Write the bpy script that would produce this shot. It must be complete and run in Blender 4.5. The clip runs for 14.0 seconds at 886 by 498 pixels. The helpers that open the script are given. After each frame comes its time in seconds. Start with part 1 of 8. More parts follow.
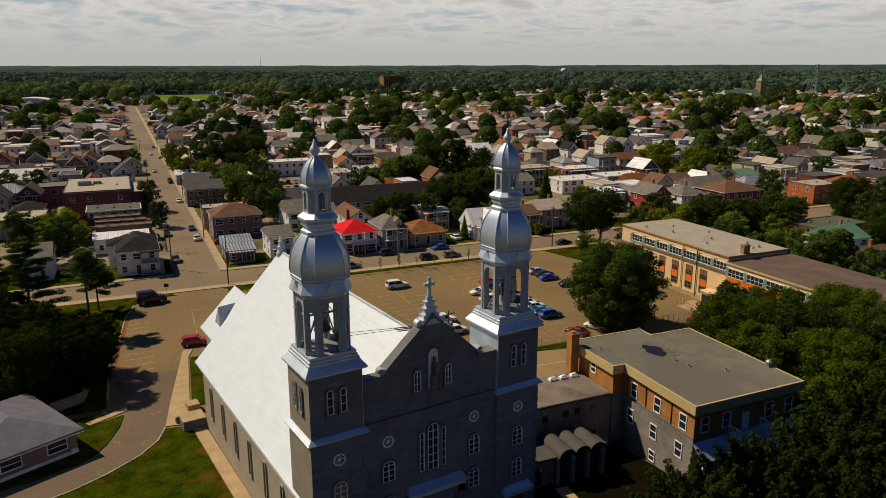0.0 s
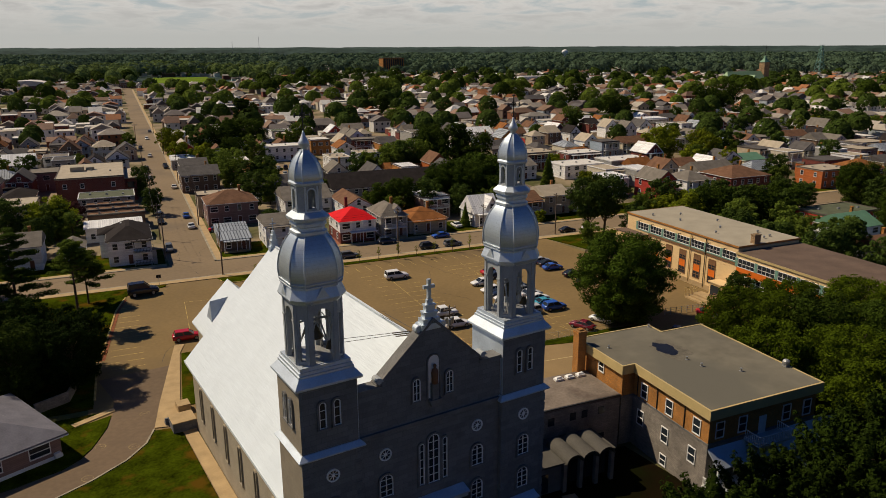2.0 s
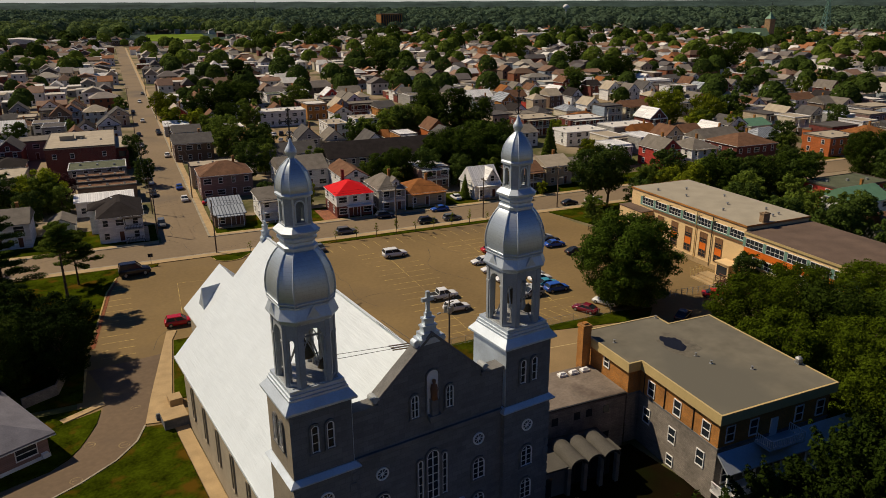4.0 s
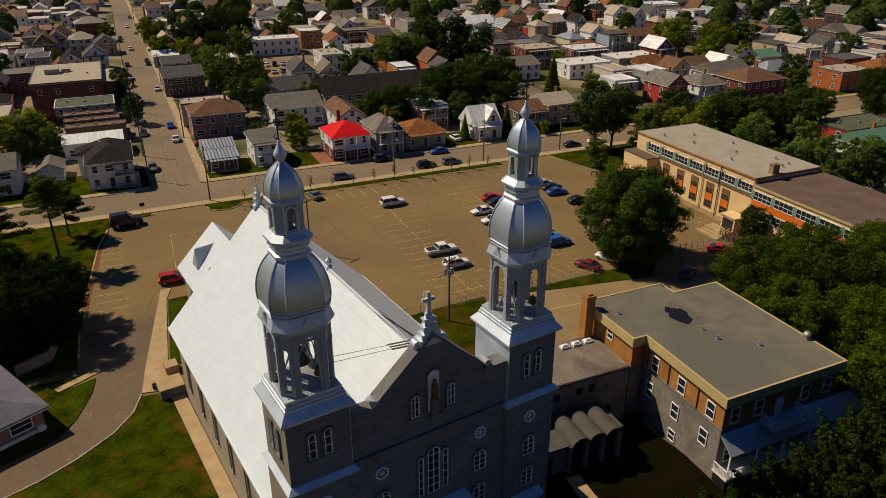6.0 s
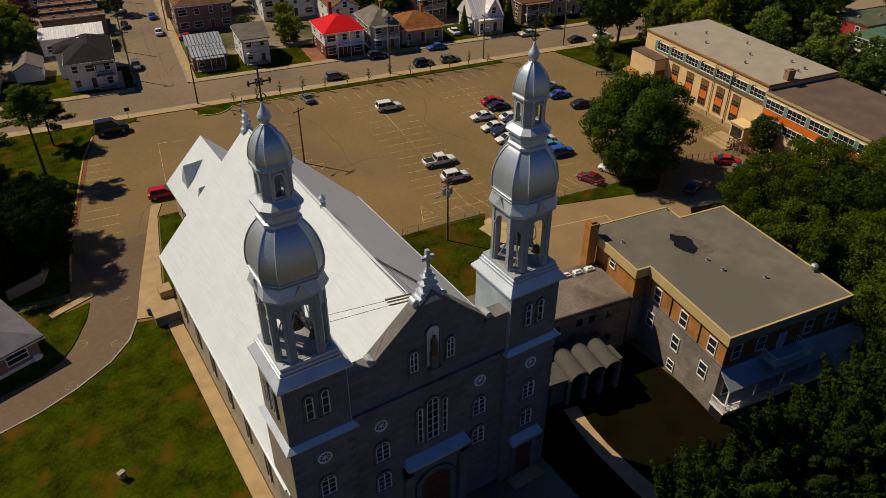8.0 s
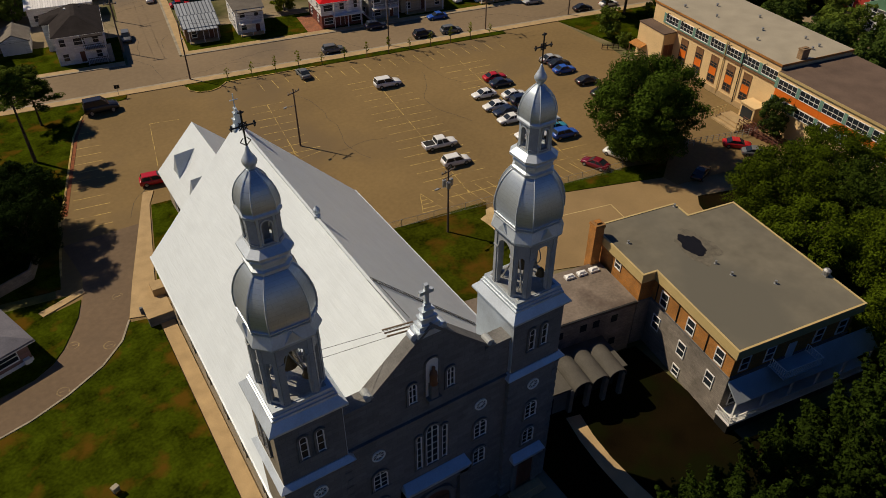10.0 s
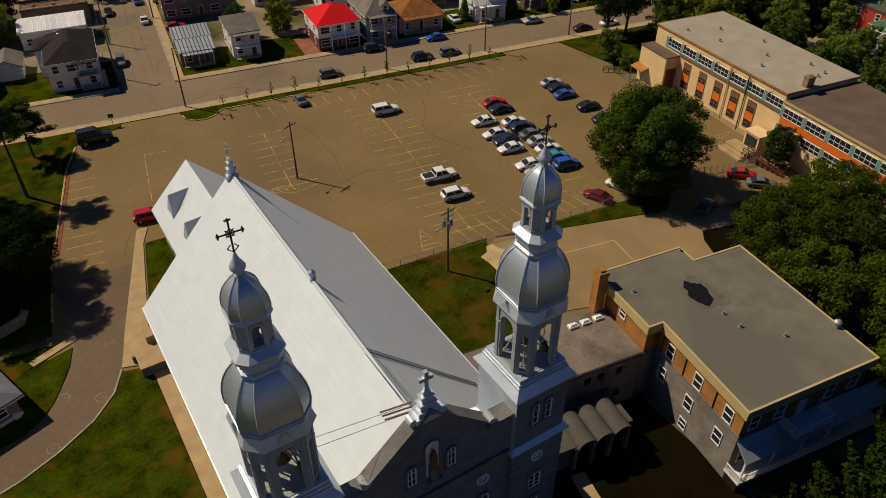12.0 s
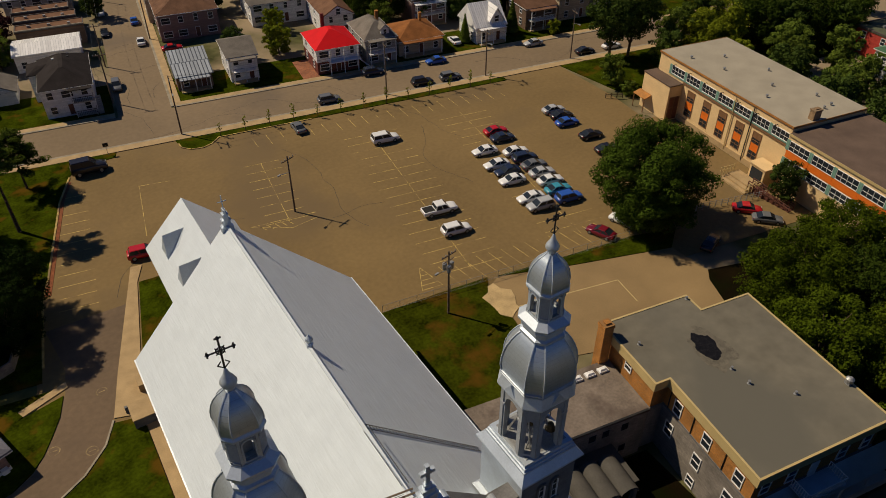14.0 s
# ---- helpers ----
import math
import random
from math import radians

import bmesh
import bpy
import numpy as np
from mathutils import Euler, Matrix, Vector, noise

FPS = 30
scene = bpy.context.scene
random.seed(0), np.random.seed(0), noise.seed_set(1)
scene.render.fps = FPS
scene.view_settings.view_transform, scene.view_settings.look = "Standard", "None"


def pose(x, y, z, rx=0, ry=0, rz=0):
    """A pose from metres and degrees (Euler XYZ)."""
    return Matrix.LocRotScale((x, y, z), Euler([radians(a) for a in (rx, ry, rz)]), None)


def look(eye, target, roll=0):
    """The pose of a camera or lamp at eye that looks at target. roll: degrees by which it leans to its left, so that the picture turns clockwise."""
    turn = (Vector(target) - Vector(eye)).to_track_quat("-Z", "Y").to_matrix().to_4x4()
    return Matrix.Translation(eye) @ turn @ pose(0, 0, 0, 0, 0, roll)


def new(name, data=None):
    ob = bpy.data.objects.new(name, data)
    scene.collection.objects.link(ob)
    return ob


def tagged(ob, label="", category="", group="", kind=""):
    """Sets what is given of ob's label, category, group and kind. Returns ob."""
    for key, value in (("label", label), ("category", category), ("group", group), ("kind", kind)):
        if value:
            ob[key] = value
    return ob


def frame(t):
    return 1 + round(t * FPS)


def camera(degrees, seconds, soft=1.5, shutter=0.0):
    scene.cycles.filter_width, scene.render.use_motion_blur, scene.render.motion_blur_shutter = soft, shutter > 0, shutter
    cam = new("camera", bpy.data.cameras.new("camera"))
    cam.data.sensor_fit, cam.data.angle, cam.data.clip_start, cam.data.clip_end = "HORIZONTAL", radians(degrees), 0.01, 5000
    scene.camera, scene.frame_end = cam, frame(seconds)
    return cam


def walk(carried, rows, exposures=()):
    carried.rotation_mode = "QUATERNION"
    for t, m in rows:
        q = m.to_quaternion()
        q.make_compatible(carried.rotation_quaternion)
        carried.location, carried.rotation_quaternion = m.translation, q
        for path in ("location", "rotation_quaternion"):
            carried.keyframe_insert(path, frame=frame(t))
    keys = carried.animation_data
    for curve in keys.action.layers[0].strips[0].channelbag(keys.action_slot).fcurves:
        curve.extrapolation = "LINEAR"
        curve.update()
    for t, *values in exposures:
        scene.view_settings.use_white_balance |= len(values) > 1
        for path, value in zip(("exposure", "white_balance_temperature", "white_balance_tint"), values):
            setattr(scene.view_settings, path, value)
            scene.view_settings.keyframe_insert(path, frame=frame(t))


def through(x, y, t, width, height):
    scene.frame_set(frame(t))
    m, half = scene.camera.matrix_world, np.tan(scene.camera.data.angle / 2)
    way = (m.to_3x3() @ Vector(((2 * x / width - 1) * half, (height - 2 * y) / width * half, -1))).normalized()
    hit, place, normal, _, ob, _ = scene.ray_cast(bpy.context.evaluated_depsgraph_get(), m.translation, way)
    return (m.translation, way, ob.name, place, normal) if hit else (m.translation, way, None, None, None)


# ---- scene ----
cam = camera(62.7, 14.0, soft=0.9)
PATH = [
    (0, (-29.559, -53.317, 46.341), (-28.535, -51.669, 45.856), -0.1),
    (0.5, (-28.913, -52.297, 46.339), (-27.891, -50.65, 45.848), -0.2),
    (1, (-28.314, -51.278, 46.346), (-27.291, -49.633, 45.847), -0.2),
    (1.5, (-27.672, -50.204, 46.414), (-26.652, -48.562, 45.9), -0.2),
    (2, (-27.061, -49.207, 46.559), (-26.044, -47.569, 46.028), -0.2),
    (2.5, (-26.374, -48.164, 46.9), (-25.36, -46.531, 46.346), -0.2),
    (3, (-25.727, -47.091, 47.438), (-24.716, -45.465, 46.86), -0.2),
    (5.5, (-22.601, -41.718, 52.608), (-21.627, -40.157, 51.825), -0.2),
    (6, (-21.992, -40.562, 53.461), (-21.03, -39.025, 52.618), -0.1),
    (6.5, (-21.321, -39.405, 54.387), (-20.376, -37.897, 53.475), -0.1),
    (7, (-20.681, -38.292, 55.327), (-19.755, -36.818, 54.342), -0.0),
    (7.5, (-20.031, -37.142, 56.122), (-19.125, -35.705, 55.066), 0.1),
    (8, (-19.395, -36.056, 56.673), (-18.512, -34.66, 55.546), 0.1),
    (8.2, (-19.149, -35.645, 56.782), (-18.274, -34.262, 55.632), 0.1),
    (10.5, (-15.855, -30.539, 60.219), (-15.013, -29.207, 58.986), 0.1),
    (11, (-15.233, -29.535, 60.864), (-14.39, -28.203, 59.633), 0.0),
    (11.5, (-14.576, -28.523, 61.609), (-13.733, -27.19, 60.378), -0.0),
    (12, (-13.91, -27.472, 62.348), (-13.068, -26.139, 61.117), -0.1),
    (12.5, (-13.346, -26.447, 63.072), (-12.503, -25.114, 61.843), 0.0),
    (13, (-12.77, -25.431, 63.824), (-11.926, -24.098, 62.595), 0.0),
    (13.5, (-12.156, -24.398, 64.516), (-11.31, -23.064, 63.288), 0.0),
    (14, (-11.578, -23.326, 65.115), (-10.731, -21.992, 63.89), 0.1),
]
walk(cam, [(t, look(e, g, r)) for t, e, g, r in PATH], ((0.0, 0.10), (5.5, 0.06), (8.0, 0.0), (11.0, -0.03), (14.0, -0.10)))

# ---- daylight ----
SUN_EL, SUN_DIR = radians(47.5), Vector((-0.592, 0.806, 0)).normalized()
world = bpy.data.worlds.new("sky")
scene.world = world
world.use_nodes = True
wn, wl = world.node_tree.nodes, world.node_tree.links
wn.clear()
w_out = wn.new("ShaderNodeOutputWorld")
w_bg = wn.new("ShaderNodeBackground")
w_bg.inputs[1].default_value = 0.0200
w_sky = wn.new("ShaderNodeTexSky")
w_sky.sky_type = "NISHITA"
w_sky.sun_disc = False
w_sky.sun_elevation = SUN_EL
w_sky.sun_rotation = math.atan2(SUN_DIR.x, SUN_DIR.y)
w_sky.air_density, w_sky.dust_density, w_sky.ozone_density = 1.1, 0.6, 2.0
w_co = wn.new("ShaderNodeTexCoord")
w_sep = wn.new("ShaderNodeSeparateXYZ")
wl.new(w_co.outputs["Generated"], w_sep.inputs[0])
w_up = wn.new("ShaderNodeMath"); w_up.operation = "ADD"; w_up.inputs[1].default_value = 0.16
wl.new(w_sep.outputs[2], w_up.inputs[0])
w_max = wn.new("ShaderNodeMath"); w_max.operation = "MAXIMUM"; w_max.inputs[1].default_value = 0.02
wl.new(w_up.outputs[0], w_max.inputs[0])
w_dx = wn.new("ShaderNodeMath"); w_dx.operation = "DIVIDE"
w_dy = wn.new("ShaderNodeMath"); w_dy.operation = "DIVIDE"
wl.new(w_sep.outputs[0], w_dx.inputs[0]); wl.new(w_max.outputs[0], w_dx.inputs[1])
wl.new(w_sep.outputs[1], w_dy.inputs[0]); wl.new(w_max.outputs[0], w_dy.inputs[1])
w_comb = wn.new("ShaderNodeCombineXYZ")
wl.new(w_dx.outputs[0], w_comb.inputs[0]); wl.new(w_dy.outputs[0], w_comb.inputs[1])
w_noise = wn.new("ShaderNodeTexNoise")
w_noise.inputs["Scale"].default_value = 2.9
w_noise.inputs["Detail"].default_value = 8
w_noise.inputs["Roughness"].default_value = 0.58
w_noise.inputs["Distortion"].default_value = 0.3
wl.new(w_comb.outputs[0], w_noise.inputs["Vector"])
w_ramp = wn.new("ShaderNodeValToRGB")
w_ramp.color_ramp.elements[0].position, w_ramp.color_ramp.elements[1].position = 0.36, 0.50
wl.new(w_noise.outputs["Fac"], w_ramp.inputs[0])
w_tint = wn.new("ShaderNodeValToRGB")
w_tint.color_ramp.elements[0].color = (31.2, 29.8, 28.0, 1)
w_tint.color_ramp.elements[1].color = (22.5, 21.6, 20.8, 1)
w_tint.color_ramp.elements[0].position, w_tint.color_ramp.elements[1].position = 0.50, 0.66
wl.new(w_noise.outputs["Fac"], w_tint.inputs[0])


def low_band(z0, z1):
    """One below height z0 of the sky, falling to nothing at z1."""
    r = wn.new("ShaderNodeMapRange")
    r.inputs[1].default_value, r.inputs[2].default_value, r.inputs[3].default_value, r.inputs[4].default_value = z0, z1, 1.0, 0.0
    wl.new(w_sep.outputs[2], r.inputs[0])
    return r.outputs[0]


def over(under, colour, factor):
    mx = wn.new("ShaderNodeMixRGB")
    mu = wn.new("ShaderNodeMath"); mu.operation = "MULTIPLY"
    wl.new(factor, mu.inputs[0]); wl.new(w_side.outputs[0], mu.inputs[1])
    wl.new(mu.outputs[0], mx.inputs[0]); wl.new(under, mx.inputs[1])
    if isinstance(colour, tuple):
        mx.inputs[2].default_value = (*colour, 1)
    else:
        wl.new(colour, mx.inputs[2])
    return mx.outputs[0]


w_side = wn.new("ShaderNodeMapRange")  # cloud and haze lie to the north; the sky is clear and deep blue to the south
w_side.inputs[1].default_value, w_side.inputs[2].default_value, w_side.inputs[3].default_value, w_side.inputs[4].default_value = -0.35, 0.25, 0.12, 1.0
wl.new(w_sep.outputs[1], w_side.inputs[0])
w_blue = wn.new("ShaderNodeMixRGB"); w_blue.blend_type = "MULTIPLY"; w_blue.inputs[0].default_value = 1
w_blue.inputs[2].default_value = (0.34, 0.88, 1.80, 1)
wl.new(w_sky.outputs[0], w_blue.inputs[1])
w_cov = wn.new("ShaderNodeMath"); w_cov.operation = "MULTIPLY"
wl.new(w_ramp.outputs[0], w_cov.inputs[0]); wl.new(low_band(0.11, 0.20), w_cov.inputs[1])
w_col = over(w_blue.outputs[0], (17.5, 20.8, 22.0), low_band(0.09, 0.21))
w_col = over(w_col, w_tint.outputs[0], w_cov.outputs[0])
w_col = over(w_col, (22.2, 22.2, 21.0), low_band(0.015, 0.075))
wl.new(w_col, w_bg.inputs[0])
wl.new(w_bg.outputs[0], w_out.inputs[0])
sun = new("sun", bpy.data.lights.new("sun", "SUN"))
sun.data.energy, sun.data.angle, sun.data.color = 4.15, radians(0.6), (1.0, 0.845, 0.625)
sun.matrix_world = look(SUN_DIR * 100 * math.cos(SUN_EL) + Vector((0, 0, 100 * math.sin(SUN_EL))), (0, 0, 0))

# ---- building tools ----
GRID = radians(8.2)  # the streets lean clockwise from the church's axis
CG, SG = math.cos(GRID), math.sin(GRID)


def town(u, v, z=0.0):
    """Street-grid coordinates to the world."""
    return Vector((u * CG + v * SG, -u * SG + v * CG, z))


def town_pose(u, v, z=0.0, turn=0.0):
    return Matrix.Translation(town(u, v, z)) @ pose(0, 0, 0, 0, 0, turn - 8.2)


class Geo:
    """Collects vertices and faces for one mesh."""

    def __init__(self):
        self.v, self.f = [], []

    def add(self, verts, faces, m=None):
        n = len(self.v)
        self.v += [tuple(m @ Vector(p)) for p in verts] if m else [tuple(p) for p in verts]
        self.f += [tuple(i + n for i in f) for f in faces]
        return self

    def box(self, x0, y0, z0, x1, y1, z1, m=None):
        p = [(x, y, z) for z in (z0, z1) for y in (y0, y1) for x in (x0, x1)]
        return self.add(p, [(0, 2, 3, 1), (4, 5, 7, 6), (0, 1, 5, 4), (2, 6, 7, 3), (0, 4, 6, 2), (1, 3, 7, 5)], m)

    def rings(self, rr, cap0=True, cap1=True, m=None, close=True):
        n = len(rr[0])
        verts = [p for r in rr for p in r]
        faces = []
        for k in range(len(rr) - 1):
            for i in range(n if close else n - 1):
                j = (i + 1) % n
                faces.append((k * n + i, k * n + j, (k + 1) * n + j, (k + 1) * n + i))
        if cap0:
            faces.append(tuple(reversed(range(n))))
        if cap1:
            faces.append(tuple(range((len(rr) - 1) * n, len(rr) * n)))
        return self.add(verts, faces, m)

    def prism(self, poly, z0, z1, m=None):
        area = sum(a[0] * b[1] - b[0] * a[1] for a, b in zip(poly, poly[1:] + poly[:1]))
        poly = list(poly) if area > 0 else list(reversed(poly))
        return self.rings([[(p[0], p[1], z0) for p in poly], [(p[0], p[1], z1) for p in poly]], m=m)

    def tube(self, a, b, r0, r1=None, n=8, m=None):
        a, b = Vector(a), Vector(b)
        r1 = r0 if r1 is None else r1
        q = (b - a).to_track_quat("Z", "Y").to_matrix()
        ring = lambda c, r: [tuple(c + q @ Vector((r * math.cos(2 * math.pi * i / n), r * math.sin(2 * math.pi * i / n), 0))) for i in range(n)]
        return self.rings([ring(a, r0), ring(b, r1)], m=m)

    def lathe(self, prof, n=12, m=None, centre=(0, 0)):
        rr = [[(centre[0] + r * math.cos(2 * math.pi * i / n), centre[1] + r * math.sin(2 * math.pi * i / n), z) for i in range(n)] for r, z in prof]
        return self.rings(rr, m=m)

    def slab(self, poly, y0, y1, m=None):
        """A polygon of (x, z) points, thick from y0 to y1."""
        area = sum(a[0] * b[1] - b[0] * a[1] for a, b in zip(poly, poly[1:] + poly[:1]))
        poly = list(poly) if area > 0 else list(reversed(poly))
        return self.rings([[(p[0], y1, p[1]) for p in poly], [(p[0], y0, p[1]) for p in poly]], m=m)

    def mesh(self, name, material, smooth=False):
        me = bpy.data.meshes.new(name)
        me.from_pydata(self.v, [], self.f)
        me.update()
        if material:
            me.materials.append(material)
        if smooth:
            me.polygons.foreach_set("use_smooth", [True] * len(me.polygons))
        return me


def part(name, geo, material, parent, label="", m=None, smooth=False):
    """ONE mesh object under a thing or a part."""
    data = geo.mesh(name, material, smooth) if isinstance(geo, Geo) else geo
    ob = new(name, data)
    ob.parent = parent
    if m is not None:
        ob.matrix_local = m
    if label:
        ob["label"] = label
    return ob


def thing(name, m, label, category, group="", kind=""):
    ob = new(name)
    ob.empty_display_size = 0.2
    ob.matrix_world = m
    return tagged(ob, label, category, group, kind)


def setting(name, geo, material, label, category):
    return tagged(new(name, geo.mesh(name, material)), label, category, "", "structure")


def paint(ob, material):
    """Gives one object its own material on a shared mesh."""
    ob.material_slots[0].link = "OBJECT"
    ob.material_slots[0].material = material


def arch_points(w, z0, z1, n=8):
    """Outline of a round-headed opening, from the lower left over the top to the lower right."""
    r = w / 2
    return [(-r, z0)] + [(-r * math.cos(math.pi * i / n), z1 - r + r * math.sin(math.pi * i / n)) for i in range(n + 1)] + [(r, z0)]


def arch_band(g, w, z0, z1, grow, y0, y1, n=8, m=None):
    """A surround of the given width round a round-headed opening."""
    inner, outer = arch_points(w, z0, z1, n), arch_points(w + 2 * grow, z0, z1 + grow, n)
    k = len(inner)
    v = [(x, y, z) for y in (y0, y1) for line in (inner, outer) for x, z in line]
    f = []
    for i in range(k - 1):
        f += [(i, i + 1, k + i + 1, k + i), (2 * k + i, 3 * k + i, 3 * k + i + 1, 2 * k + i + 1),
              (k + i, k + i + 1, 3 * k + i + 1, 3 * k + i), (i, 2 * k + i, 2 * k + i + 1, i + 1)]
    f += [(0, k, 3 * k, 2 * k), (k - 1, 3 * k - 1, 4 * k - 1, 2 * k - 1)]
    g.add(v, f, m)


def arch_panel(g, W, zb, zt, w, z0, z1, y0, y1, n=8, m=None):
    """A wall panel W wide from zb to zt with a round-headed opening through it."""
    inner = arch_points(w, z0, z1, n)
    outer = [(-W / 2, z0)] + [(-W / 2, z1 - w / 2)] + [(-W / 2 + W * i / n, zt) for i in range(1, n)] + [(W / 2, z1 - w / 2), (W / 2, z0)]
    outer[1] = (-W / 2, zt)
    outer[-2] = (W / 2, zt)
    k = len(inner)
    v = [(x, y, z) for y in (y0, y1) for line in (inner, outer) for x, z in line]
    f = []
    for i in range(k - 1):
        f += [(i, i + 1, k + i + 1, k + i), (2 * k + i, 3 * k + i, 3 * k + i + 1, 2 * k + i + 1),
              (k + i, k + i + 1, 3 * k + i + 1, 3 * k + i), (i, 2 * k + i, 2 * k + i + 1, i + 1)]
    f += [(0, k, 3 * k, 2 * k), (k - 1, 3 * k - 1, 4 * k - 1, 2 * k - 1)]
    g.add(v, f, m)
    if z0 > zb:
        g.box(-W / 2, y0, zb, W / 2, y1, z0, m)


# ---- materials ----
def surf(name, col, rough=0.8, var=0.18, scale=0.6, fine=8.0, bump=0.25, metal=0.0, stain=None, stain_at=0.62, each=0.0, island=0.0, spec=0.3):
    """A procedural surface: broad and fine variation, stains, relief; 'each' varies it from object to object, 'island' from piece to piece."""
    ma = bpy.data.materials.new(name)
    ma.use_nodes = True
    n, l = ma.node_tree.nodes, ma.node_tree.links
    b = n["Principled BSDF"]
    b.inputs["Roughness"].default_value, b.inputs["Metallic"].default_value = rough, metal
    b.inputs["Specular IOR Level"].default_value = spec
    co = n.new("ShaderNodeTexCoord")
    big, small = n.new("ShaderNodeTexNoise"), n.new("ShaderNodeTexNoise")
    for t, s in ((big, scale), (small, fine)):
        t.inputs["Scale"].default_value, t.inputs["Detail"].default_value = s, 4
        l.new(co.outputs["Object"], t.inputs["Vector"])
    mix = n.new("ShaderNodeMath"); mix.operation = "MULTIPLY_ADD"
    l.new(big.outputs["Fac"], mix.inputs[0]); mix.inputs[1].default_value = 0.6
    sm = n.new("ShaderNodeMath"); sm.operation = "MULTIPLY"; sm.inputs[1].default_value = 0.4
    l.new(small.outputs["Fac"], sm.inputs[0]); l.new(sm.outputs[0], mix.inputs[2])
    ramp = n.new("ShaderNodeValToRGB")
    lo, hi = [max(0.0, c * (1 - 2 * var)) for c in col], [c * (1 + 2 * var) for c in col]
    ramp.color_ramp.elements[0].position, ramp.color_ramp.elements[1].position = 0.3, 0.7
    ramp.color_ramp.elements[0].color, ramp.color_ramp.elements[1].color = (*lo, 1), (*hi, 1)
    l.new(mix.outputs[0], ramp.inputs[0])
    out = ramp.outputs[0]
    if stain:
        st = n.new("ShaderNodeTexNoise")
        st.inputs["Scale"].default_value, st.inputs["Detail"].default_value = scale * 0.7, 6
        ad = n.new("ShaderNodeVectorMath"); ad.inputs[1].default_value = (17.3, 5.1, 3.7)
        l.new(co.outputs["Object"], ad.inputs[0]); l.new(ad.outputs[0], st.inputs["Vector"])
        sr = n.new("ShaderNodeValToRGB")
        sr.color_ramp.elements[0].position, sr.color_ramp.elements[1].position = stain_at - 0.06, stain_at + 0.08
        l.new(st.outputs["Fac"], sr.inputs[0])
        mx = n.new("ShaderNodeMixRGB"); mx.inputs[2].default_value = (*stain, 1)
        l.new(sr.outputs[0], mx.inputs[0]); l.new(out, mx.inputs[1])
        out = mx.outputs[0]
    for k, by_object in ((each, True), (island, False)):
        if not k:
            continue
        src = n.new("ShaderNodeObjectInfo").outputs["Random"] if by_object else n.new("ShaderNodeNewGeometry").outputs["Random Per Island"]
        hv = n.new("ShaderNodeHueSaturation")
        mr = n.new("ShaderNodeMapRange")
        mr.inputs[3].default_value, mr.inputs[4].default_value = 1 - k, 1 + k
        l.new(src, mr.inputs[0]); l.new(mr.outputs[0], hv.inputs["Value"]); l.new(out, hv.inputs["Color"])
        out = hv.outputs[0]
    l.new(out, b.inputs["Base Color"])
    if bump:
        bp = n.new("ShaderNodeBump"); bp.inputs["Strength"].default_value = bump; bp.inputs["Distance"].default_value = 0.05
        l.new(small.outputs["Fac"], bp.inputs["Height"]); l.new(bp.outputs[0], b.inputs["Normal"])
    return ma


def coursed(name, col, mortar, w, h, gap=0.02, rough=0.85, var=0.25, axis="xz", offset=0.5, flat=False, metal=0.0, relief=0.5):
    """Masonry, siding or sheet seams laid in courses, on walls that face along either axis."""
    ma = surf(name, col, rough, var=var, scale=0.5, metal=metal)
    n, l = ma.node_tree.nodes, ma.node_tree.links
    b = n["Principled BSDF"]
    src = b.inputs["Base Color"].links[0].from_socket
    co = [x for x in n if x.type == "TEX_COORD"][0]
    sep = n.new("ShaderNodeSeparateXYZ"); l.new(co.outputs["Object"], sep.inputs[0])
    cm = n.new("ShaderNodeCombineXYZ")
    if axis == "xz":
        ad = n.new("ShaderNodeMath"); l.new(sep.outputs[0], ad.inputs[0]); l.new(sep.outputs[1], ad.inputs[1])
        l.new(ad.outputs[0], cm.inputs[0]); l.new(sep.outputs[2], cm.inputs[1])
    else:
        l.new(sep.outputs["XYZ".index(axis[0].upper())], cm.inputs[0]); l.new(sep.outputs["XYZ".index(axis[1].upper())], cm.inputs[1])
    br = n.new("ShaderNodeTexBrick")
    br.offset = offset
    br.inputs["Scale"].default_value = 1.0
    br.inputs["Brick Width"].default_value, br.inputs["Row Height"].default_value = w, h
    br.inputs["Mortar Size"].default_value, br.inputs["Mortar Smooth"].default_value = gap, 0.3
    br.inputs["Color1"].default_value, br.inputs["Color2"].default_value = ((0.97, 0.97, 0.97, 1), (1.02, 1.02, 1.02, 1)) if flat else ((0.8, 0.8, 0.8, 1), (1.12, 1.12, 1.12, 1))
    l.new(cm.outputs[0], br.inputs["Vector"])
    mu = n.new("ShaderNodeMixRGB"); mu.blend_type = "MULTIPLY"; mu.inputs[0].default_value = 0.8
    l.new(src, mu.inputs[1]); l.new(br.outputs["Color"], mu.inputs[2])
    mm = n.new("ShaderNodeMixRGB"); mm.inputs[2].default_value = (*mortar, 1)
    l.new(br.outputs["Fac"], mm.inputs[0]); l.new(mu.outputs[0], mm.inputs[1])
    l.new(mm.outputs[0], b.inputs["Base Color"])
    bp = n.new("ShaderNodeBump"); bp.inputs["Strength"].default_value = relief; bp.inputs["Distance"].default_value = 0.04; bp.invert = True
    l.new(br.outputs["Fac"], bp.inputs["Height"]); l.new(bp.outputs[0], b.inputs["Normal"])
    return ma


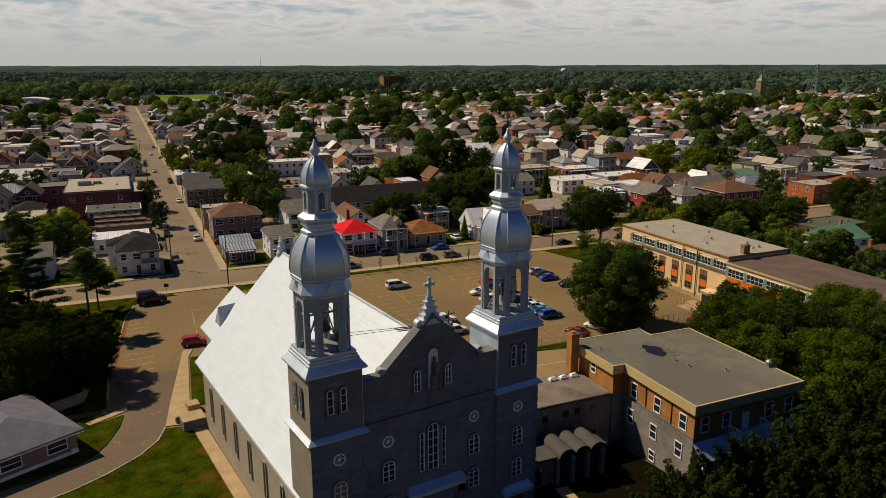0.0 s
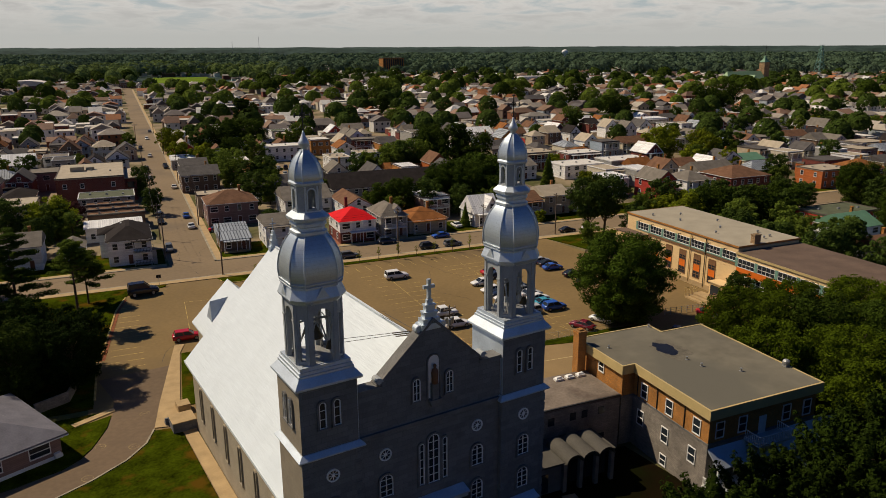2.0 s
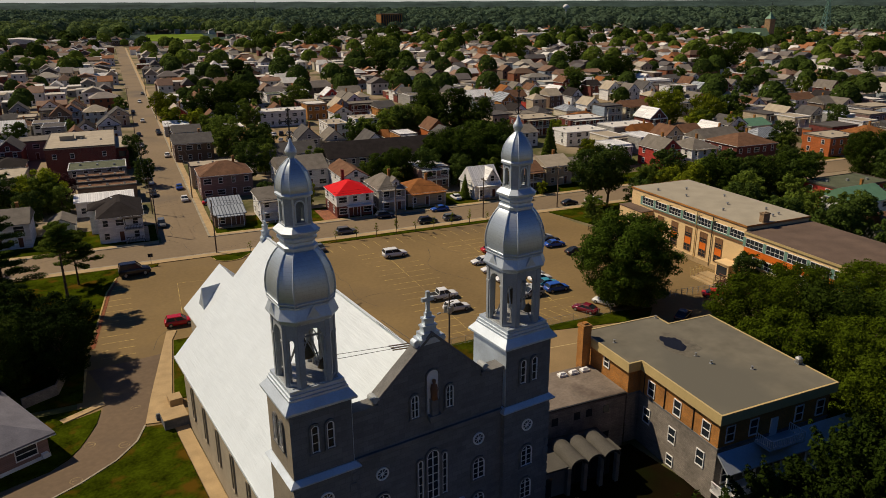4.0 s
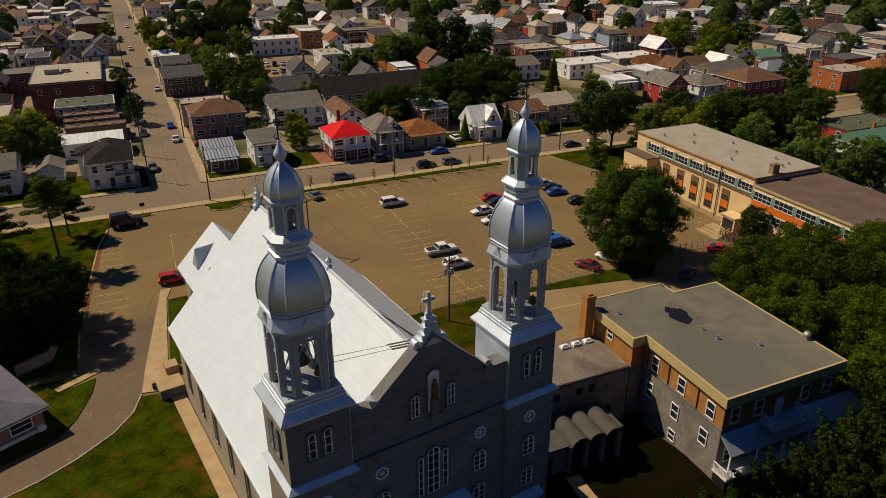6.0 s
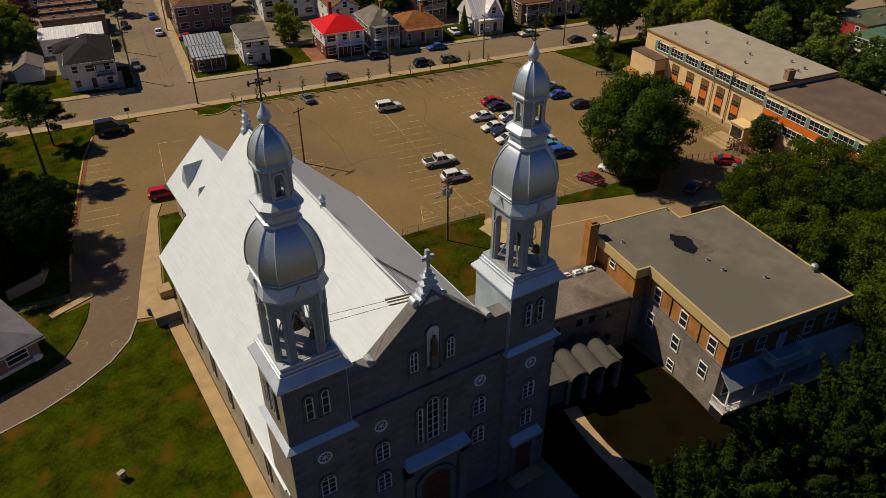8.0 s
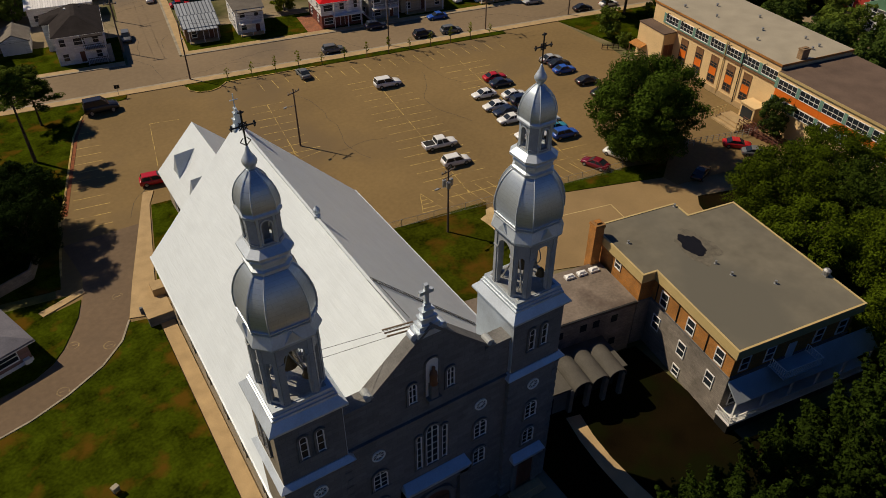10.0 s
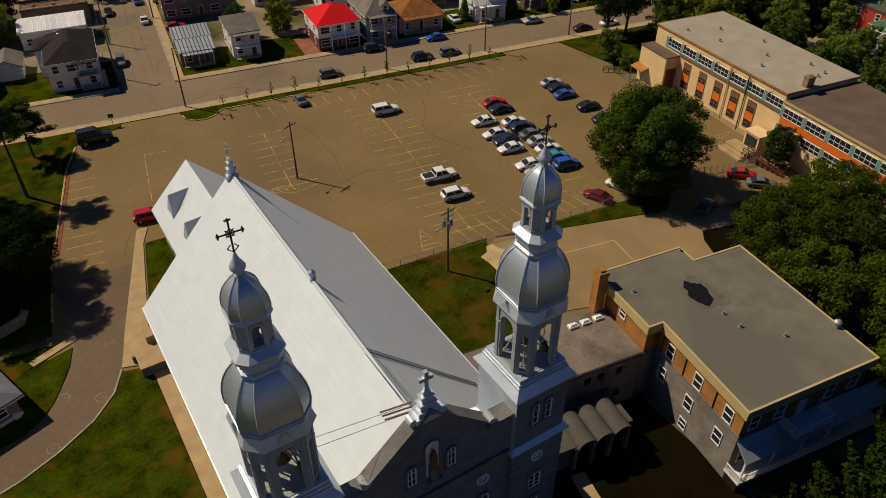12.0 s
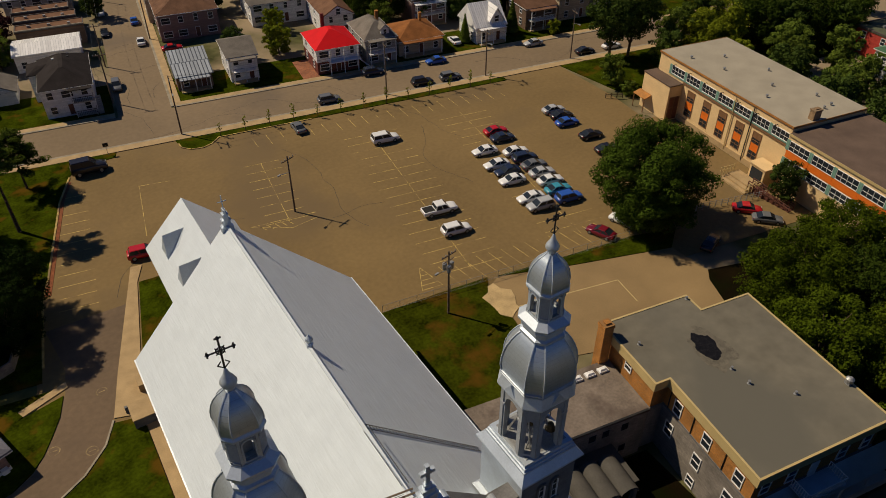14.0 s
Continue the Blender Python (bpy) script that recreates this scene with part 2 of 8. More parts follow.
M = {}
# one church stone: darker grey copy for shaded faces, tan copies for sunlit sides
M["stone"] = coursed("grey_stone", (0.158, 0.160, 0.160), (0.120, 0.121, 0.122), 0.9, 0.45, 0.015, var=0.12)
M["stone_side"] = coursed("side_stone_sunlit", (0.36, 0.305, 0.22), (0.30, 0.255, 0.185), 0.9, 0.45, 0.012, var=0.10, flat=True)
M["tower_side"] = coursed("tower_stone_sunlit", (0.255, 0.215, 0.158), (0.20, 0.17, 0.125), 0.9, 0.45, 0.012, var=0.10, flat=True)
M["statue"] = surf("brown_painted_plaster", (0.16, 0.07, 0.035), 0.6, var=0.15)
M["stone_trim"] = surf("stone_trim", (0.150, 0.146, 0.140), 0.85)
def streaked_sheet(name, col, rough):
    """Painted sheet metal on a slope that falls along x: seams, and short strokes of lifted paint along the sheets."""
    ma = coursed(name, col, tuple(c * 0.93 for c in col), 2.4, 0.55, 0.006, rough, 0.025, axis="yz", flat=True, relief=0.12)
    n, l = ma.node_tree.nodes, ma.node_tree.links
    b = n["Principled BSDF"]
    b.inputs["Specular IOR Level"].default_value = 0.85
    co = [x for x in n if x.type == "TEX_COORD"][0]
    mp = n.new("ShaderNodeMapping"); mp.inputs["Scale"].default_value = (2.6, 0.42, 2.6)
    l.new(co.outputs["Object"], mp.inputs[0])
    st = n.new("ShaderNodeTexNoise"); st.inputs["Scale"].default_value, st.inputs["Detail"].default_value, st.inputs["Roughness"].default_value = 1.0, 5, 0.6
    l.new(mp.outputs[0], st.inputs["Vector"])
    bp = n.new("ShaderNodeBump"); bp.inputs["Strength"].default_value, bp.inputs["Distance"].default_value = 0.32, 0.12
    l.new(st.outputs["Fac"], bp.inputs["Height"])
    l.new(b.inputs["Normal"].links[0].from_socket, bp.inputs["Normal"]); l.new(bp.outputs[0], b.inputs["Normal"])
    return ma


M["white_roof"] = streaked_sheet("white_painted_sheet", (0.67, 0.73, 0.76), 0.36)
M["silver"] = coursed("silver_painted_metal", (0.50, 0.56, 0.61), (0.40, 0.45, 0.50), 0.9, 0.28, 0.008, 0.42, 0.06, flat=True, metal=0.72, relief=0.08)
M["silver_trim"] = surf("silver_trim", (0.54, 0.60, 0.66), 0.5, var=0.08, bump=0.05, metal=0.55)
M["silver_wall"] = surf("silver_grey_painted_wood", (0.33, 0.35, 0.36), 0.6, var=0.1)
M["white"] = surf("white_paint", (0.75, 0.74, 0.72), 0.55, var=0.06)
M["glass"] = surf("window_glass", (0.022, 0.028, 0.036), 0.12, var=0.1, bump=0.0, spec=0.35)
M["dark"] = surf("dark_iron", (0.04, 0.04, 0.04), 0.5, metal=0.6)
M["bronze"] = surf("bell_bronze", (0.12, 0.09, 0.05), 0.45, metal=0.8)
M["wood_door"] = surf("door_wood", (0.13, 0.05, 0.03), 0.5)
M["asphalt"] = surf("lot_asphalt", (0.194, 0.129, 0.050), 0.9, var=0.11, scale=0.06, fine=1.5, stain=(0.158, 0.108, 0.050), stain_at=0.58)
M["drive"] = surf("driveway_asphalt", (0.142, 0.098, 0.060), 0.9, var=0.12, scale=0.08, fine=1.5, stain=(0.118, 0.083, 0.054), stain_at=0.58)
M["road"] = surf("road_asphalt", (0.205, 0.149, 0.088), 0.9, var=0.10, scale=0.05, fine=1.2, stain=(0.135, 0.105, 0.075))
M["concrete"] = surf("concrete_walk", (0.405, 0.285, 0.145), 0.9, var=0.12)
M["kerb"] = surf("kerb_concrete", (0.30, 0.26, 0.19), 0.9)
M["lawn"] = surf("lawn", (0.0315, 0.043, 0.002), 0.95, var=0.40, scale=0.4, fine=3.0, stain=(0.088, 0.050, 0.006), stain_at=0.61, spec=0.0)
M["lawn_worn"] = surf("worn_lawn", (0.031, 0.038, 0.002), 0.95, var=0.4, scale=0.3, fine=2.5, stain=(0.082, 0.045, 0.006), stain_at=0.56, spec=0.0)
M["ground"] = surf("town_ground", (0.085, 0.085, 0.03), 0.95, var=0.35, scale=0.06, fine=0.5, stain=(0.27, 0.21, 0.135), stain_at=0.50, spec=0.1)
M["courtyard"] = surf("courtyard_concrete", (0.262, 0.178, 0.082), 0.9, var=0.12, scale=0.15)
# worn soil and grass, base colour also sunk near black to carry shade
M["soil"] = surf("worn_soil_shade_darkened", (0.0076, 0.0050, 0.0016), 0.95, var=0.3, scale=0.22, stain=(0.0056, 0.0068, 0.0011), stain_at=0.46, spec=0.03)
M["mulch"] = surf("red_mulch", (0.20, 0.065, 0.025), 0.95, var=0.25, scale=1.5)
M["vault"] = surf("weathered_grey_shell", (0.076, 0.070, 0.060), 0.85, var=0.14)
M["tar"] = surf("crack_sealer", (0.06, 0.048, 0.035), 0.7, var=0.2)
M["yellow"] = surf("yellow_line_paint", (0.47, 0.33, 0.10), 0.8, var=0.3, scale=1, stain=(0.2, 0.135, 0.06), stain_at=0.54)
M["membrane"] = surf("flat_roof_membrane", (0.160, 0.145, 0.110), 0.9, var=0.14, scale=0.09, fine=0.7, stain=(0.128, 0.120, 0.096), stain_at=0.55, spec=0.1)
M["membrane_pale"] = surf("pale_gravel_roof", (0.345, 0.305, 0.23), 0.9, var=0.08, scale=0.3)
M["membrane_brown"] = surf("brown_tar_roof", (0.125, 0.085, 0.062), 0.9, var=0.15, scale=0.3)
M["gravel"] = surf("gravel_roof", (0.18, 0.145, 0.115), 0.95, var=0.2, scale=0.4, fine=3, stain=(0.10, 0.075, 0.06), stain_at=0.6)
M["cream"] = surf("cream_metal_fascia", (0.50, 0.38, 0.17), 0.5, var=0.06)
M["brick"] = coursed("red_brown_brick", (0.42, 0.175, 0.038), (0.32, 0.18, 0.07), 0.24, 0.085, 0.012)
M["brick_red"] = coursed("dark_red_brick", (0.16, 0.035, 0.025), (0.2, 0.1, 0.08), 0.24, 0.085, 0.012)
M["brick_tan"] = coursed("buff_brick", (0.74, 0.53, 0.27), (0.68, 0.49, 0.26), 0.5, 0.2, 0.008, var=0.04, flat=True)
M["brick_buff"] = coursed("weathered_buff_brick", (0.30, 0.19, 0.10), (0.24, 0.17, 0.10), 0.24, 0.085, 0.012)
M["brown_frame"] = surf("brown_window_frame", (0.20, 0.105, 0.05), 0.6, var=0.1)
M["greystone"] = coursed("pale_stone_cladding", (0.222, 0.194, 0.164), (0.165, 0.146, 0.125), 0.6, 0.22, 0.015)
M["orange"] = surf("orange_panel", (0.72, 0.16, 0.015), 0.55, var=0.08)
M["teal"] = surf("teal_window_frame", (0.16, 0.30, 0.24), 0.5, var=0.08)
M["bark"] = surf("bark", (0.09, 0.065, 0.04), 0.95, var=0.3, scale=3)
M["pole"] = surf("weathered_pole_wood", (0.14, 0.105, 0.075), 0.9)
M["grey_steel"] = surf("galvanised_steel", (0.35, 0.35, 0.34), 0.45, metal=0.5)
M["rubber"] = surf("tyre_rubber", (0.02, 0.02, 0.02), 0.85)


def leaf_material(name, col, through=0.25, scale=0.25, island=0.2, each=0.25):
    ma = surf(name, col, 0.85, var=0.24, scale=scale, fine=scale * 8, bump=0, island=island, each=each, spec=0.03)
    n, l = ma.node_tree.nodes, ma.node_tree.links
    b = n["Principled BSDF"]
    tr = n.new("ShaderNodeBsdfTranslucent")
    l.new(b.inputs["Base Color"].links[0].from_socket, tr.inputs[0])
    ad = n.new("ShaderNodeMixShader"); ad.inputs[0].default_value = through
    l.new(b.outputs[0], ad.inputs[1]); l.new(tr.outputs[0], ad.inputs[2])
    l.new(ad.outputs[0], n["Material Output"].inputs[0])
    return ma


# LEAF[5] and FEATHER: greens darkened so the colour itself carries tree shade
LEAF = [leaf_material("leaf_green", (0.068, 0.099, 0.005), 0.28, 0.6), leaf_material("leaf_deep", (0.036, 0.058, 0.006), 0.2, 0.5),
        # LEAF[4]: blue mixed into the green stands in for distance haze
        leaf_material("leaf_yellowish", (0.17, 0.20, 0.012), 0.35), leaf_material("pine_needles", (0.098, 0.138, 0.016), 0.3), leaf_material("far_leaf_hazed", (0.078, 0.118, 0.070), 0.2, 0.02, 0.15, 0.0), leaf_material("leaf_shade_dark", (0.0130, 0.0255, 0.0028), 0.1, 0.6),
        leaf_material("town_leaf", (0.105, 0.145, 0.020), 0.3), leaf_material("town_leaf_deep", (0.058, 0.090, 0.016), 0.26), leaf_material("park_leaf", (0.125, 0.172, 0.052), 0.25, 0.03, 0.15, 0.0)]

FEATHER = leaf_material("leaf_plume_shade_dark", (0.0185, 0.0315, 0.0034), 0.18, 0.5, 0.3, 0.25)

# ---- ground ----
def uv_poly(*pts):
    return [tuple(town(u, v))[:2] for u, v in pts]


g = Geo().prism([(5500 * math.cos(a * math.pi / 24), 5500 * math.sin(a * math.pi / 24)) for a in range(48)], -1.0, -0.06)
setting("ground", g, M["ground"], "wide flat town ground of grass and worn earth", "ground")
g = Geo().prism(uv_poly((-28, 36), (52, 36), (92, 36), (92, 43), (83.2, 43), (83.2, 73), (78, 73), (78, 84), (75.5, 102.9), (-28, 102.9)), -0.3, 0.0)
setting("parking_lot", g, M["asphalt"], "worn brown-grey asphalt car park behind the church", "parking lot")
DRIVE_R = [(-90, 22.0), (-45, 26.5), (-30.3, 30.0), (-26.6, 30.9), (-22.8, 32.5), (-18.8, 34.9), (-16.1, 37.7), (-14.6, 40.8)]
DRIVE_L = [(-18.6, 60.0), (-17.6, 52.0), (-18.4, 47.6), (-20.5, 42.0), (-23.1, 38.0), (-25.3, 36.6), (-30, 35.4), (-45, 33.5), (-90, 29.0)]
g = Geo().prism(DRIVE_R + [(-6.2, 60)] + DRIVE_L, -0.3, 0.004)
setting("driveway", g, M["drive"], "curved asphalt driveway beside the church lawn", "driveway")
g = Geo().prism(uv_poly((-160, 102.9), (260, 102.9), (260, 114.3), (-160, 114.3)), -0.3, 0.0)
g.prism(uv_poly((-13.4, 114.3), (-3.6, 114.3), (-3.6, 1000), (-13.4, 1000)), -0.3, -0.004)
setting("road", g, M["road"], "patched grey-brown asphalt street with tar lines", "road")
g = Geo().prism(uv_poly((-5.0, 100.6), (74, 100.6), (74, 102.4), (-5, 102.4)), -0.3, 0.14)
g.prism(uv_poly((74, 100.6), (150, 100.6), (150, 102.4), (74, 102.4)), -0.3, 0.136)
g.prism(uv_poly((-160, 100.6), (-5.0, 100.6), (-5.0, 102.4), (-160, 102.4)), -0.3, 0.136)
g.prism(uv_poly((-3.1, 114.8), (200, 114.8), (200, 116.2), (-3.1, 116.2)), -0.3, 0.14)
g.prism(uv_poly((-160, 114.8), (-13.9, 114.8), (-13.9, 116.2), (-160, 116.2)), -0.3, 0.14)
g.prism(uv_poly((-3.1, 116.2), (-1.6, 116.2), (-1.6, 930), (-3.1, 930)), -0.3, 0.136)
setting("pavement", g, M["concrete"], "pale concrete pavement along the streets", "pavement")
g = Geo()
for a, b, c, d in ((-5, 102.4, 150, 102.9), (-160, 102.4, -5, 102.9), (-3.1, 114.3, 200, 114.8), (-160, 114.3, -13.9, 114.8)):
    g.prism(uv_poly((a, b), (c, b), (c, d), (a, d)), -0.3, 0.132)
g.prism(uv_poly((-3.6, 114.8), (-3.1, 114.8), (-3.1, 930), (-3.6, 930)), -0.3, 0.132)
for line in (DRIVE_R,):
    for p, q in zip(line, line[1:]):
        d = (Vector(q) - Vector(p)).normalized() * 0.001
        nrm = Vector((d.y, -d.x)).normalized() * 0.22
        g.prism([(p[0] - d.x, p[1] - d.y), (q[0] + d.x, q[1] + d.y), (q[0] + d.x + nrm.x, q[1] + d.y + nrm.y), (p[0] - d.x + nrm.x, p[1] - d.y + nrm.y)], -0.3, 0.13)
setting("kerb", g, M["kerb"], "weathered concrete kerb stones", "kerb")


def lawn(poly, label, top=0.10, mat="lawn"):
    return setting("lawn", Geo().prism(poly, -0.3, top), M[mat], label, "lawn")


lawn([(-90, 21.6), (-45, 26.1), (-30.2, 29.7), (-26.5, 30.6), (-22.6, 32.2), (-18.6, 34.6), (-15.9, 37.4), (-14.5, 40.3), (-11.6, 39.6), (-11.6, -60), (-90, -60)], "dry green church lawn with brown patches")
lawn([(-11.5, -8), (31.5, -9), (60, -14), (60, -60), (-11.5, -60)], "worn front ground of the church, colour darkened for shade", 0.10, "soil")
lawn([(14.0, -8.593), (31.5, -9), (33.0, -9.06), (33.0, 6), (14.0, 9)], "worn ground by the link building, colour darkened for shade", 0.10, "soil")
lawn([(14.4, 20), (31.0, 20), (33.2, 29.9), (34.2, 37.2), (35.2, 38.8), (27.2, 39.6), (19.0, 40.2), (14.4, 40.6)], "green lawn with a worn yellow patch behind the church", 0.10, "lawn_worn")
lawn([(36.5, 38.3), (47.4, 36.6), (58.8, 35.2), (66, 33), (62, 30), (47, 34.6)], "narrow grass strip along the fence", 0.09)
lawn([(-6.0, 63.6), (-3.2, 63.4), (-3.2, 57), (-8.0, 45.0), (-10.0, 45.2)], "grass strip beside the sacristy")
lawn(uv_poly((-4.0, 97.6), (-2.6, 96.4), (-0.6, 96.2), (1.0, 97.0), (2.6, 98.9), (62, 98.9), (62, 100.5), (-4.8, 100.5)), "grass verge with saplings along the pavement")
lawn(uv_poly((76, 100.5), (140, 100.5), (140, 81), (82, 81), (80.5, 84)), "school lawn in sun")
lawn(uv_poly((-27.4, 47.5), (-27.3, 64), (-26.5, 68), (-24.55, 87.5), (-22.8, 95.0), (-21.6, 97.4), (-15.2, 98.9), (-14.9, 100.5), (-120, 100.5), (-120, 47.5)), "lawn under the pines")
lawn([(-30, 43.9), (-23.6, 46.3), (-19.4, 49.0), (-60, 54), (-60, 31.0), (-45, 33.6), (-30.5, 35.7)], "shaded garden lawn round the bungalow", 0.095)
lawn([(-18.6, 47.5), (-19.5, 44.4), (-20.7, 42.0), (-21.9, 39.8), (-23.3, 38.1), (-25.4, 36.7), (-30.5, 35.6), (-30, 44), (-23.5, 46.3)], "small triangular front lawn", 0.11)
lawn(uv_poly((-1.5, 116.3), (200, 116.3), (200, 128), (-1.5, 128)), "front yards of the street", 0.08)
lawn(uv_poly((-14, 116.3), (-160, 116.3), (-160, 130), (-14, 130)), "front yards of the street", 0.08)
lawn([(61, 22.0), (62.5, 23.6), (75, 20), (75, -40), (52.0, -30), (51.8, 11), (58, 15)], "worn ground under the maples, colour darkened for shade", 0.06, "soil")

g = Geo().prism([(-14.4, 41.0), (-11.5, 40.0), (-9.8, 40.0), (-9.8, 44.8), (-10.3, 45.2), (-6.2, 63.7), (-4.7, 67.2), (-6.2, 67.5), (-12.5, 47.6)], -0.3, 0.12)
g.prism([(-11.5, 40.0), (-9.9, 40.0), (-9.9, -1), (-11.5, -1)], -0.3, 0.125)
g.prism([(-23.0, 46.6), (-17.9, 48.6), (-18.0, 49.6), (-23.4, 47.6)], -0.3, 0.12)
setting("walkway", g, M["concrete"], "tan concrete walkway along the church wall", "walkway")
g = Geo().prism([(33.3, 29.9), (34.4, 37.1), (36.4, 38.1), (47, 34.5), (62, 29.9), (62.4, 23.7), (62, 14), (50, 13), (44, 18), (31.75, 22.2)], -0.3, 0.03)
setting("courtyard", g, M["courtyard"], "tan concrete courtyard between hall and car park", "courtyard")
g = Geo().prism(uv_poly((19.2, 5.0), (20.8, 4.8), (20.6, 2.0), (20.75, -1.0), (21.4, -4.7), (22.6, -10), (20.5, -10), (19.55, -4.7), (19.1, -1.0), (19.0, 2.0)), -0.3, 0.13)
g.prism([(-3, -8.1), (7, -8.1), (10, -30), (-6, -30)], -0.3, 0.12)
setting("front_walk", g, M["concrete"], "concrete path to the church front", "walkway")


ROUNDELS = ((-20.9, 39.9), (-17.4, 37.8), (-23.1, 33.3), (-14.7, 45.9))


def line(g, u0, v0, u1, v1, w=0.11):
    a, b = Vector((u0, v0)), Vector((u1, v1))
    d = (b - a).normalized()
    s = Vector((-d.y, d.x)) * w / 2
    q = [a + s, a - s, b - s, b + s]
    g.prism(uv_poly(*[tuple(p) for p in q]), 0.0045, 0.009)


g = Geo()
line(g, 28.4, 89.3, 28.2, 45.5)
for i in range(17):
    v = 88.6 - 2.62 * i
    line(g, 23.1, v, 33.4, v)
line(g, 46.9, 90, 46.9, 47)
for i in range(16):
    v = 88.5 - 2.62 * i
    line(g, 42.0, v, 52.0, v)
line(g, 7.5, 86.6, 7.7, 67.3)
for i in range(8):
    line(g, 4.4, 86.5 - 2.62 * i, 10.6, 86.5 - 2.62 * i)
line(g, 1.8, 68.6, 7.7, 66.0); line(g, 7.7, 66.0, 12.0, 67.2); line(g, 1.8, 68.6, 12.0, 68.6)
for i in range(5):
    line(g, 3.0 + i * 1.1, 68.4, 4.0 + i * 1.0, 66.9)
for i in range(20):
    line(g, 8 + i * 2.62, 96.2, 8.4 + i * 2.62, 92.4)
line(g, -12.4, 87.6, -12.8, 72.8); line(g, -12.4, 87.6, -7.6, 87.2)
for i in range(12):
    line(g, -25.2, 60 + i * 2.6, -20.4, 60 + i * 2.6)
for i in range(14):
    line(g, 24 + i * 2.0, 48.4, 25.3 + i * 2.0, 43.6)
line(g, 21.5, 49.4, 20.0, 44.6); line(g, 21.5, 49.4, 23.0, 44.6); line(g, 20.0, 44.6, 23.0, 44.6)
for i in range(4):
    line(g, 20.3 + i * 0.3, 45.5 + i, 22.7 - i * 0.3, 45.5 + i)
tagged(new("parking_line", g.mesh("parking_line", M["yellow"])), "faded yellow painted parking bay lines", "road marking", "", "structure")
g = Geo()
M["faded_paint"] = surf("worn_road_paint", (0.265, 0.19, 0.09), 0.85, var=0.3, scale=2, stain=(0.15, 0.105, 0.062), stain_at=0.5)
for x, y in ROUNDELS:
    for k in range(12):
        a, b = 2 * math.pi * k / 12, 2 * math.pi * (k + 1) / 12
        ri, ro = 0.55, 0.68
        g.add([(x + ri * math.cos(a), y + ri * math.sin(a), 0.011), (x + ro * math.cos(a), y + ro * math.sin(a), 0.011),
               (x + ro * math.cos(b), y + ro * math.sin(b), 0.011), (x + ri * math.cos(b), y + ri * math.sin(b), 0.011)], [(0, 1, 2, 3)])
    g.box(x - 0.35, y - 0.06, 0.008, x + 0.35, y + 0.06, 0.012)
tagged(new("road_marking", g.mesh("road_marking", M["faded_paint"])), "faded round painted signs on the driveway", "road marking", "", "structure")
setting("mulch_bed", Geo().prism(uv_poly((-26.95, 64), (-26.1, 64), (-25.3, 72), (-23.7, 88), (-22.5, 93.4), (-23.0, 93.6), (-24.3, 88), (-26.2, 70)), -0.3, 0.05), M["mulch"], "narrow strip of red mulch along the kerb", "flower bed")
g = Geo()
edge = [(-4.3, 99.2), (-4.0, 97.6), (-2.6, 96.4), (-0.6, 96.2), (1.0, 97.0), (2.6, 98.9), (20.0, 98.9)]
for p, q in zip(edge, edge[1:]):
    d = (Vector(q) - Vector(p)).normalized()
    o = Vector((d.y, -d.x)) * 0.2
    g.prism(uv_poly(p, q, (q[0] + o.x, q[1] + o.y), (p[0] + o.x, p[1] + o.y)), -0.3, 0.13)
setting("verge_kerb", g, M["yellow"], "faded yellow kerb round the grass verge", "kerb")
setting("lot_kerb", Geo().prism(uv_poly((-27.4, 50), (-27.15, 50), (-27.0, 64), (-26.25, 68), (-24.3, 87.5), (-22.6, 94.8), (-22.85, 95.0), (-24.55, 87.6), (-26.5, 68.1), (-27.3, 64.1)), -0.3, 0.14), M["yellow"], "yellow-painted kerb of the car park", "kerb")

g = Geo()
line(g, 29.6, 36.45, 45.55, 35.6, 0.14); line(g, 45.55, 35.6, 45.4, 30.9, 0.14)
tagged(new("painted_line", g.mesh("painted_line", M["cream"])), "pale painted line on the courtyard", "road marking", "", "structure").location.z = 0.028
M["sand"] = surf("sandy_earth", (0.46, 0.33, 0.16), 0.95, var=0.2, scale=0.5)
sp = [(28.9 + (2.0 + 0.5 * math.sin(a * 2.3)) * math.cos(a * 0.45), 38.4 + (3.2 + 0.5 * math.cos(a * 1.9)) * math.sin(a * 0.45)) for a in range(14)]
setting("sand_patch", Geo().prism(uv_poly(*sp), -0.3, 0.118), M["sand"], "bare sandy patch between lawn and courtyard", "ground")

M["paver"] = coursed("red_pavers", (0.30, 0.11, 0.05), (0.2, 0.1, 0.06), 0.4, 0.2, 0.02, axis="xy")
setting("paver_drive", Geo().prism(uv_poly((23.4, 116.2), (27.0, 116.2), (27.0, 126), (23.4, 126)), -0.3, 0.10), M["paver"], "red paver driveway beside the red-roofed house", "driveway")

# tar-filled cracks
crack_rng = random.Random(3)
g = Geo()


def crack(u, v, heading, length, step=1.3, w=0.06):
    a = radians(heading)
    p = Vector((u, v))
    for i in range(int(length / step)):
        a += crack_rng.uniform(-0.35, 0.35)
        q = p + Vector((math.sin(a), math.cos(a))) * step
        d = (q - p).normalized()
        s = Vector((-d.y, d.x)) * w / 2
        g.prism(uv_poly(tuple(p + s), tuple(p - s), tuple(q - s + d * 0.03), tuple(q + s + d * 0.03)), 0.005, 0.0085 + 0.0001 * (i % 3))
        p = q


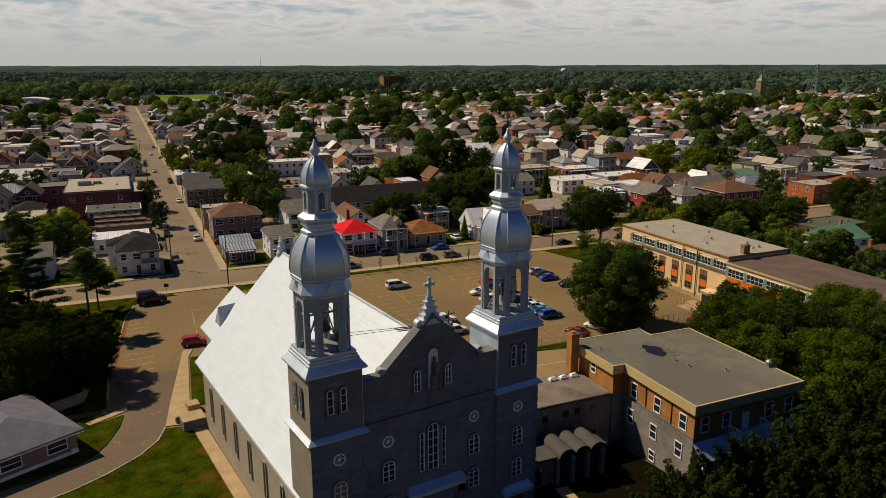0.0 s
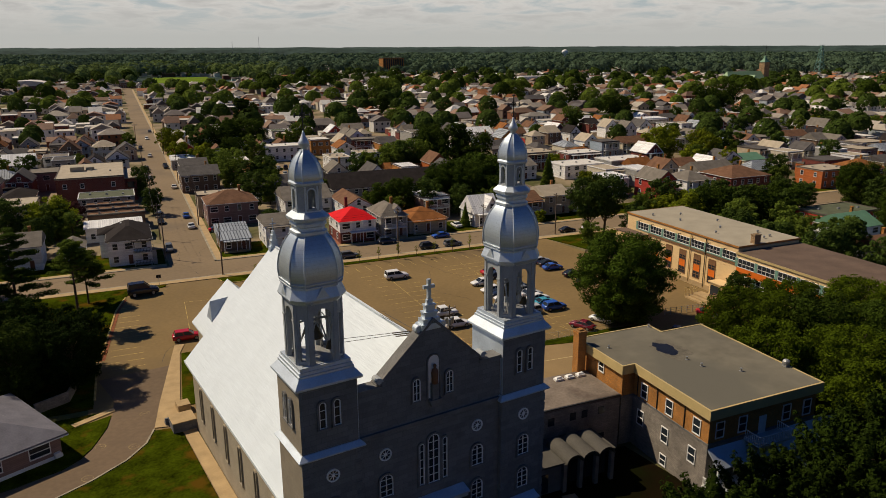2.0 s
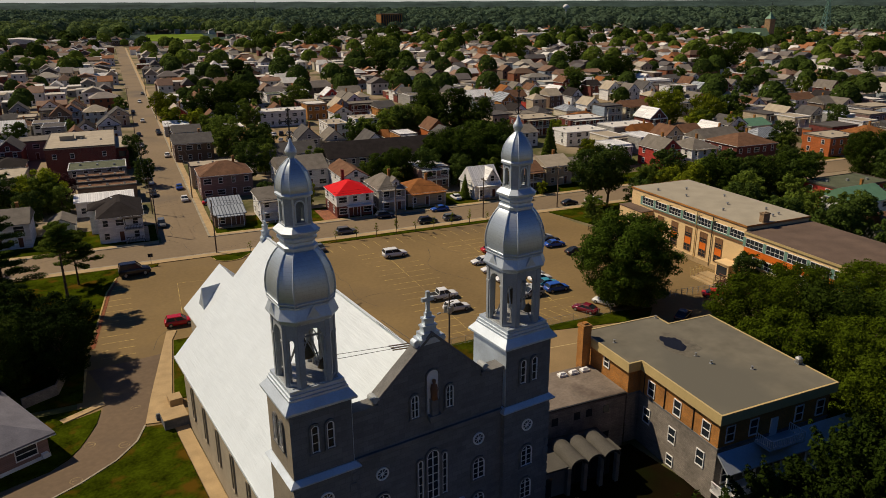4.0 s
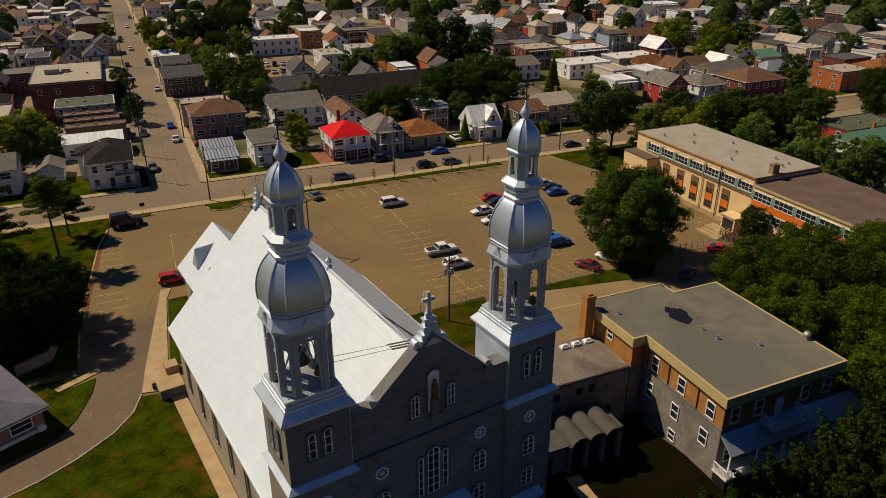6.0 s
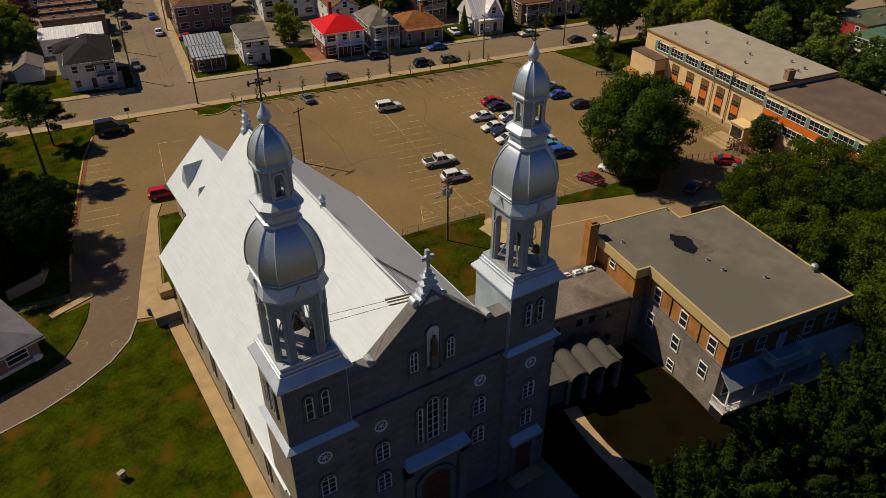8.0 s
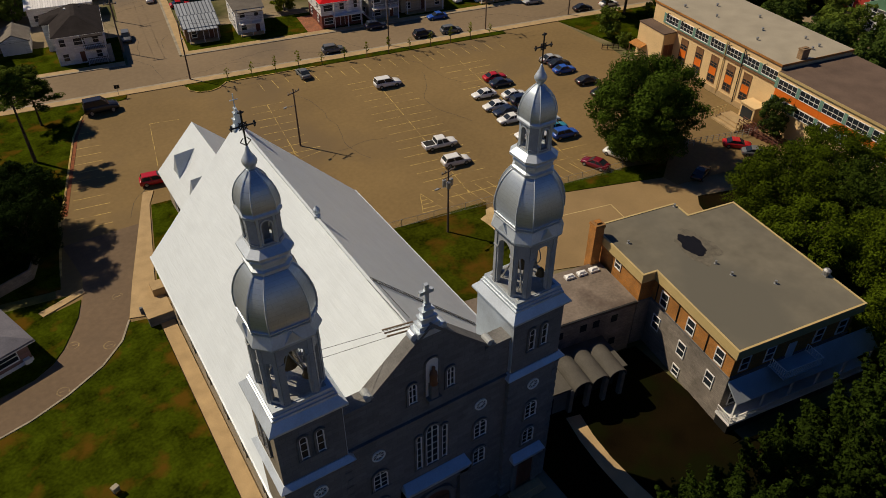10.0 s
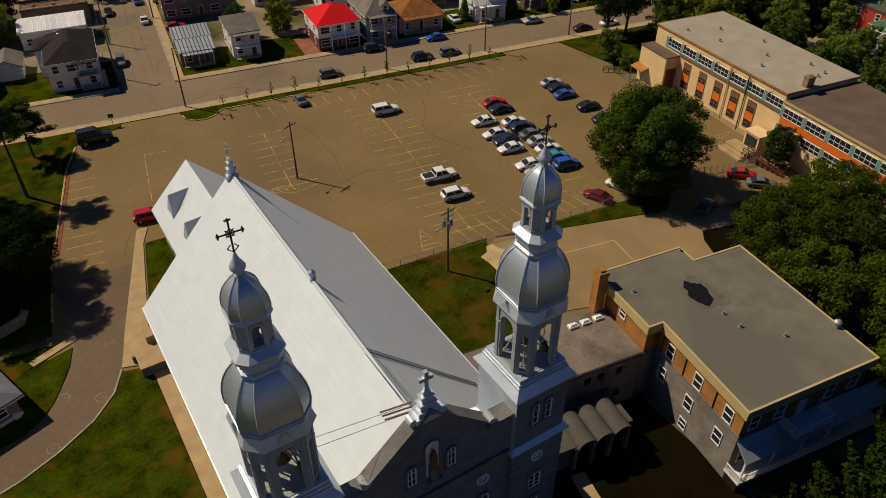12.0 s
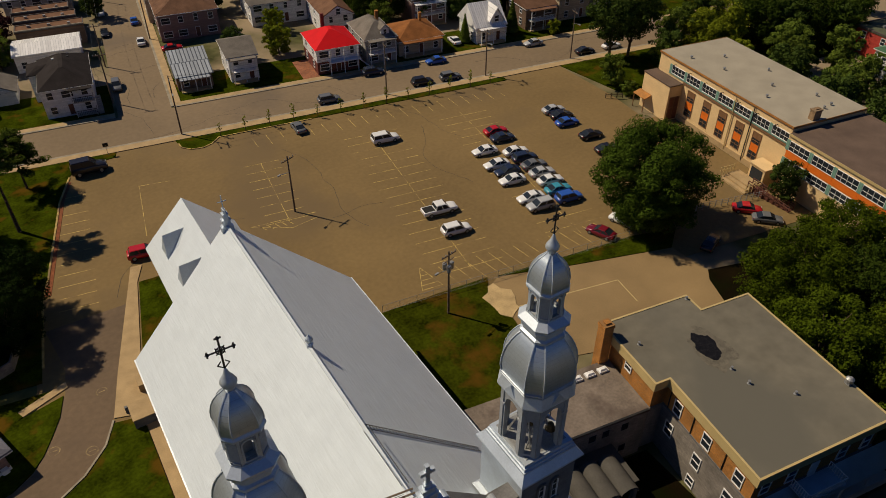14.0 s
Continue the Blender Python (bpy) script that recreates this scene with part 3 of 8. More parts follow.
for u, v, a, n in ((-8, 105, 0, 60), (-6, 120, 3, 80), (-11, 118, 0, 90), (-9, 103.5, 80, 30), (5, 108, 90, 60), (-40, 109, 90, 60), (60, 110, 92, 40), (-9, 135, 70, 7), (-12, 150, 95, 8), (-12, 170, 88, 8), (-11, 190, 92, 7),
                   (12, 90, 150, 30), (38, 88, 175, 24), (-18, 60, 10, 26), (14, 66, 100, 10)):
    crack(u, v, a, n)
tagged(new("tar_crack", g.mesh("tar_crack", M["tar"])), "dark tar-sealed cracks in the asphalt", "road crack", "", "stuff")

# ---- church ----
CX = 1.7
church = thing("church", pose(CX, 0, 0), "grey stone church with white roof and twin silver bell towers", "church")
TX, TY, TH = 9.47, 0.92, 2.38  # tower centre offset, centre depth, half width
part("nave_wall", Geo().box(-11.45, 0.6, 0, 11.45, 37.8, 9.4), M["stone_side"], church, "coursed stone side walls, sunlight put into their pale tan")
g = Geo()
ez, rz = 9.45, 22.5
# white sloping sheet roof: two thick slopes that meet at the ridge
for ex in (-12.05, 13.0):
    a, b = (ex, ez), (0.0, rz)
    c, d = (0.0, rz - 0.35), (ex, ez - 0.25)
    g.slab([a, b, c, d], 0.2, 38.4)
part("roof", g, M["white_roof"], church, "steep roof of white painted metal sheets")
g = Geo().slab([(-11.4, 9.3), (11.4, 9.3), (0, 22.1)], 37.2, 37.9)
part("rear_gable", g, M["stone"], church)
for ex in (-12.05, 13.0):
    o = math.copysign(0.12, ex)
    part("eave_gutter", Geo().slab([(ex + o, ez - 0.32), (ex + o, ez - 0.02), (ex - o, ez + 0.02), (ex - o, ez - 0.32)], 0.9, 38.5), M["white_roof"], church, "pale metal eaves gutter")
g = Geo().box(-0.12, 0.3, rz - 0.05, 0.12, 38.4, rz + 0.14)
part("ridge_cap", g, M["white_roof"], church)

# front wall with its gable
FY = -1.1
g = Geo().slab([(-7.3, 0), (7.3, 0), (7.3, 20.1), (4.75, 20.1), (4.75, 20.7), (0.1, 25.0), (-4.75, 20.7), (-4.75, 20.1), (-7.3, 20.1)], FY, FY + 1.0)
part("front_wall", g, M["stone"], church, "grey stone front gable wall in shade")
g = Geo()
for s in (-1, 1):
    g.slab([(s * 5.0, 20.45), (0.1, 25.0), (0.1, 25.3), (s * 5.2, 20.55)], FY - 0.12, FY + 1.04)
    g.slab([(s * 4.75, 20.1), (s * 7.3, 20.1), (s * 7.3, 20.42), (s * 4.75, 20.42)], FY - 0.15, FY + 1.2)
part("gable_coping", g, M["stone_trim"], church, "grey stone coping on the gable")
for s in (-1, 1):
    spiral = [(i * 0.55, 0.40 - i * 0.028) for i in range(10)]
    g = Geo().slab([(r * math.cos(a), r * math.sin(a)) for a, r in spiral] + [(0.6 * r * math.cos(a), 0.6 * r * math.sin(a)) for a, r in reversed(spiral)], FY - 0.2, FY + 0.7)
    g.lathe([(0.2, FY - 0.22), (0.2, FY + 0.72)], 12, pose(0, 0, 0, -90))
    part("scroll", g, M["silver_wall"], church, "scroll ornament at the foot of the gable", pose(s * 5.05, 0, 20.85, 0, 0, 0))
# stepped pedestal and stone cross above the gable
g = Geo()
for hw, z0, z1 in ((1.0, 24.3, 24.8), (0.8, 24.8, 25.2), (0.56, 25.2, 25.65), (0.66, 25.65, 25.78), (0.42, 25.78, 26.25), (0.52, 26.25, 26.38), (0.27, 26.38, 26.78), (0.17, 26.78, 26.98)):
    g.box(-hw, FY + 0.44 - hw * 0.55, z0, hw, FY + 0.44 + hw * 0.55, z1)
part("pedestal", g, M["silver_trim"], church, "stepped silver-painted pedestal")
for o in (-1, 1):
    part("pedestal_scroll", Geo().lathe([(0.3, -0.35), (0.34, -0.3), (0.34, 0.3), (0.3, 0.35)], 14, pose(0, 0, 0, 90)), M["silver_trim"], church, "small volute beside the pedestal", pose(o * 1.12, FY + 0.44, 24.45))
g = Geo().box(-0.14, FY + 0.3, 26.95, 0.14, FY + 0.58, 28.5).box(-0.52, FY + 0.31, 27.72, 0.52, FY + 0.57, 28.0)
part("gable_cross", g, M["silver_trim"], church, "grey cross on the gable")

# string course round front and towers
g = Geo().box(-7.3, FY - 0.25, 16.05, 7.3, FY, 16.4)
part("string_course", g, M["stone_trim"], church)

# ---- openings of the front
def arched_window(w, h, bars, panes):
    """Frame, pane, bars and stone surround of a round-headed window, its foot at the origin, facing -y."""
    fr = Geo()
    arch_band(fr, w - 0.16, 0.0, h - 0.08, 0.085, -0.14, 0.05)
    fr.box(-w / 2 + 0.02, -0.08, -0.02, w / 2 - 0.02, 0.05, 0.06)
    for i in range(1, bars):
        x = -w / 2 + w * i / bars
        fr.box(x - 0.04, -0.11, 0.0, x + 0.04, -0.02, h - 0.18 * w)
    for i in range(1, panes):
        fr.box(-w / 2 + 0.06, -0.05, h * i / panes - 0.03, w / 2 - 0.06, -0.025, h * i / panes + 0.03)
    sr = Geo()
    arch_band(sr, w, 0.0, h, 0.15, -0.17, 0.03)
    sr.box(-w / 2 - 0.2, -0.22, -0.16, w / 2 + 0.2, 0.05, 0.0)
    pn = Geo().slab(arch_points(w - 0.1, 0.0, h - 0.05), -0.03, 0.04)
    return fr.mesh("frame", M["white"]), pn.mesh("pane", M["glass"]), sr.mesh("surround", M["stone_trim"])


def round_window(r):
    fr = Geo()
    n = 16
    for i in range(n):
        a, b = 2 * math.pi * i / n, 2 * math.pi * (i + 1) / n
        ro, ri = r + 0.07, r - 0.05
        fr.slab([(ri * math.cos(a), ri * math.sin(a)), (ro * math.cos(a), ro * math.sin(a)), (ro * math.cos(b), ro * math.sin(b)), (ri * math.cos(b), ri * math.sin(b))], -0.12, 0.05)
    for i in range(4):
        fr.box(-r, -0.08, -0.025, r, -0.03, 0.025, pose(0, 0, 0, 0, 45 * i, 0))
    fr.lathe([(0.14, -0.09), (0.14, -0.02)], 10, pose(0, 0, 0, -90))
    pn = Geo().slab([(r * math.cos(2 * math.pi * i / n), r * math.sin(2 * math.pi * i / n)) for i in range(n)], -0.03, 0.04)
    return fr.mesh("frame", M["white"]), pn.mesh("pane", M["glass"])


def place_window(parent, meshes, m):
    w = part("window", meshes[1], None, parent, "", m)
    part("frame", meshes[0], None, w)
    if len(meshes) > 2:
        part("surround", meshes[2], None, w)
    return w


W_TALL = arched_window(1.25, 2.1, 2, 4)
W_GABLE = arched_window(0.72, 2.05, 2, 3)
W_MID = arched_window(1.15, 4.7, 2, 6)
W_SIDE = arched_window(0.5, 4.0, 1, 5)
W_TWIN = arched_window(0.6, 2.25, 1, 3)
W_TWIN[1].materials[0] = M["dark"]
W_ROUND = round_window(0.5)
W_NAVE = arched_window(0.62, 4.2, 1, 5)
W_NAVE[0].materials[0] = M["tower_side"]
W_NAVE[2].materials[0] = M["stone_side"]
for s in (-1, 1):
    place_window(church, W_ROUND, pose(s * 4.6, FY, 14.15))
    place_window(church, W_TALL, pose(s * 4.6, FY, 10.2))
    place_window(church, W_TALL, pose(s * 4.6, FY, 6.65))
    place_window(church, W_SIDE, pose(s * 1.16, FY, 10.1))
    place_window(church, W_GABLE, pose(0.05 + s * 1.62, FY, 18.2))
place_window(church, W_MID, pose(0.03, FY, 10.0))
# niche with a plain statue
g = Geo()
arch_band(g, 1.1, 18.1, 22.0, 0.12, FY - 0.12, FY + 0.02)
part("niche_surround", g, M["stone_trim"], church, "", pose(0.1, 0, 0))
part("niche", Geo().slab(arch_points(1.1, 18.1, 22.0), FY - 0.02, FY + 0.02), M["white"], church, "pale painted niche", pose(0.1, 0, 0))
part("corbel", Geo().box(-0.55, FY - 0.55, 17.75, 0.55, FY, 18.1).box(-0.35, FY - 0.35, 17.4, 0.35, FY, 17.75).box(-0.3, FY - 0.45, 18.1, 0.3, FY - 0.02, 19.5), M["stone_trim"], church, "", pose(0.1, 0, 0))
statue = new("statue", Geo().lathe([(0.30, 19.5), (0.27, 19.9), (0.30, 20.4), (0.24, 20.75), (0.11, 20.85), (0.15, 21.05), (0.13, 21.2), (0.02, 21.28)], 12).mesh("statue", M["statue"], True))
statue.matrix_world = pose(CX + 0.1, FY - 0.26, 0)
tagged(statue, "small weathered figure statue in a front niche", "statue")


def hood(w, z, deep, m, name):
    g = Geo().box(-w / 2, -deep, z, w / 2, 0, z + 0.12).box(-w / 2 + 0.15, -deep + 0.1, z - 0.35, w / 2 - 0.15, 0, z)
    g.rings([[(-w / 2, -deep, z + 0.12), (w / 2, -deep, z + 0.12), (w / 2, 0, z + 0.12), (-w / 2, 0, z + 0.12)],
             [(-w / 2 + 0.2, -0.05, z + 0.6), (w / 2 - 0.2, -0.05, z + 0.6), (w / 2 - 0.2, 0, z + 0.6), (-w / 2 + 0.2, 0, z + 0.6)]])
    return part(name, g, M["silver_trim"], church, "pale metal hood over a door", m)


def doorway(w, h, m):
    g = Geo()
    arch_band(g, w, 0.3, h, 0.45, -0.3, 0.02)
    d = part("door", Geo().slab(arch_points(w, 0.3, h), -0.06, 0.02), M["wood_door"], church, "dark wooden double door", m)
    part("surround", g, M["stone_trim"], d)
    lf = Geo()
    for i in range(4):
        lf.box(-w / 2 + 0.1 + i * (w - 0.1) / 4, -0.1, 0.5, -w / 2 + (i + 1) * (w - 0.1) / 4 - 0.03, -0.05, h - w / 2)
    part("leaf", lf, M["wood_door"], d)
    part("step", Geo().box(-w / 2 - 0.8, -1.6, 0, w / 2 + 0.8, -0.3, 0.16).box(-w / 2 - 0.6, -1.1, 0.16, w / 2 + 0.6, -0.3, 0.32), M["concrete"], d)


doorway(3.0, 6.0, pose(0.2, FY, 0))
hood(6.2, 8.3, 0.9, pose(0.25, FY, 0), "door_hood")
part("portal", Geo().box(-2.9, FY - 0.5, 0, -2.1, FY, 8.0).box(2.5, FY - 0.5, 0, 3.3, FY, 8.0).box(-2.9, FY - 0.5, 7.0, 3.3, FY, 8.0), M["stone_trim"], church)

# ---- the twin towers
def ring(h, c, z):
    """A square of half width h at height z, its corners cut by c."""
    return [(h - c, -h, z), (h, -h + c, z), (h, h - c, z), (h - c, h, z), (-h + c, h, z), (-h, h - c, z), (-h, -h + c, z), (-h + c, -h, z)]


def square(h, z):
    return [(h, -h, z), (h, h, z), (-h, h, z), (-h, -h, z)]


def dome_rings(h, c, prof, fine=3):
    """Rings of a dome, with the profile drawn finer by a smooth curve."""
    out = []
    n = len(prof)
    for i in range(n - 1):
        p0, p1, p2, p3 = (Vector(prof[max(0, min(n - 1, i + j))]) for j in (-1, 0, 1, 2))
        for s in range(fine):
            t = s / fine
            q = 0.5 * (2 * p1 + (p2 - p0) * t + (2 * p0 - 5 * p1 + 4 * p2 - p3) * t * t + (3 * p1 - p0 - 3 * p2 + p3) * t ** 3)
            out.append((q.x, q.y))
    out.append(prof[-1])
    return [ring(h * k, c * k, z) for k, z in out]


def bell(r, z):
    prof = [(r, z), (r * 0.95, z + 0.15 * r), (r * 0.72, z + 0.6 * r), (r * 0.6, z + 1.1 * r), (r * 0.5, z + 1.35 * r), (r * 0.12, z + 1.5 * r), (r * 0.12, z + 1.8 * r)]
    return Geo().lathe(prof, 16)


def tower(sx):
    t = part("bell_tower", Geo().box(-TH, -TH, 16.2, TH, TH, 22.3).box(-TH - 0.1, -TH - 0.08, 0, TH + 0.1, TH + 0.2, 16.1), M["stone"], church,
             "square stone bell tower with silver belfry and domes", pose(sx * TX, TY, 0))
    part("ledge", Geo().rings([square(TH + 0.42, 16.02), square(TH + 0.46, 16.14), square(TH + 0.08, 16.5)]), M["silver_trim"], t, "pale sloping metal ledge")
    part("skirt", Geo().rings([square(2.62, 21.9), square(2.76, 22.0), square(2.76, 22.16), square(2.28, 22.78), square(2.28, 22.95), square(2.18, 22.97), square(2.18, 23.2), square(2.08, 23.22), square(2.08, 23.5)]),
         M["silver_trim"], t, "stepped silver metal skirt roof")
    # belfry
    bh, bc = 1.93, 0.77
    z0, z1 = 23.5, 28.55
    for k in range(4):
        g = Geo()
        arch_panel(g, 2 * (bh - bc), z0, z1, 1.45, z0 + 0.05, 27.9, -bh, -bh + 0.34)
        g.box(-(bh - bc), -bh - 0.07, z0, -(bh - bc) + 0.28, -bh, z1)
        g.box((bh - bc) - 0.28, -bh - 0.07, z0, (bh - bc), -bh, z1)
        g.box(-(bh - bc) - 0.02, -bh - 0.10, 26.95, -0.72, -bh, 27.1)
        g.box(0.72, -bh - 0.10, 26.95, (bh - bc) + 0.02, -bh, 27.1)
        part("belfry_side", g, M["silver_wall"], t, "", pose(0, 0, 0, 0, 0, 90 * k))
        g = Geo()
        w = bc * math.sqrt(2)
        d = (bh - bc / 2) * math.sqrt(2)
        arch_panel(g, w, z0, z1, 0.46, z0 + 0.3, 27.2, -d, -d + 0.3)
        g.box(-w / 2, -d - 0.06, z0, -w / 2 + 0.2, -d, z1).box(w / 2 - 0.2, -d - 0.06, z0, w / 2, -d, z1)
        part("belfry_corner", g, M["silver_wall"], t, "", pose(0, 0, 0, 0, 0, 45 + 90 * k))
        # small gable over each side of the cornice
        g = Geo().slab([(-0.66, 28.68), (0.66, 28.68), (0, 29.62)], -2.22, -1.75)
        part("cornice_gable", g, M["silver_trim"], t, "", pose(0, 0, 0, 0, 0, 90 * k))
        g = Geo()
        arch_band(g, 0.58, 35.32, 36.78, 0.1, -1.0, -0.92, 6)
        g.box(-0.54, -0.98, 35.12, -0.41, -0.92, 37.08).box(0.41, -0.98, 35.12, 0.54, -0.92, 37.08)
        part("lantern_surround", g, M["silver_trim"], t, "", pose(0, 0, 0, 0, 0, 90 * k))
    part("belfry_floor", Geo().box(-1.75, -1.75, 23.5, 1.75, 1.75, 23.56), M["grey_steel"], t)
    part("cornice", Geo().rings([ring(1.97, 0.785, 28.3), ring(2.02, 0.80, 28.45), ring(2.20, 0.875, 28.6), ring(2.25, 0.89, 28.75), ring(1.99, 0.79, 29.5), ring(2.02, 0.80, 29.66)]), M["silver_trim"], t, "flared silver cornice")
    # great dome
    h, c = 2.03, 0.80
    part("dome", Geo().rings(dome_rings(h, c, ((0.97, 29.58), (1.0, 29.9), (1.03, 30.45), (1.02, 31.05), (0.97, 31.65), (0.885, 32.22), (0.77, 32.74), (0.635, 33.18), (0.52, 33.45)))), M["silver"], t, "bulging dome of silver metal sheets")
    g = Geo()
    for i in range(8):
        prof = ((0.985, 29.58), (1.015, 29.9), (1.045, 30.45), (1.035, 31.05), (0.985, 31.65), (0.9, 32.22), (0.785, 32.74), (0.65, 33.18), (0.53, 33.45))
        pts = [Vector(ring(h * k, c * k, z)[i]) for k, z in prof]
        for a, b in zip(pts, pts[1:]):
            g.tube(a, b, 0.055, n=5)
    for z, k in ((29.64, 1.0), (29.90, 1.02)):
        rr = ring(h * k, c * k, z)
        for i in range(8):
            g.tube(rr[i], rr[(i + 1) % 8], 0.07, n=5)
    tagged(part("rib", g, M["silver_trim"], t, "raised dome seams"), kind="stuff")
    part("collar", Geo().rings([ring(1.10, 0.43, 33.3), ring(1.22, 0.47, 33.42), ring(1.22, 0.47, 33.62), ring(1.08, 0.42, 33.72), ring(1.06, 0.41, 33.92), ring(1.19, 0.46, 34.04), ring(1.19, 0.46, 34.22), ring(1.12, 0.43, 34.3), ring(1.38, 0.53, 34.52), ring(1.40, 0.54, 34.70), ring(1.0, 0.39, 35.08), ring(1.0, 0.39, 35.16)]), M["silver_trim"], t, "moulded silver collar")
    # lantern with open arches
    lh, lc = 0.94, 0.385
    for k in range(4):
        g = Geo()
        arch_panel(g, 2 * (lh - lc), 35.12, 37.08, 0.58, 35.32, 36.78, -lh, -lh + 0.2, 6)
        part("lantern_side", g, M["silver_wall"], t, "", pose(0, 0, 0, 0, 0, 90 * k))
        w, d = lc * math.sqrt(2), (lh - lc / 2) * math.sqrt(2)
        g = Geo().box(-w / 2, -d, 35.12, w / 2, -d + 0.2, 37.08).box(-w / 2, -d - 0.07, 36.7, w / 2, -d, 37.05).box(-w / 2, -d - 0.06, 35.12, w / 2, -d, 35.35)
        part("lantern_corner", g, M["silver_wall"], t, "", pose(0, 0, 0, 0, 0, 45 + 90 * k))
    part("lantern_core", Geo().box(-0.3, -0.3, 35.12, 0.3, 0.3, 37.08), M["silver_wall"], t)
    h, c = 1.07, 0.43
    part("lantern_cornice", Geo().rings([ring(0.96, 0.385, 36.98), ring(1.11, 0.44, 37.08), ring(1.13, 0.445, 37.23), ring(1.03, 0.41, 37.38)]), M["silver_trim"], t)
    prof = ((0.97, 37.33), (1.0, 37.58), (0.98, 37.93), (0.9, 38.33), (0.76, 38.73), (0.56, 39.08), (0.36, 39.33), (0.22, 39.53))
    part("small_dome", Geo().rings(dome_rings(h, c, prof)), M["silver"], t, "small upper dome of silver metal")
    g = Geo()
    for i in range(8):
        pts = [Vector(ring(h * k * 1.01, c * k * 1.01, z)[i]) for k, z in prof]
        for a, b in zip(pts, pts[1:]):
            g.tube(a, b, 0.04, n=5)
    tagged(part("small_rib", g, M["silver_trim"], t), kind="stuff")
    part("finial_ball", Geo().lathe([(0.2, 39.48), (0.22, 39.63), (0.38, 39.88), (0.42, 40.03), (0.32, 40.25), (0.17, 40.5), (0.08, 40.8), (0.05, 40.9)], 12), M["silver_trim"], t, "", None, True)
    # ornate iron cross
    g = Geo().tube((0, 0, 40.4), (0, 0, 42.75), 0.05, n=6).tube((-0.6, 0, 42.0), (0.6, 0, 42.0), 0.045, n=6)
    for p in ((0, 0, 42.75), (-0.6, 0, 42.0), (0.6, 0, 42.0)):
        x, y, z = p
        g.lathe([(0.02, z - 0.12), (0.11, z), (0.02, z + 0.12)], 6, centre=(x, y))
        dx, dz = (0.16, 0) if x == 0 else (0, 0.16)
        g.tube((x - dx, 0, z - dz), (x + dx, 0, z + dz), 0.05, n=5)
    n = 14
    for i in range(n):
        a, b = 2 * math.pi * i / n, 2 * math.pi * (i + 1) / n
        g.tube((0.2 * math.cos(a), 0, 42.0 + 0.2 * math.sin(a)), (0.2 * math.cos(b), 0, 42.0 + 0.2 * math.sin(b)), 0.035, n=5)
    for a in (45, 135, 225, 315):
        g.tube((0, 0, 42.0), (0.3 * math.cos(radians(a)), 0, 42.0 + 0.3 * math.sin(radians(a))), 0.03, n=5)
    for s in (-1, 1):
        g.tube((0, 0, 40.9), (s * 0.28, 0, 41.15), 0.03, n=5).tube((s * 0.28, 0, 41.15), (s * 0.1, 0, 41.35), 0.03, n=5)
    part("iron_cross", g, M["dark"], t, "dark wrought-iron cross with trefoil ends")
    # bells in their frame
    part("bell", bell(0.75, 25.0), M["bronze"], t, "dark bronze bell", None, True)
    part("bell", bell(0.4, 24.2), M["bronze"], t, "dark bronze bell", pose(0.95, -0.9, 0), True)
    g = Geo()
    for s in (-1, 1):
        g.tube((s * 1.0, -1.2, 23.5), (s * 0.5, 0, 26.4), 0.07, n=5).tube((s * 1.0, 1.2, 23.5), (s * 0.5, 0, 26.4), 0.07, n=5)
        g.tube((-1.2, s * 1.0, 23.5), (0, s * 0.5, 26.4), 0.05, n=5).tube((1.2, s * 1.0, 23.5), (0, s * 0.5, 26.4), 0.05, n=5)
    g.tube((-1.4, 0, 26.45), (1.4, 0, 26.45), 0.09, n=6)
    for i in range(16):
        a, b = 2 * math.pi * i / 16, 2 * math.pi * (i + 1) / 16
        g.tube((0.75, 0.95 * math.cos(a), 25.9 + 0.95 * math.sin(a)), (0.75, 0.95 * math.cos(b), 25.9 + 0.95 * math.sin(b)), 0.04, n=5)
    part("bell_frame", g, M["grey_steel"], t, "grey steel bell frame and wheel")
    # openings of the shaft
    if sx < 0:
        # thin added facing paints the sunlit side of this tower lighter
        part("side_facing", Geo().box(-TH - 0.02, -TH, 16.5, -TH, TH, 21.95).box(-TH - 0.12, -TH - 0.08, 0, -TH - 0.1, TH + 0.2, 16.1), M["tower_side"], t, "sunlit tower side, its lighter tan painted on a thin facing")
    part("inner_cladding", Geo().box(-TH - 0.03, -TH - 0.03, 16.6, TH + 0.03, -TH, 21.95), M["silver_trim"], t, "pale metal cladding above the roof", pose(0, 0, 0, 0, 0, -90 * sx))
    for k in (0, sx % 4):
        for s in (-1, 1):
            place_window(t, W_TWIN, pose(0, 0, 0, 0, 0, 90 * k) @ pose(s * 0.6, -TH, 18.35))
    F = -TH - 0.08
    place_window(t, W_ROUND, pose(0, F, 14.1))
    place_window(t, W_TALL, pose(0, F, 9.95))
    place_window(t, W_TALL, pose(0, F, 6.5))
    g = Geo()
    for i in range(17):
        for s in (-1, 1):
            w = 0.55 if i % 2 else 0.35
            x0, x1 = sorted((s * (TH + 0.13), s * (TH + 0.1 - w)))
            g.box(x0, -TH - 0.13, 0.4 + i * 0.9, x1, -TH - 0.02, 1.1 + i * 0.9)
    tagged(part("quoins", g, M["stone"], t), kind="stuff")
    return t


for sx in (-1, 1):
    t = tower(sx)
    doorway(1.9, 4.6, pose(sx * TX, TY - TH - 0.08, 0))
    hood(3.5, 5.05, 0.7, pose(sx * TX, TY - TH - 0.08, 0), "door_hood")
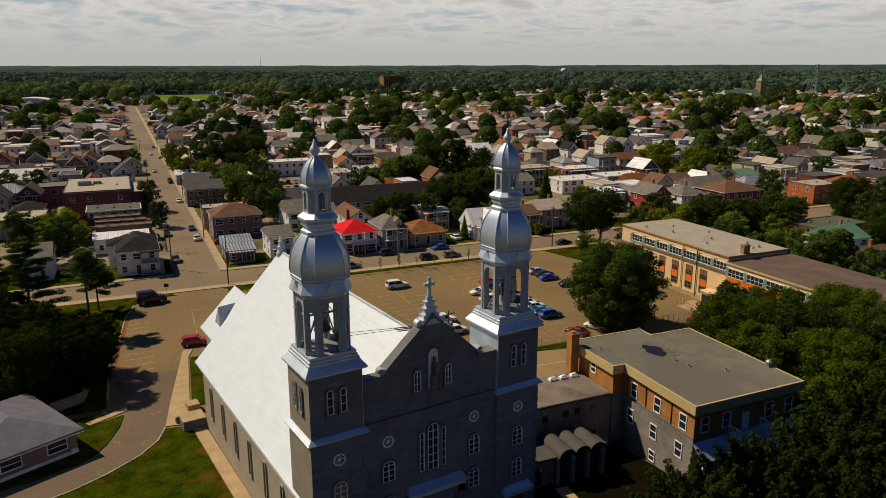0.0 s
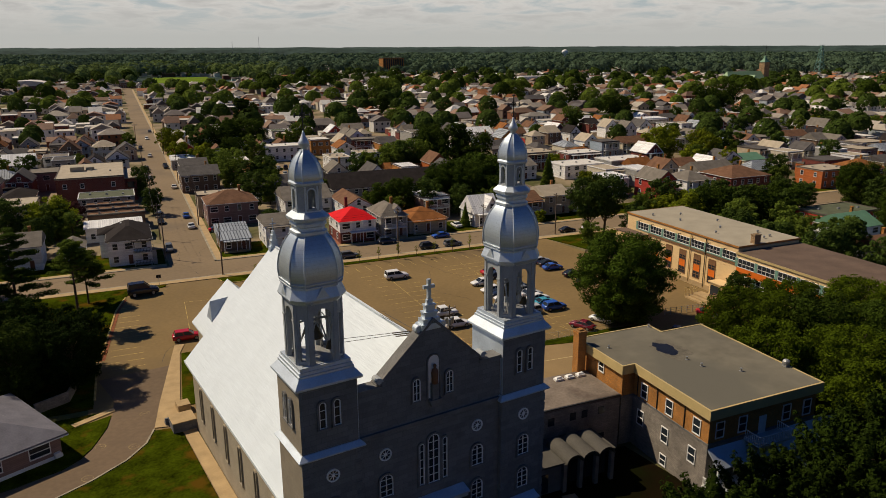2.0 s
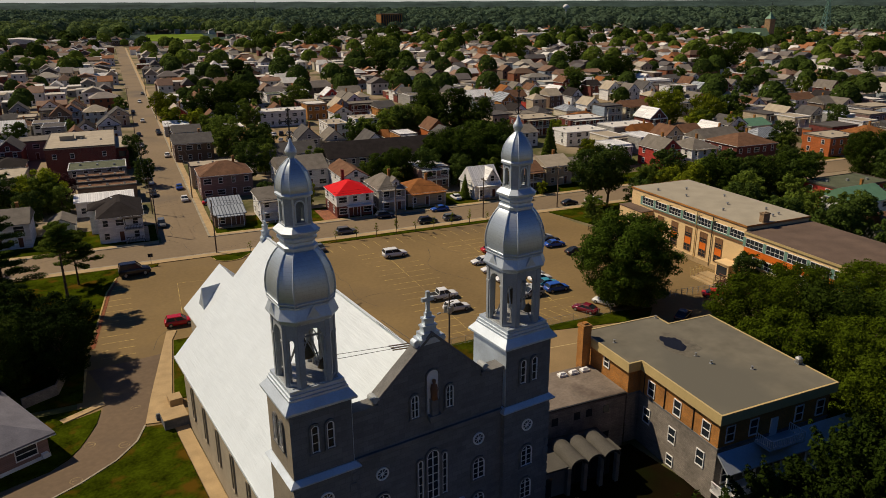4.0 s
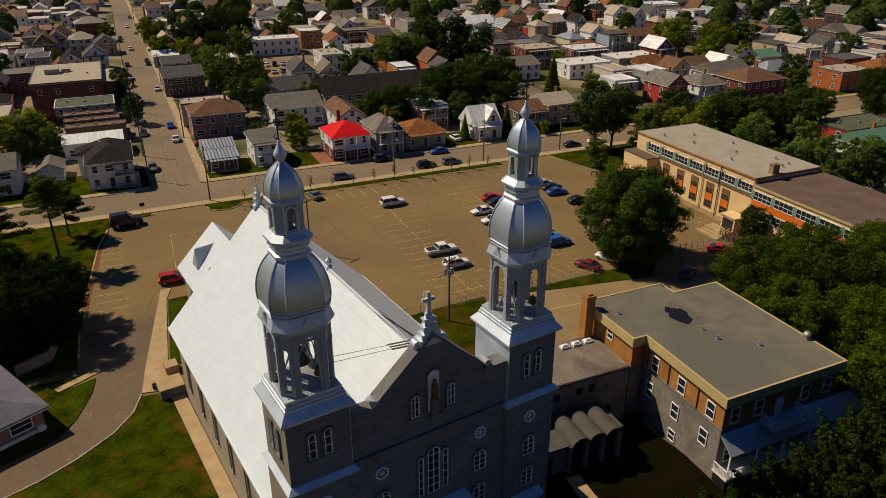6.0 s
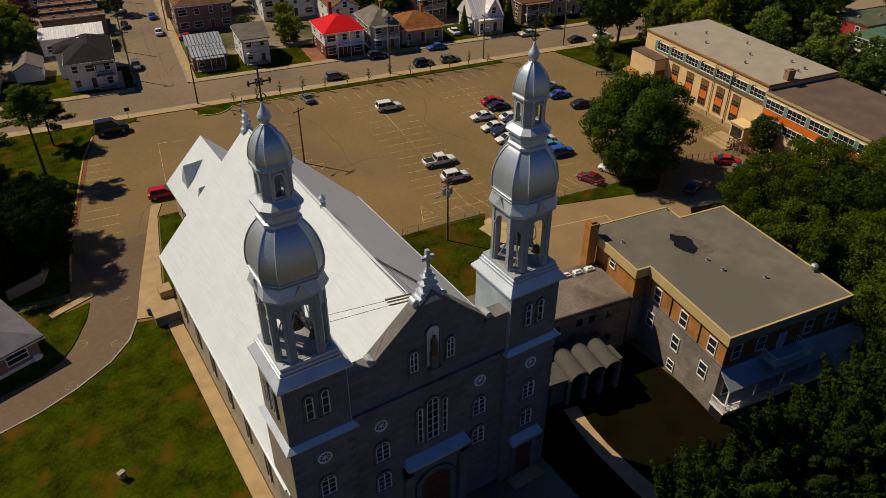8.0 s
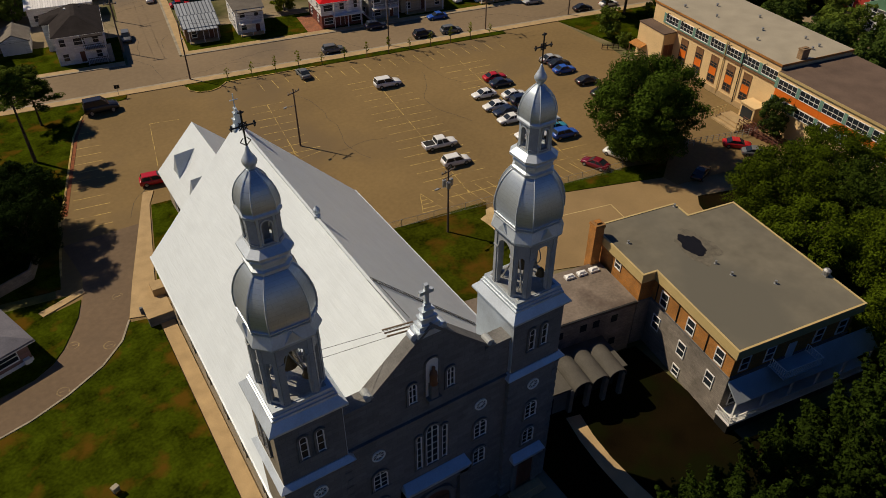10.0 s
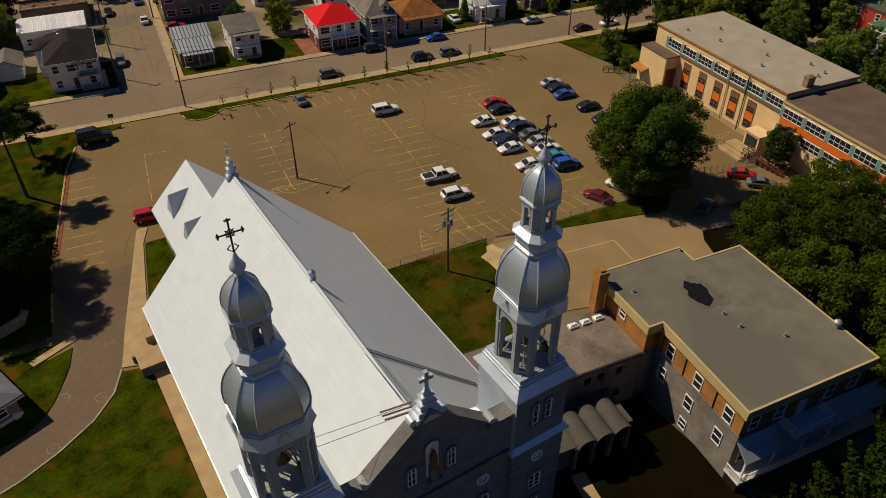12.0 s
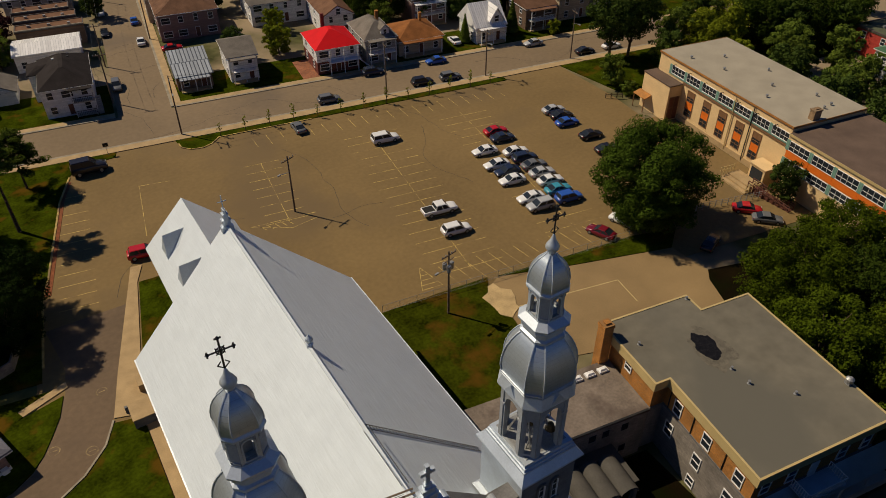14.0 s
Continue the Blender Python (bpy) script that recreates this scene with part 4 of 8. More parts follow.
for i in range(6):
    y = 8.0 + i * 5.2
    place_window(church, W_NAVE, pose(-11.45, y, 3.0, 0, 0, -90))
    place_window(church, W_NAVE, pose(11.45, y, 3.0, 0, 0, 90))
# ridge finial and rear pinnacle with a cross
part("ridge_finial", Geo().lathe([(0.28, 22.3), (0.28, 22.7), (0.34, 22.75), (0.2, 22.9), (0.34, 23.2), (0.3, 23.4), (0.12, 23.6), (0.03, 23.75)], 10), M["silver_trim"], church, "", pose(0.1, 18.0, 0))
g = Geo()
for hw, z0, z1 in ((0.62, 21.9, 22.5), (0.5, 22.5, 22.62), (0.4, 22.62, 23.2), (0.48, 23.2, 23.32), (0.26, 23.32, 23.9), (0.32, 23.9, 24.0), (0.14, 24.0, 24.5)):
    g.box(-hw, -0.3, z0, hw, 0.35, z1)
g.tube((0, 0, 24.4), (0, 0, 26.1), 0.06, n=6).tube((-0.45, 0, 25.4), (0.45, 0, 25.4), 0.05, n=6)
part("rear_pinnacle", g, M["silver_trim"], church, "stepped rear pinnacle with a thin cross", pose(0, 37.8, 0))
# iron ladder on the shaded slope, ropes and boards behind the gable
g = Geo()
fall = (rz - ez) / 13.0
for k in range(40):
    x = 0.3 + k * 0.27
    z = rz - x * fall + 0.07
    g.box(x - 0.02, 8.35 + 0.04 * x - 0.22, z - 0.02, x + 0.02, 8.35 + 0.04 * x + 0.22, z + 0.02)
for o in (-0.24, 0.24):
    g.tube((0.1, 8.35 + o, rz + 0.02), (11.0, 8.79 + o, rz - 11.0 * fall + 0.07), 0.028, n=5)
part("roof_ladder", g, M["dark"], church, "dark iron ladder on the roof")
for k in range(2):
    part("roof_rope", Geo().tube((-7.5, 1.2 + 0.8 * k, 23.9), (-0.6, 0.6 + 0.8 * k, 23.6 - 0.2 * k), 0.022, n=4), M["dark"], church, "thin dark rope from the tower to the gable")
M["ramp_brown"] = surf("brown_stained_wood", (0.12, 0.045, 0.03), 0.7, var=0.15)
for k in range(3):
    part("roof_board", Geo().box(-1.3, -0.06, -0.03, 1.1, 0.06, 0.03), M["pole"], church, "weathered plank across the ridge", pose(-0.9, 1.0 + 0.34 * k, 23.25 + 0.03 * k, 0, 4, -6))
for k in range(2):
    part("ridge_rail", Geo().tube((-0.25 + 0.5 * k, 2.2, rz + 0.55), (-0.25 + 0.5 * k, 7.8, rz + 0.30), 0.025, n=4), M["dark"], church, "thin rusty guard rail along the ridge")
# side stairs on the left wall
# concrete stair; its body takes the darker stone to imitate shaded faces
g = Geo().box(-2.9, -1.2, 0, 0, 1.6, 1.35).box(-3.3, 1.6, 0, 0, 1.9, 1.0).box(-3.3, 1.9, 0, 0, 2.2, 0.66).box(-3.3, 2.2, 0, 0, 2.5, 0.33)
st = part("side_stair", g, M["stone"], church, "side entrance stair with a concrete landing", pose(-11.45, 39.3, 0))
part("landing", Geo().box(-2.95, -1.25, 1.35, 0, 1.6, 1.45), M["concrete"], st)
part("side_stair", Geo().box(-1.6, -0.9, 0, 0, 0.9, 1.1).box(-1.6, 0.9, 0, 0, 1.2, 0.7).box(-1.6, 1.2, 0, 0, 1.5, 0.35), M["concrete"], church, "concrete side entrance stair", pose(-11.0, 44.2, 0))

# low sacristy wing behind
WZ, WE = 11.1, 5.0
part("sacristy_wall", Geo().box(-5.0, 37.9, 0, 6.2, 62.6, WE).slab([(-5.0, WE), (6.2, WE), (0.5, WZ - 0.3)], 62.0, 62.6), M["stone_side"], church)
g = Geo()
g.slab([(-5.6, WE), (0.5, WZ), (0.5, WZ - 0.3), (-5.6, WE - 0.2)], 36.5, 63.6)
g.slab([(6.8, WE), (0.5, WZ), (0.5, WZ - 0.3), (6.8, WE - 0.2)], 36.5, 63.6)
part("sacristy_roof", g, M["white_roof"], church, "white metal roof of the rear wing")
for y in (58.7, 51.4):
    g = Geo()
    # a triangular dormer set into the slope
    h = 1.45
    g.add([(-4.0, y - h, 6.6), (-4.0, y + h, 6.6), (-3.7, y, 9.5), (-0.9, y, 9.75), (-2.2, y - h, 8.4), (-2.2, y + h, 8.4), (-3.95, y, 6.62)],
          [(0, 2, 6), (6, 2, 1), (0, 4, 3, 2), (1, 2, 3, 5)])
    part("dormer", g, M["silver_trim"], church, "small triangular metal dormer")
for i in range(4):
    place_window(church, W_TALL, pose(-5.0, 43 + i * 5, 1.6, 0, 0, -90))

# ---- parish hall and link building ----
def sash_window(w, h, name="pane"):
    fr = Geo()
    for x0, x1, z0, z1 in ((-w / 2 - 0.1, w / 2 + 0.1, -0.14, 0), (-w / 2 - 0.1, w / 2 + 0.1, h, h + 0.1), (-w / 2 - 0.1, -w / 2, 0, h), (w / 2, w / 2 + 0.1, 0, h), (-w / 2, w / 2, h / 2 - 0.04, h / 2 + 0.04)):
        fr.box(x0, -0.1, z0, x1, 0.03, z1)
    return fr.mesh("frame", M["white"]), Geo().box(-w / 2, -0.03, 0, w / 2, 0.02, h).mesh("pane", M["glass"])


S_WIN = sash_window(1.0, 1.7)
S_SMALL = sash_window(0.9, 1.2)
hall = thing("parish_hall", town_pose(0, 0), "flat-roofed brick and stone parish hall with cream fascia", "building")
HALL = [(32.4, -1.8), (48.85, -1.7), (49.1, 17.9), (42.45, 17.9), (42.45, 20.5), (30.95, 20.5), (30.95, 10.9), (32.7, 10.9)]


def inset(poly, d):
    n = len(poly)
    out = []
    for i in range(n):
        p, q, r = Vector(poly[i - 1]), Vector(poly[i]), Vector(poly[(i + 1) % n])
        a, b = (q - p).normalized(), (r - q).normalized()
        na, nb = Vector((-a.y, a.x)), Vector((-b.y, b.x))
        out.append(tuple(q + (na + nb) * d / max(0.3, 1 + na.dot(nb))))
    return out


part("stone_storey", Geo().prism(inset(HALL, 0.42), 0, 6.4), M["greystone"], hall, "pale stone lower walls")
part("brick_storey", Geo().prism(inset(HALL, 0.45), 6.4, 9.6), M["brick"], hall, "orange-brown brick upper storey")
part("stone_band", Geo().prism(inset(HALL, 0.36), 6.3, 6.5), M["stone_trim"], hall)
outer, inner = HALL, inset(HALL, 0.22)
for i in range(len(HALL)):
    j = (i + 1) % len(HALL)
    part("fascia", Geo().rings([[(*outer[i], 9.45), (*outer[j], 9.45), (*inner[j], 9.45), (*inner[i], 9.45)], [(*outer[i], 10.6), (*outer[j], 10.6), (*inner[j], 10.6), (*inner[i], 10.6)]]), M["cream"], hall, "cream ribbed metal fascia")
part("roof", Geo().prism(inset(HALL, 0.2), 9.5, 10.54), M["membrane"], hall, "grey tar flat roof with a dark puddle")
def blot(cu, cv, ru, rv, seed):
    """An uneven round outline."""
    pts = []
    for k in range(30):
        a = 2 * math.pi * k / 30
        f = 1 + 0.38 * noise.noise((math.cos(a) * 1.3, math.sin(a) * 1.3, seed)) + 0.22 * noise.noise((math.cos(a) * 4, math.sin(a) * 4, seed))
        pts.append((cu + ru * f * math.cos(a), cv + rv * f * math.sin(a)))
    return pts


M["stain"] = surf("damp_tar_stain", (0.122, 0.108, 0.080), 0.8, var=0.2, scale=1.5)
part("roof_stain", Geo().prism(blot(39.3, 12.5, 1.9, 3.2, 4.0), 10.54, 10.543), M["stain"], hall, "dull damp ring round the puddle")
g = Geo().prism(blot(39.1, 13.0, 1.25, 1.95, 2.0), 10.543, 10.548)
M["puddle"] = surf("wet_tar", (0.012, 0.011, 0.010), 0.25, var=0.2, scale=2)
part("puddle", g, M["puddle"], hall, "dark wet patch on the roof")
for u, v, r, h in ((39.25, 9.5, 0.09, 0.3), (39.5, 7.3, 0.1, 0.32), (42.7, 4.4, 0.1, 0.3), (32.8, 16.2, 0.09, 0.3), (42.0, 19.9, 0.1, 0.3)):
    part("roof_vent", Geo().lathe([(r * 2.2, 10.53), (r * 2.2, 10.58), (r, 10.6), (r, 10.54 + h), (r * 1.5, 10.54 + h), (r * 1.5, 10.62 + h)], 8), M["grey_steel"], hall, "", pose(u, v, 0))
part("exhaust_hood", Geo().box(-0.3, -0.3, 10.53, 0.3, 0.3, 10.9).lathe([(0.42, 10.9), (0.42, 11.2), (0.2, 11.4)], 10), M["grey_steel"], hall, "", pose(48.5, 3.3, 0))
part("chimney", Geo().box(-0.58, -0.58, 0, 0.58, 0.58, 12.0).box(-0.66, -0.66, 12.0, 0.66, 0.66, 12.2).box(-0.62, -0.62, 12.2, 0.62, 0.62, 12.4).box(-0.3, -0.3, 12.4, 0.3, 0.3, 12.6), M["brick"], hall, "orange brick chimney", pose(30.25, 18.75, 0))
for v in (9.3, 4.9, 0.45):
    place_window(hall, S_WIN, pose(32.86 + 0.0236 * (v + 1.8), v, 6.85, 0, 0, -90))
for v in (9.69, 5.26, 0.79):
    place_window(hall, S_WIN, pose(32.82 + 0.0236 * (v + 1.8), v, 3.25, 0, 0, -90))
for v in (5.23,):
    place_window(hall, S_SMALL, pose(32.82 + 0.0236 * (v + 1.8), v, 0.35, 0, 0, -90))
for u in (34.35, 37.5, 43.9, 47.0):
    place_window(hall, S_WIN, pose(u, -1.31, 7.0))
for u in (34.35, 37.5, 40.6, 43.9, 47.0):
    place_window(hall, S_WIN, pose(u, -1.34, 2.2))
g = Geo()
for v in (10.6, 7.0, 2.4):
    g.tube((32.8 + 0.0236 * (v + 1.8), v, 6.5), (32.8 + 0.0236 * (v + 1.8), v, 9.4), 0.06, n=6)
part("downpipe", g, M["dark"], hall)
for v in (15.5,):
    place_window(hall, S_SMALL, pose(31.4, v, 8.0, 0, 0, -90))
# front verandah: a lean-to roof along the front wall, with a railed porch at its end
part("verandah_roof", Geo().rings([[(32.9, -3.1, 4.25), (51.8, -3.1, 4.25), (51.8, -1.3, 5.75), (32.9, -1.3, 5.75)], [(32.9, -3.15, 4.42), (51.8, -3.15, 4.42), (51.8, -1.3, 5.97), (32.9, -1.3, 5.97)]]), M["silver_trim"], hall, "grey metal verandah roof")
for i in range(6):
    part("verandah_post", Geo().box(-0.09, -0.09, 0, 0.09, 0.09, 4.3), M["white"], hall, "", pose(33.05 + i * 3.65, -2.95, 0))
part("verandah_floor", Geo().box(32.6, -3.3, 1.45, 51.6, -1.3, 1.7), M["white"], hall, "white wooden porch floor")
# solid dark block drawn where only shade lies below the porch floor
part("porch_skirt", Geo().box(32.75, -3.1, 0, 51.5, -1.4, 1.45), M["dark"], hall, "dark block standing in for shade under the porch")
g = Geo().box(32.6, -3.3, 2.62, 51.6, -3.2, 2.7).box(32.6, -3.3, 2.62, 32.7, -1.35, 2.7)
for i in range(115):
    g.box(32.63 + i * 0.165, -3.27, 1.7, 32.68 + i * 0.165, -3.22, 2.62)
for i in range(12):
    g.box(32.63, -3.2 + i * 0.16, 1.7, 32.68, -3.15 + i * 0.16, 2.62)
part("railing", g, M["white"], hall, "white slatted verandah railing")
part("balcony_floor", Geo().box(37.9, -3.5, 5.95, 42.8, -1.3, 6.12), M["silver_trim"], hall)
g = Geo()
for a, b in (((38.0, -1.4), (38.0, -3.4)), ((38.0, -3.4), (42.7, -3.4)), ((42.7, -3.4), (42.7, -1.4))):
    n = int((Vector(a) - Vector(b)).length / 0.25)
    g.tube((*a, 7.1), (*b, 7.1), 0.05, n=5).tube((*a, 6.3), (*b, 6.3), 0.04, n=5)
    for i in range(n + 1):
        p = Vector(a).lerp(Vector(b), i / n)
        g.box(p.x - 0.03, p.y - 0.03, 6.1, p.x + 0.03, p.y + 0.03, 7.1)
part("balcony_railing", g, M["white"], hall, "white balcony railing above the verandah")
part("balcony_door", Geo().box(39.9, -1.4, 6.1, 40.9, -1.28, 8.2), M["white"], hall)

link = thing("link_building", town_pose(0, 0), "low flat-roofed stone link between church and hall", "building")
LINK = [(12.3, 10.9), (30.85, 10.9), (30.85, 18.3), (12.3, 18.3)]
part("wall", Geo().prism(LINK, 0, 6.75), M["greystone"], link)
part("roof", Geo().prism(inset(LINK, -0.12), 6.75, 7.0), M["gravel"], link, "gravelled flat roof")
g = Geo().box(12.3, 10.75, 6.98, 30.8, 10.98, 7.1)
part("roof_edge", g, M["dark"], link)
for k in range(3):
    part("skylight", Geo().box(-0.55, -0.35, 7.0, 0.55, 0.35, 7.25).rings([[(-0.5, -0.3, 7.25), (0.5, -0.3, 7.25), (0.5, 0.3, 7.25), (-0.5, 0.3, 7.25)], [(-0.3, -0.15, 7.45), (0.3, -0.15, 7.45), (0.3, 0.15, 7.45), (-0.3, 0.15, 7.45)]]), M["white"], link, "white plastic dome skylight", pose(26.3 + 1.6 * k, 17.2, 0))
for u, z in ((19.6, 5.1), (21.4, 5.0), (24.3, 5.1), (25.9, 5.1), (28.2, 5.1), (28.4, 1.6)):
    part("dark_window", Geo().box(-0.4, -0.03, 0, 0.4, 0.02, 0.95), M["glass"], link, "", pose(u, 10.9, z))
canopy = thing("entrance_canopy", town_pose(0, 0), "flat concrete entrance porch with three barrel-vault roofs", "canopy")
part("roof_slab", Geo().box(15.2, 5.6, 3.4, 20.1, 10.85, 3.62).box(20.1, 6.1, 3.4, 26.9, 10.85, 3.55), M["vault"], canopy, "weathered concrete slab")
part("porch_wall", Geo().box(15.3, 6.0, 0, 20.0, 10.8, 3.4), M["stone_trim"], canopy, "grey rendered porch wall")
part("porch_door", Geo().box(17.2, 5.94, 0.2, 18.1, 6.0, 2.5), M["glass"], canopy)
for k in range(3):
    r, n = 0.98, 12
    shell = [(r * math.cos(math.pi * i / n), r * 0.85 * math.sin(math.pi * i / n)) for i in range(n + 1)]
    shell += [((r + 0.11) * math.cos(math.pi * i / n), (r * 0.85 + 0.11) * math.sin(math.pi * i / n)) for i in range(n, -1, -1)]
    g = Geo().slab(shell, 5.1, 9.4)
    part("barrel_vault", g, M["vault"], canopy, "grey curved roof shell", pose(20.95 + 2.05 * k, 0, 3.6))
    part("vault_back", Geo().slab([(r * math.cos(math.pi * i / n), r * 0.85 * math.sin(math.pi * i / n)) for i in range(n + 1)], 6.9, 7.0), M["glass"], canopy, "", pose(20.95 + 2.05 * k, 0, 3.6))
for k in range(4):
    part("pier", Geo().box(-0.22, -0.25, 0, 0.22, 0.25, 3.5), M["stone_trim"], canopy, "", pose(19.93 + 2.05 * k, 5.7, 0))
part("back_wall", Geo().box(20.1, 7.0, 0, 26.2, 7.2, 3.4), M["glass"], canopy)
for k in range(6):
    part("mullion", Geo().box(-0.05, 6.92, 0, 0.05, 7.0, 3.4), M["dark"], canopy, "", pose(20.6 + 1.0 * k, 0, 0))

# ---- school ----
school = thing("school", town_pose(0, 0), "long buff-brick school with teal window bands and orange panels", "school")
part("main_wall", Geo().box(83.4, 45.3, 0, 99.0, 78.2, 10.3), M["brick_tan"], school, "buff brick walls")
part("main_roof", Geo().box(83.3, 45.2, 10.3, 99.1, 78.3, 10.75), M["membrane_pale"], school, "pale gravel flat roof")
part("roof_trim", Geo().box(83.2, 45.2, 10.45, 83.3, 78.4, 10.8).box(83.2, 78.3, 10.45, 99.1, 78.4, 10.8).box(83.2, 45.1, 10.45, 99.1, 45.2, 10.8), M["brick"], school)
part("wing_wall", Geo().box(82.9, 4.0, 0, 99.2, 45.1, 9.4), M["brick_tan"], school)
part("wing_roof", Geo().box(82.75, 3.8, 9.4, 99.3, 45.1, 9.85), M["membrane_brown"], school, "brown tar flat roof")
part("wing_fascia", Geo().box(82.68, 3.8, 9.45, 82.75, 45.1, 9.88), M["cream"], school, "cream metal roof edge")
part("annex", Geo().box(80.5, 70.9, 0, 83.35, 78.5, 6.9), M["brick_tan"], school, "buff brick stair annex")
part("annex_roof", Geo().box(80.4, 70.8, 6.9, 83.35, 78.6, 7.1), M["membrane_brown"], school)
w = part("annex_door", Geo().box(-0.95, -0.05, 0.2, 0.95, 0.02, 4.6), M["wood_door"], school, "dark red-brown door with a tall fanlight", pose(82.0, 70.9, 0))
part("frame", Geo().box(-1.1, -0.1, 0.2, -0.95, 0.02, 4.75).box(0.95, -0.1, 0.2, 1.1, 0.02, 4.75).box(-0.95, -0.1, 4.6, 0.95, 0.02, 4.75).box(-0.95, -0.09, 2.5, 0.95, 0.02, 2.62).box(-0.05, -0.09, 0.2, 0.05, 0.02, 4.6), M["brown_frame"], w)
part("door_hood", Geo().rings([[(78.9, 75.4, 2.7), (80.5, 75.4, 3.2), (80.5, 78.9, 3.2), (78.9, 78.9, 2.7)], [(78.9, 75.4, 2.84), (80.5, 75.4, 3.36), (80.5, 78.9, 3.36), (78.9, 78.9, 2.84)]]), M["brick"], school, "small rust-coloured door hood")
for v in (75.6, 78.7):
    part("hood_post", Geo().box(-0.07, -0.07, 0, 0.07, 0.07, 2.72), M["brown_frame"], school, "", pose(79.05, v, 0))
part("chimney", Geo().box(-0.75, -0.5, 10.7, 0.75, 0.5, 12.3).box(-0.83, -0.58, 12.3, 0.83, 0.58, 12.5).box(-0.5, -0.25, 12.5, 0.5, 0.25, 12.62), M["brick_buff"], school, "weathered buff brick chimney", pose(88.2, 46.0, 0))
part("sill_course", Geo().box(83.22, 45.3, 7.15, 83.4, 70.8, 7.38), M["brown_frame"], school, "brown moulding under the window row")
part("plinth", Geo().box(83.25, 45.3, 0, 83.4, 70.8, 1.0), M["concrete"], school, "pale concrete plinth")
for i in range(7):
    v = 72.65 - i * 4.23
    w = part("window_band", Geo().box(-1.72, -0.04, 0, 1.72, 0.03, 1.4), M["glass"], school, "", pose(83.4, v, 7.92, 0, 0, -90))
    g = Geo().box(-1.78, -0.12, -0.1, 1.78, 0.02, 0.0).box(-1.78, -0.12, 1.4, 1.78, 0.02, 1.5)
    for k in range(5):
        g.box(-1.78 + 0.88 * k, -0.12, 0, -1.74 + 0.88 * k, 0.02, 1.4)
    g.box(-1.72, -0.09, 0.62, 1.72, 0.02, 0.66)
    part("frame", g, M["white"], w, "white window frame")
    part("panel", Geo().box(-2.40, -0.14, -0.1, -1.80, -0.02, 1.5), M["teal"], w, "teal panel between windows")
    part("sill", Geo().box(-2.4, -0.16, -0.3, 1.82, 0.02, -0.1), M["teal"], w)
    part("bracket_lamp", Geo().box(-0.05, -0.5, 1.75, 0.05, 0.0, 1.82).box(-0.12, -0.62, 1.6, 0.12, -0.42, 1.84), M["dark"], school, "small dark wall lamp on a bracket", pose(83.4, v + 1.0, 7.92, 0, 0, -90))
for v in (68.2, 63.9, 59.8, 55.6, 51.5):
    w = part("tall_window", Geo().box(-0.85, -0.04, 0, 0.85, 0.03, 4.7), M["glass"], school, "", pose(83.4, v, 1.75, 0, 0, -90))
    part("orange_panel", Geo().box(-0.85, -0.07, 1.35, 0.85, -0.045, 2.75), M["orange"], w, "bright orange panel")
    part("upper_panel", Geo().box(-0.85, -0.07, 3.75, 0.85, -0.045, 4.7), M["brown_frame"], w, "brown boarded top light")
    g = Geo()
    for x0, x1, z0, z1 in ((-0.97, -0.85, 0, 4.7), (0.85, 0.97, 0, 4.7), (-0.97, 0.97, 4.7, 4.82), (-0.97, 0.97, -0.1, 0), (-0.04, 0.04, 0, 1.35), (-0.04, 0.04, 2.75, 4.7), (-0.85, 0.85, 0.65, 0.72), (-0.85, 0.85, 3.25, 3.32), (-0.85, 0.85, 1.28, 1.35), (-0.85, 0.85, 2.75, 2.82), (-0.85, 0.85, 3.7, 3.77)):
        g.box(x0, -0.1, z0, x1, 0.02, z1)
    part("frame", g, M["brown_frame"], w)
for v, mt in ((57.7, "cream"), (53.4, "dark")):
    part("downpipe", Geo().tube((83.2, v, 0.5), (83.2, v, 10.3), 0.09, n=6), M[mt], school)
for i in range(8):
    v = 42.6 - i * 4.6
    for z, h in ((7.2, 1.5), (4.2, 1.4)):
        w = part("window_band", Geo().box(-1.9, -0.04, 0, 1.9, 0.03, h), M["glass"], school, "", pose(82.9, v, z, 0, 0, -90))
        g = Geo().box(-1.95, -0.12, -0.1, 1.95, 0.02, 0.0).box(-1.95, -0.12, h, 1.95, 0.02, h + 0.1).box(-1.9, -0.09, h * 0.42, 1.9, 0.02, h * 0.42 + 0.07)
        for k in range(5):
            g.box(-1.95 + 0.965 * k, -0.12, 0, -1.91 + 0.965 * k, 0.02, h)
        part("frame", g, M["white"], w)
        part("panel", Geo().box(-2.6, -0.14, -0.1, -1.98, -0.02, h + 0.1), M["teal"], w, "teal panel between windows")
    part("orange_band", Geo().box(-2.28, -0.08, 5.85, 2.28, 0.0, 7.05), M["orange"], school, "bright orange panel band", pose(82.9, v, 0, 0, 0, -90))
for u, v in ((86, 73), (88, 66.5), (92, 71), (95, 63), (87, 55), (91, 58), (95, 52), (92.5, 48), (94.5, 48.5)):
    part("roof_vent", Geo().lathe([(0.15, 10.7), (0.15, 11.05), (0.26, 11.05), (0.22, 11.25)], 8), M["grey_steel"], school, "", pose(u, v, 0))
for v0 in (45.0, 50.9):
    sr = part("step_railing", Geo().box(76.5, v0 - 0.04, 1.82, 79.5, v0 + 0.04, 1.9), M["cream"], school, "tan wooden step railing")
    part("lower_rail", Geo().box(76.5, v0 - 0.04, 1.3, 79.5, v0 + 0.04, 1.36), M["cream"], sr)
    for i in range(5):
        part("baluster", Geo().box(-0.04, -0.04, 0.2, 0.04, 0.04, 1.82), M["cream"], sr, "", pose(76.64 + i * 0.7, v0, 0))
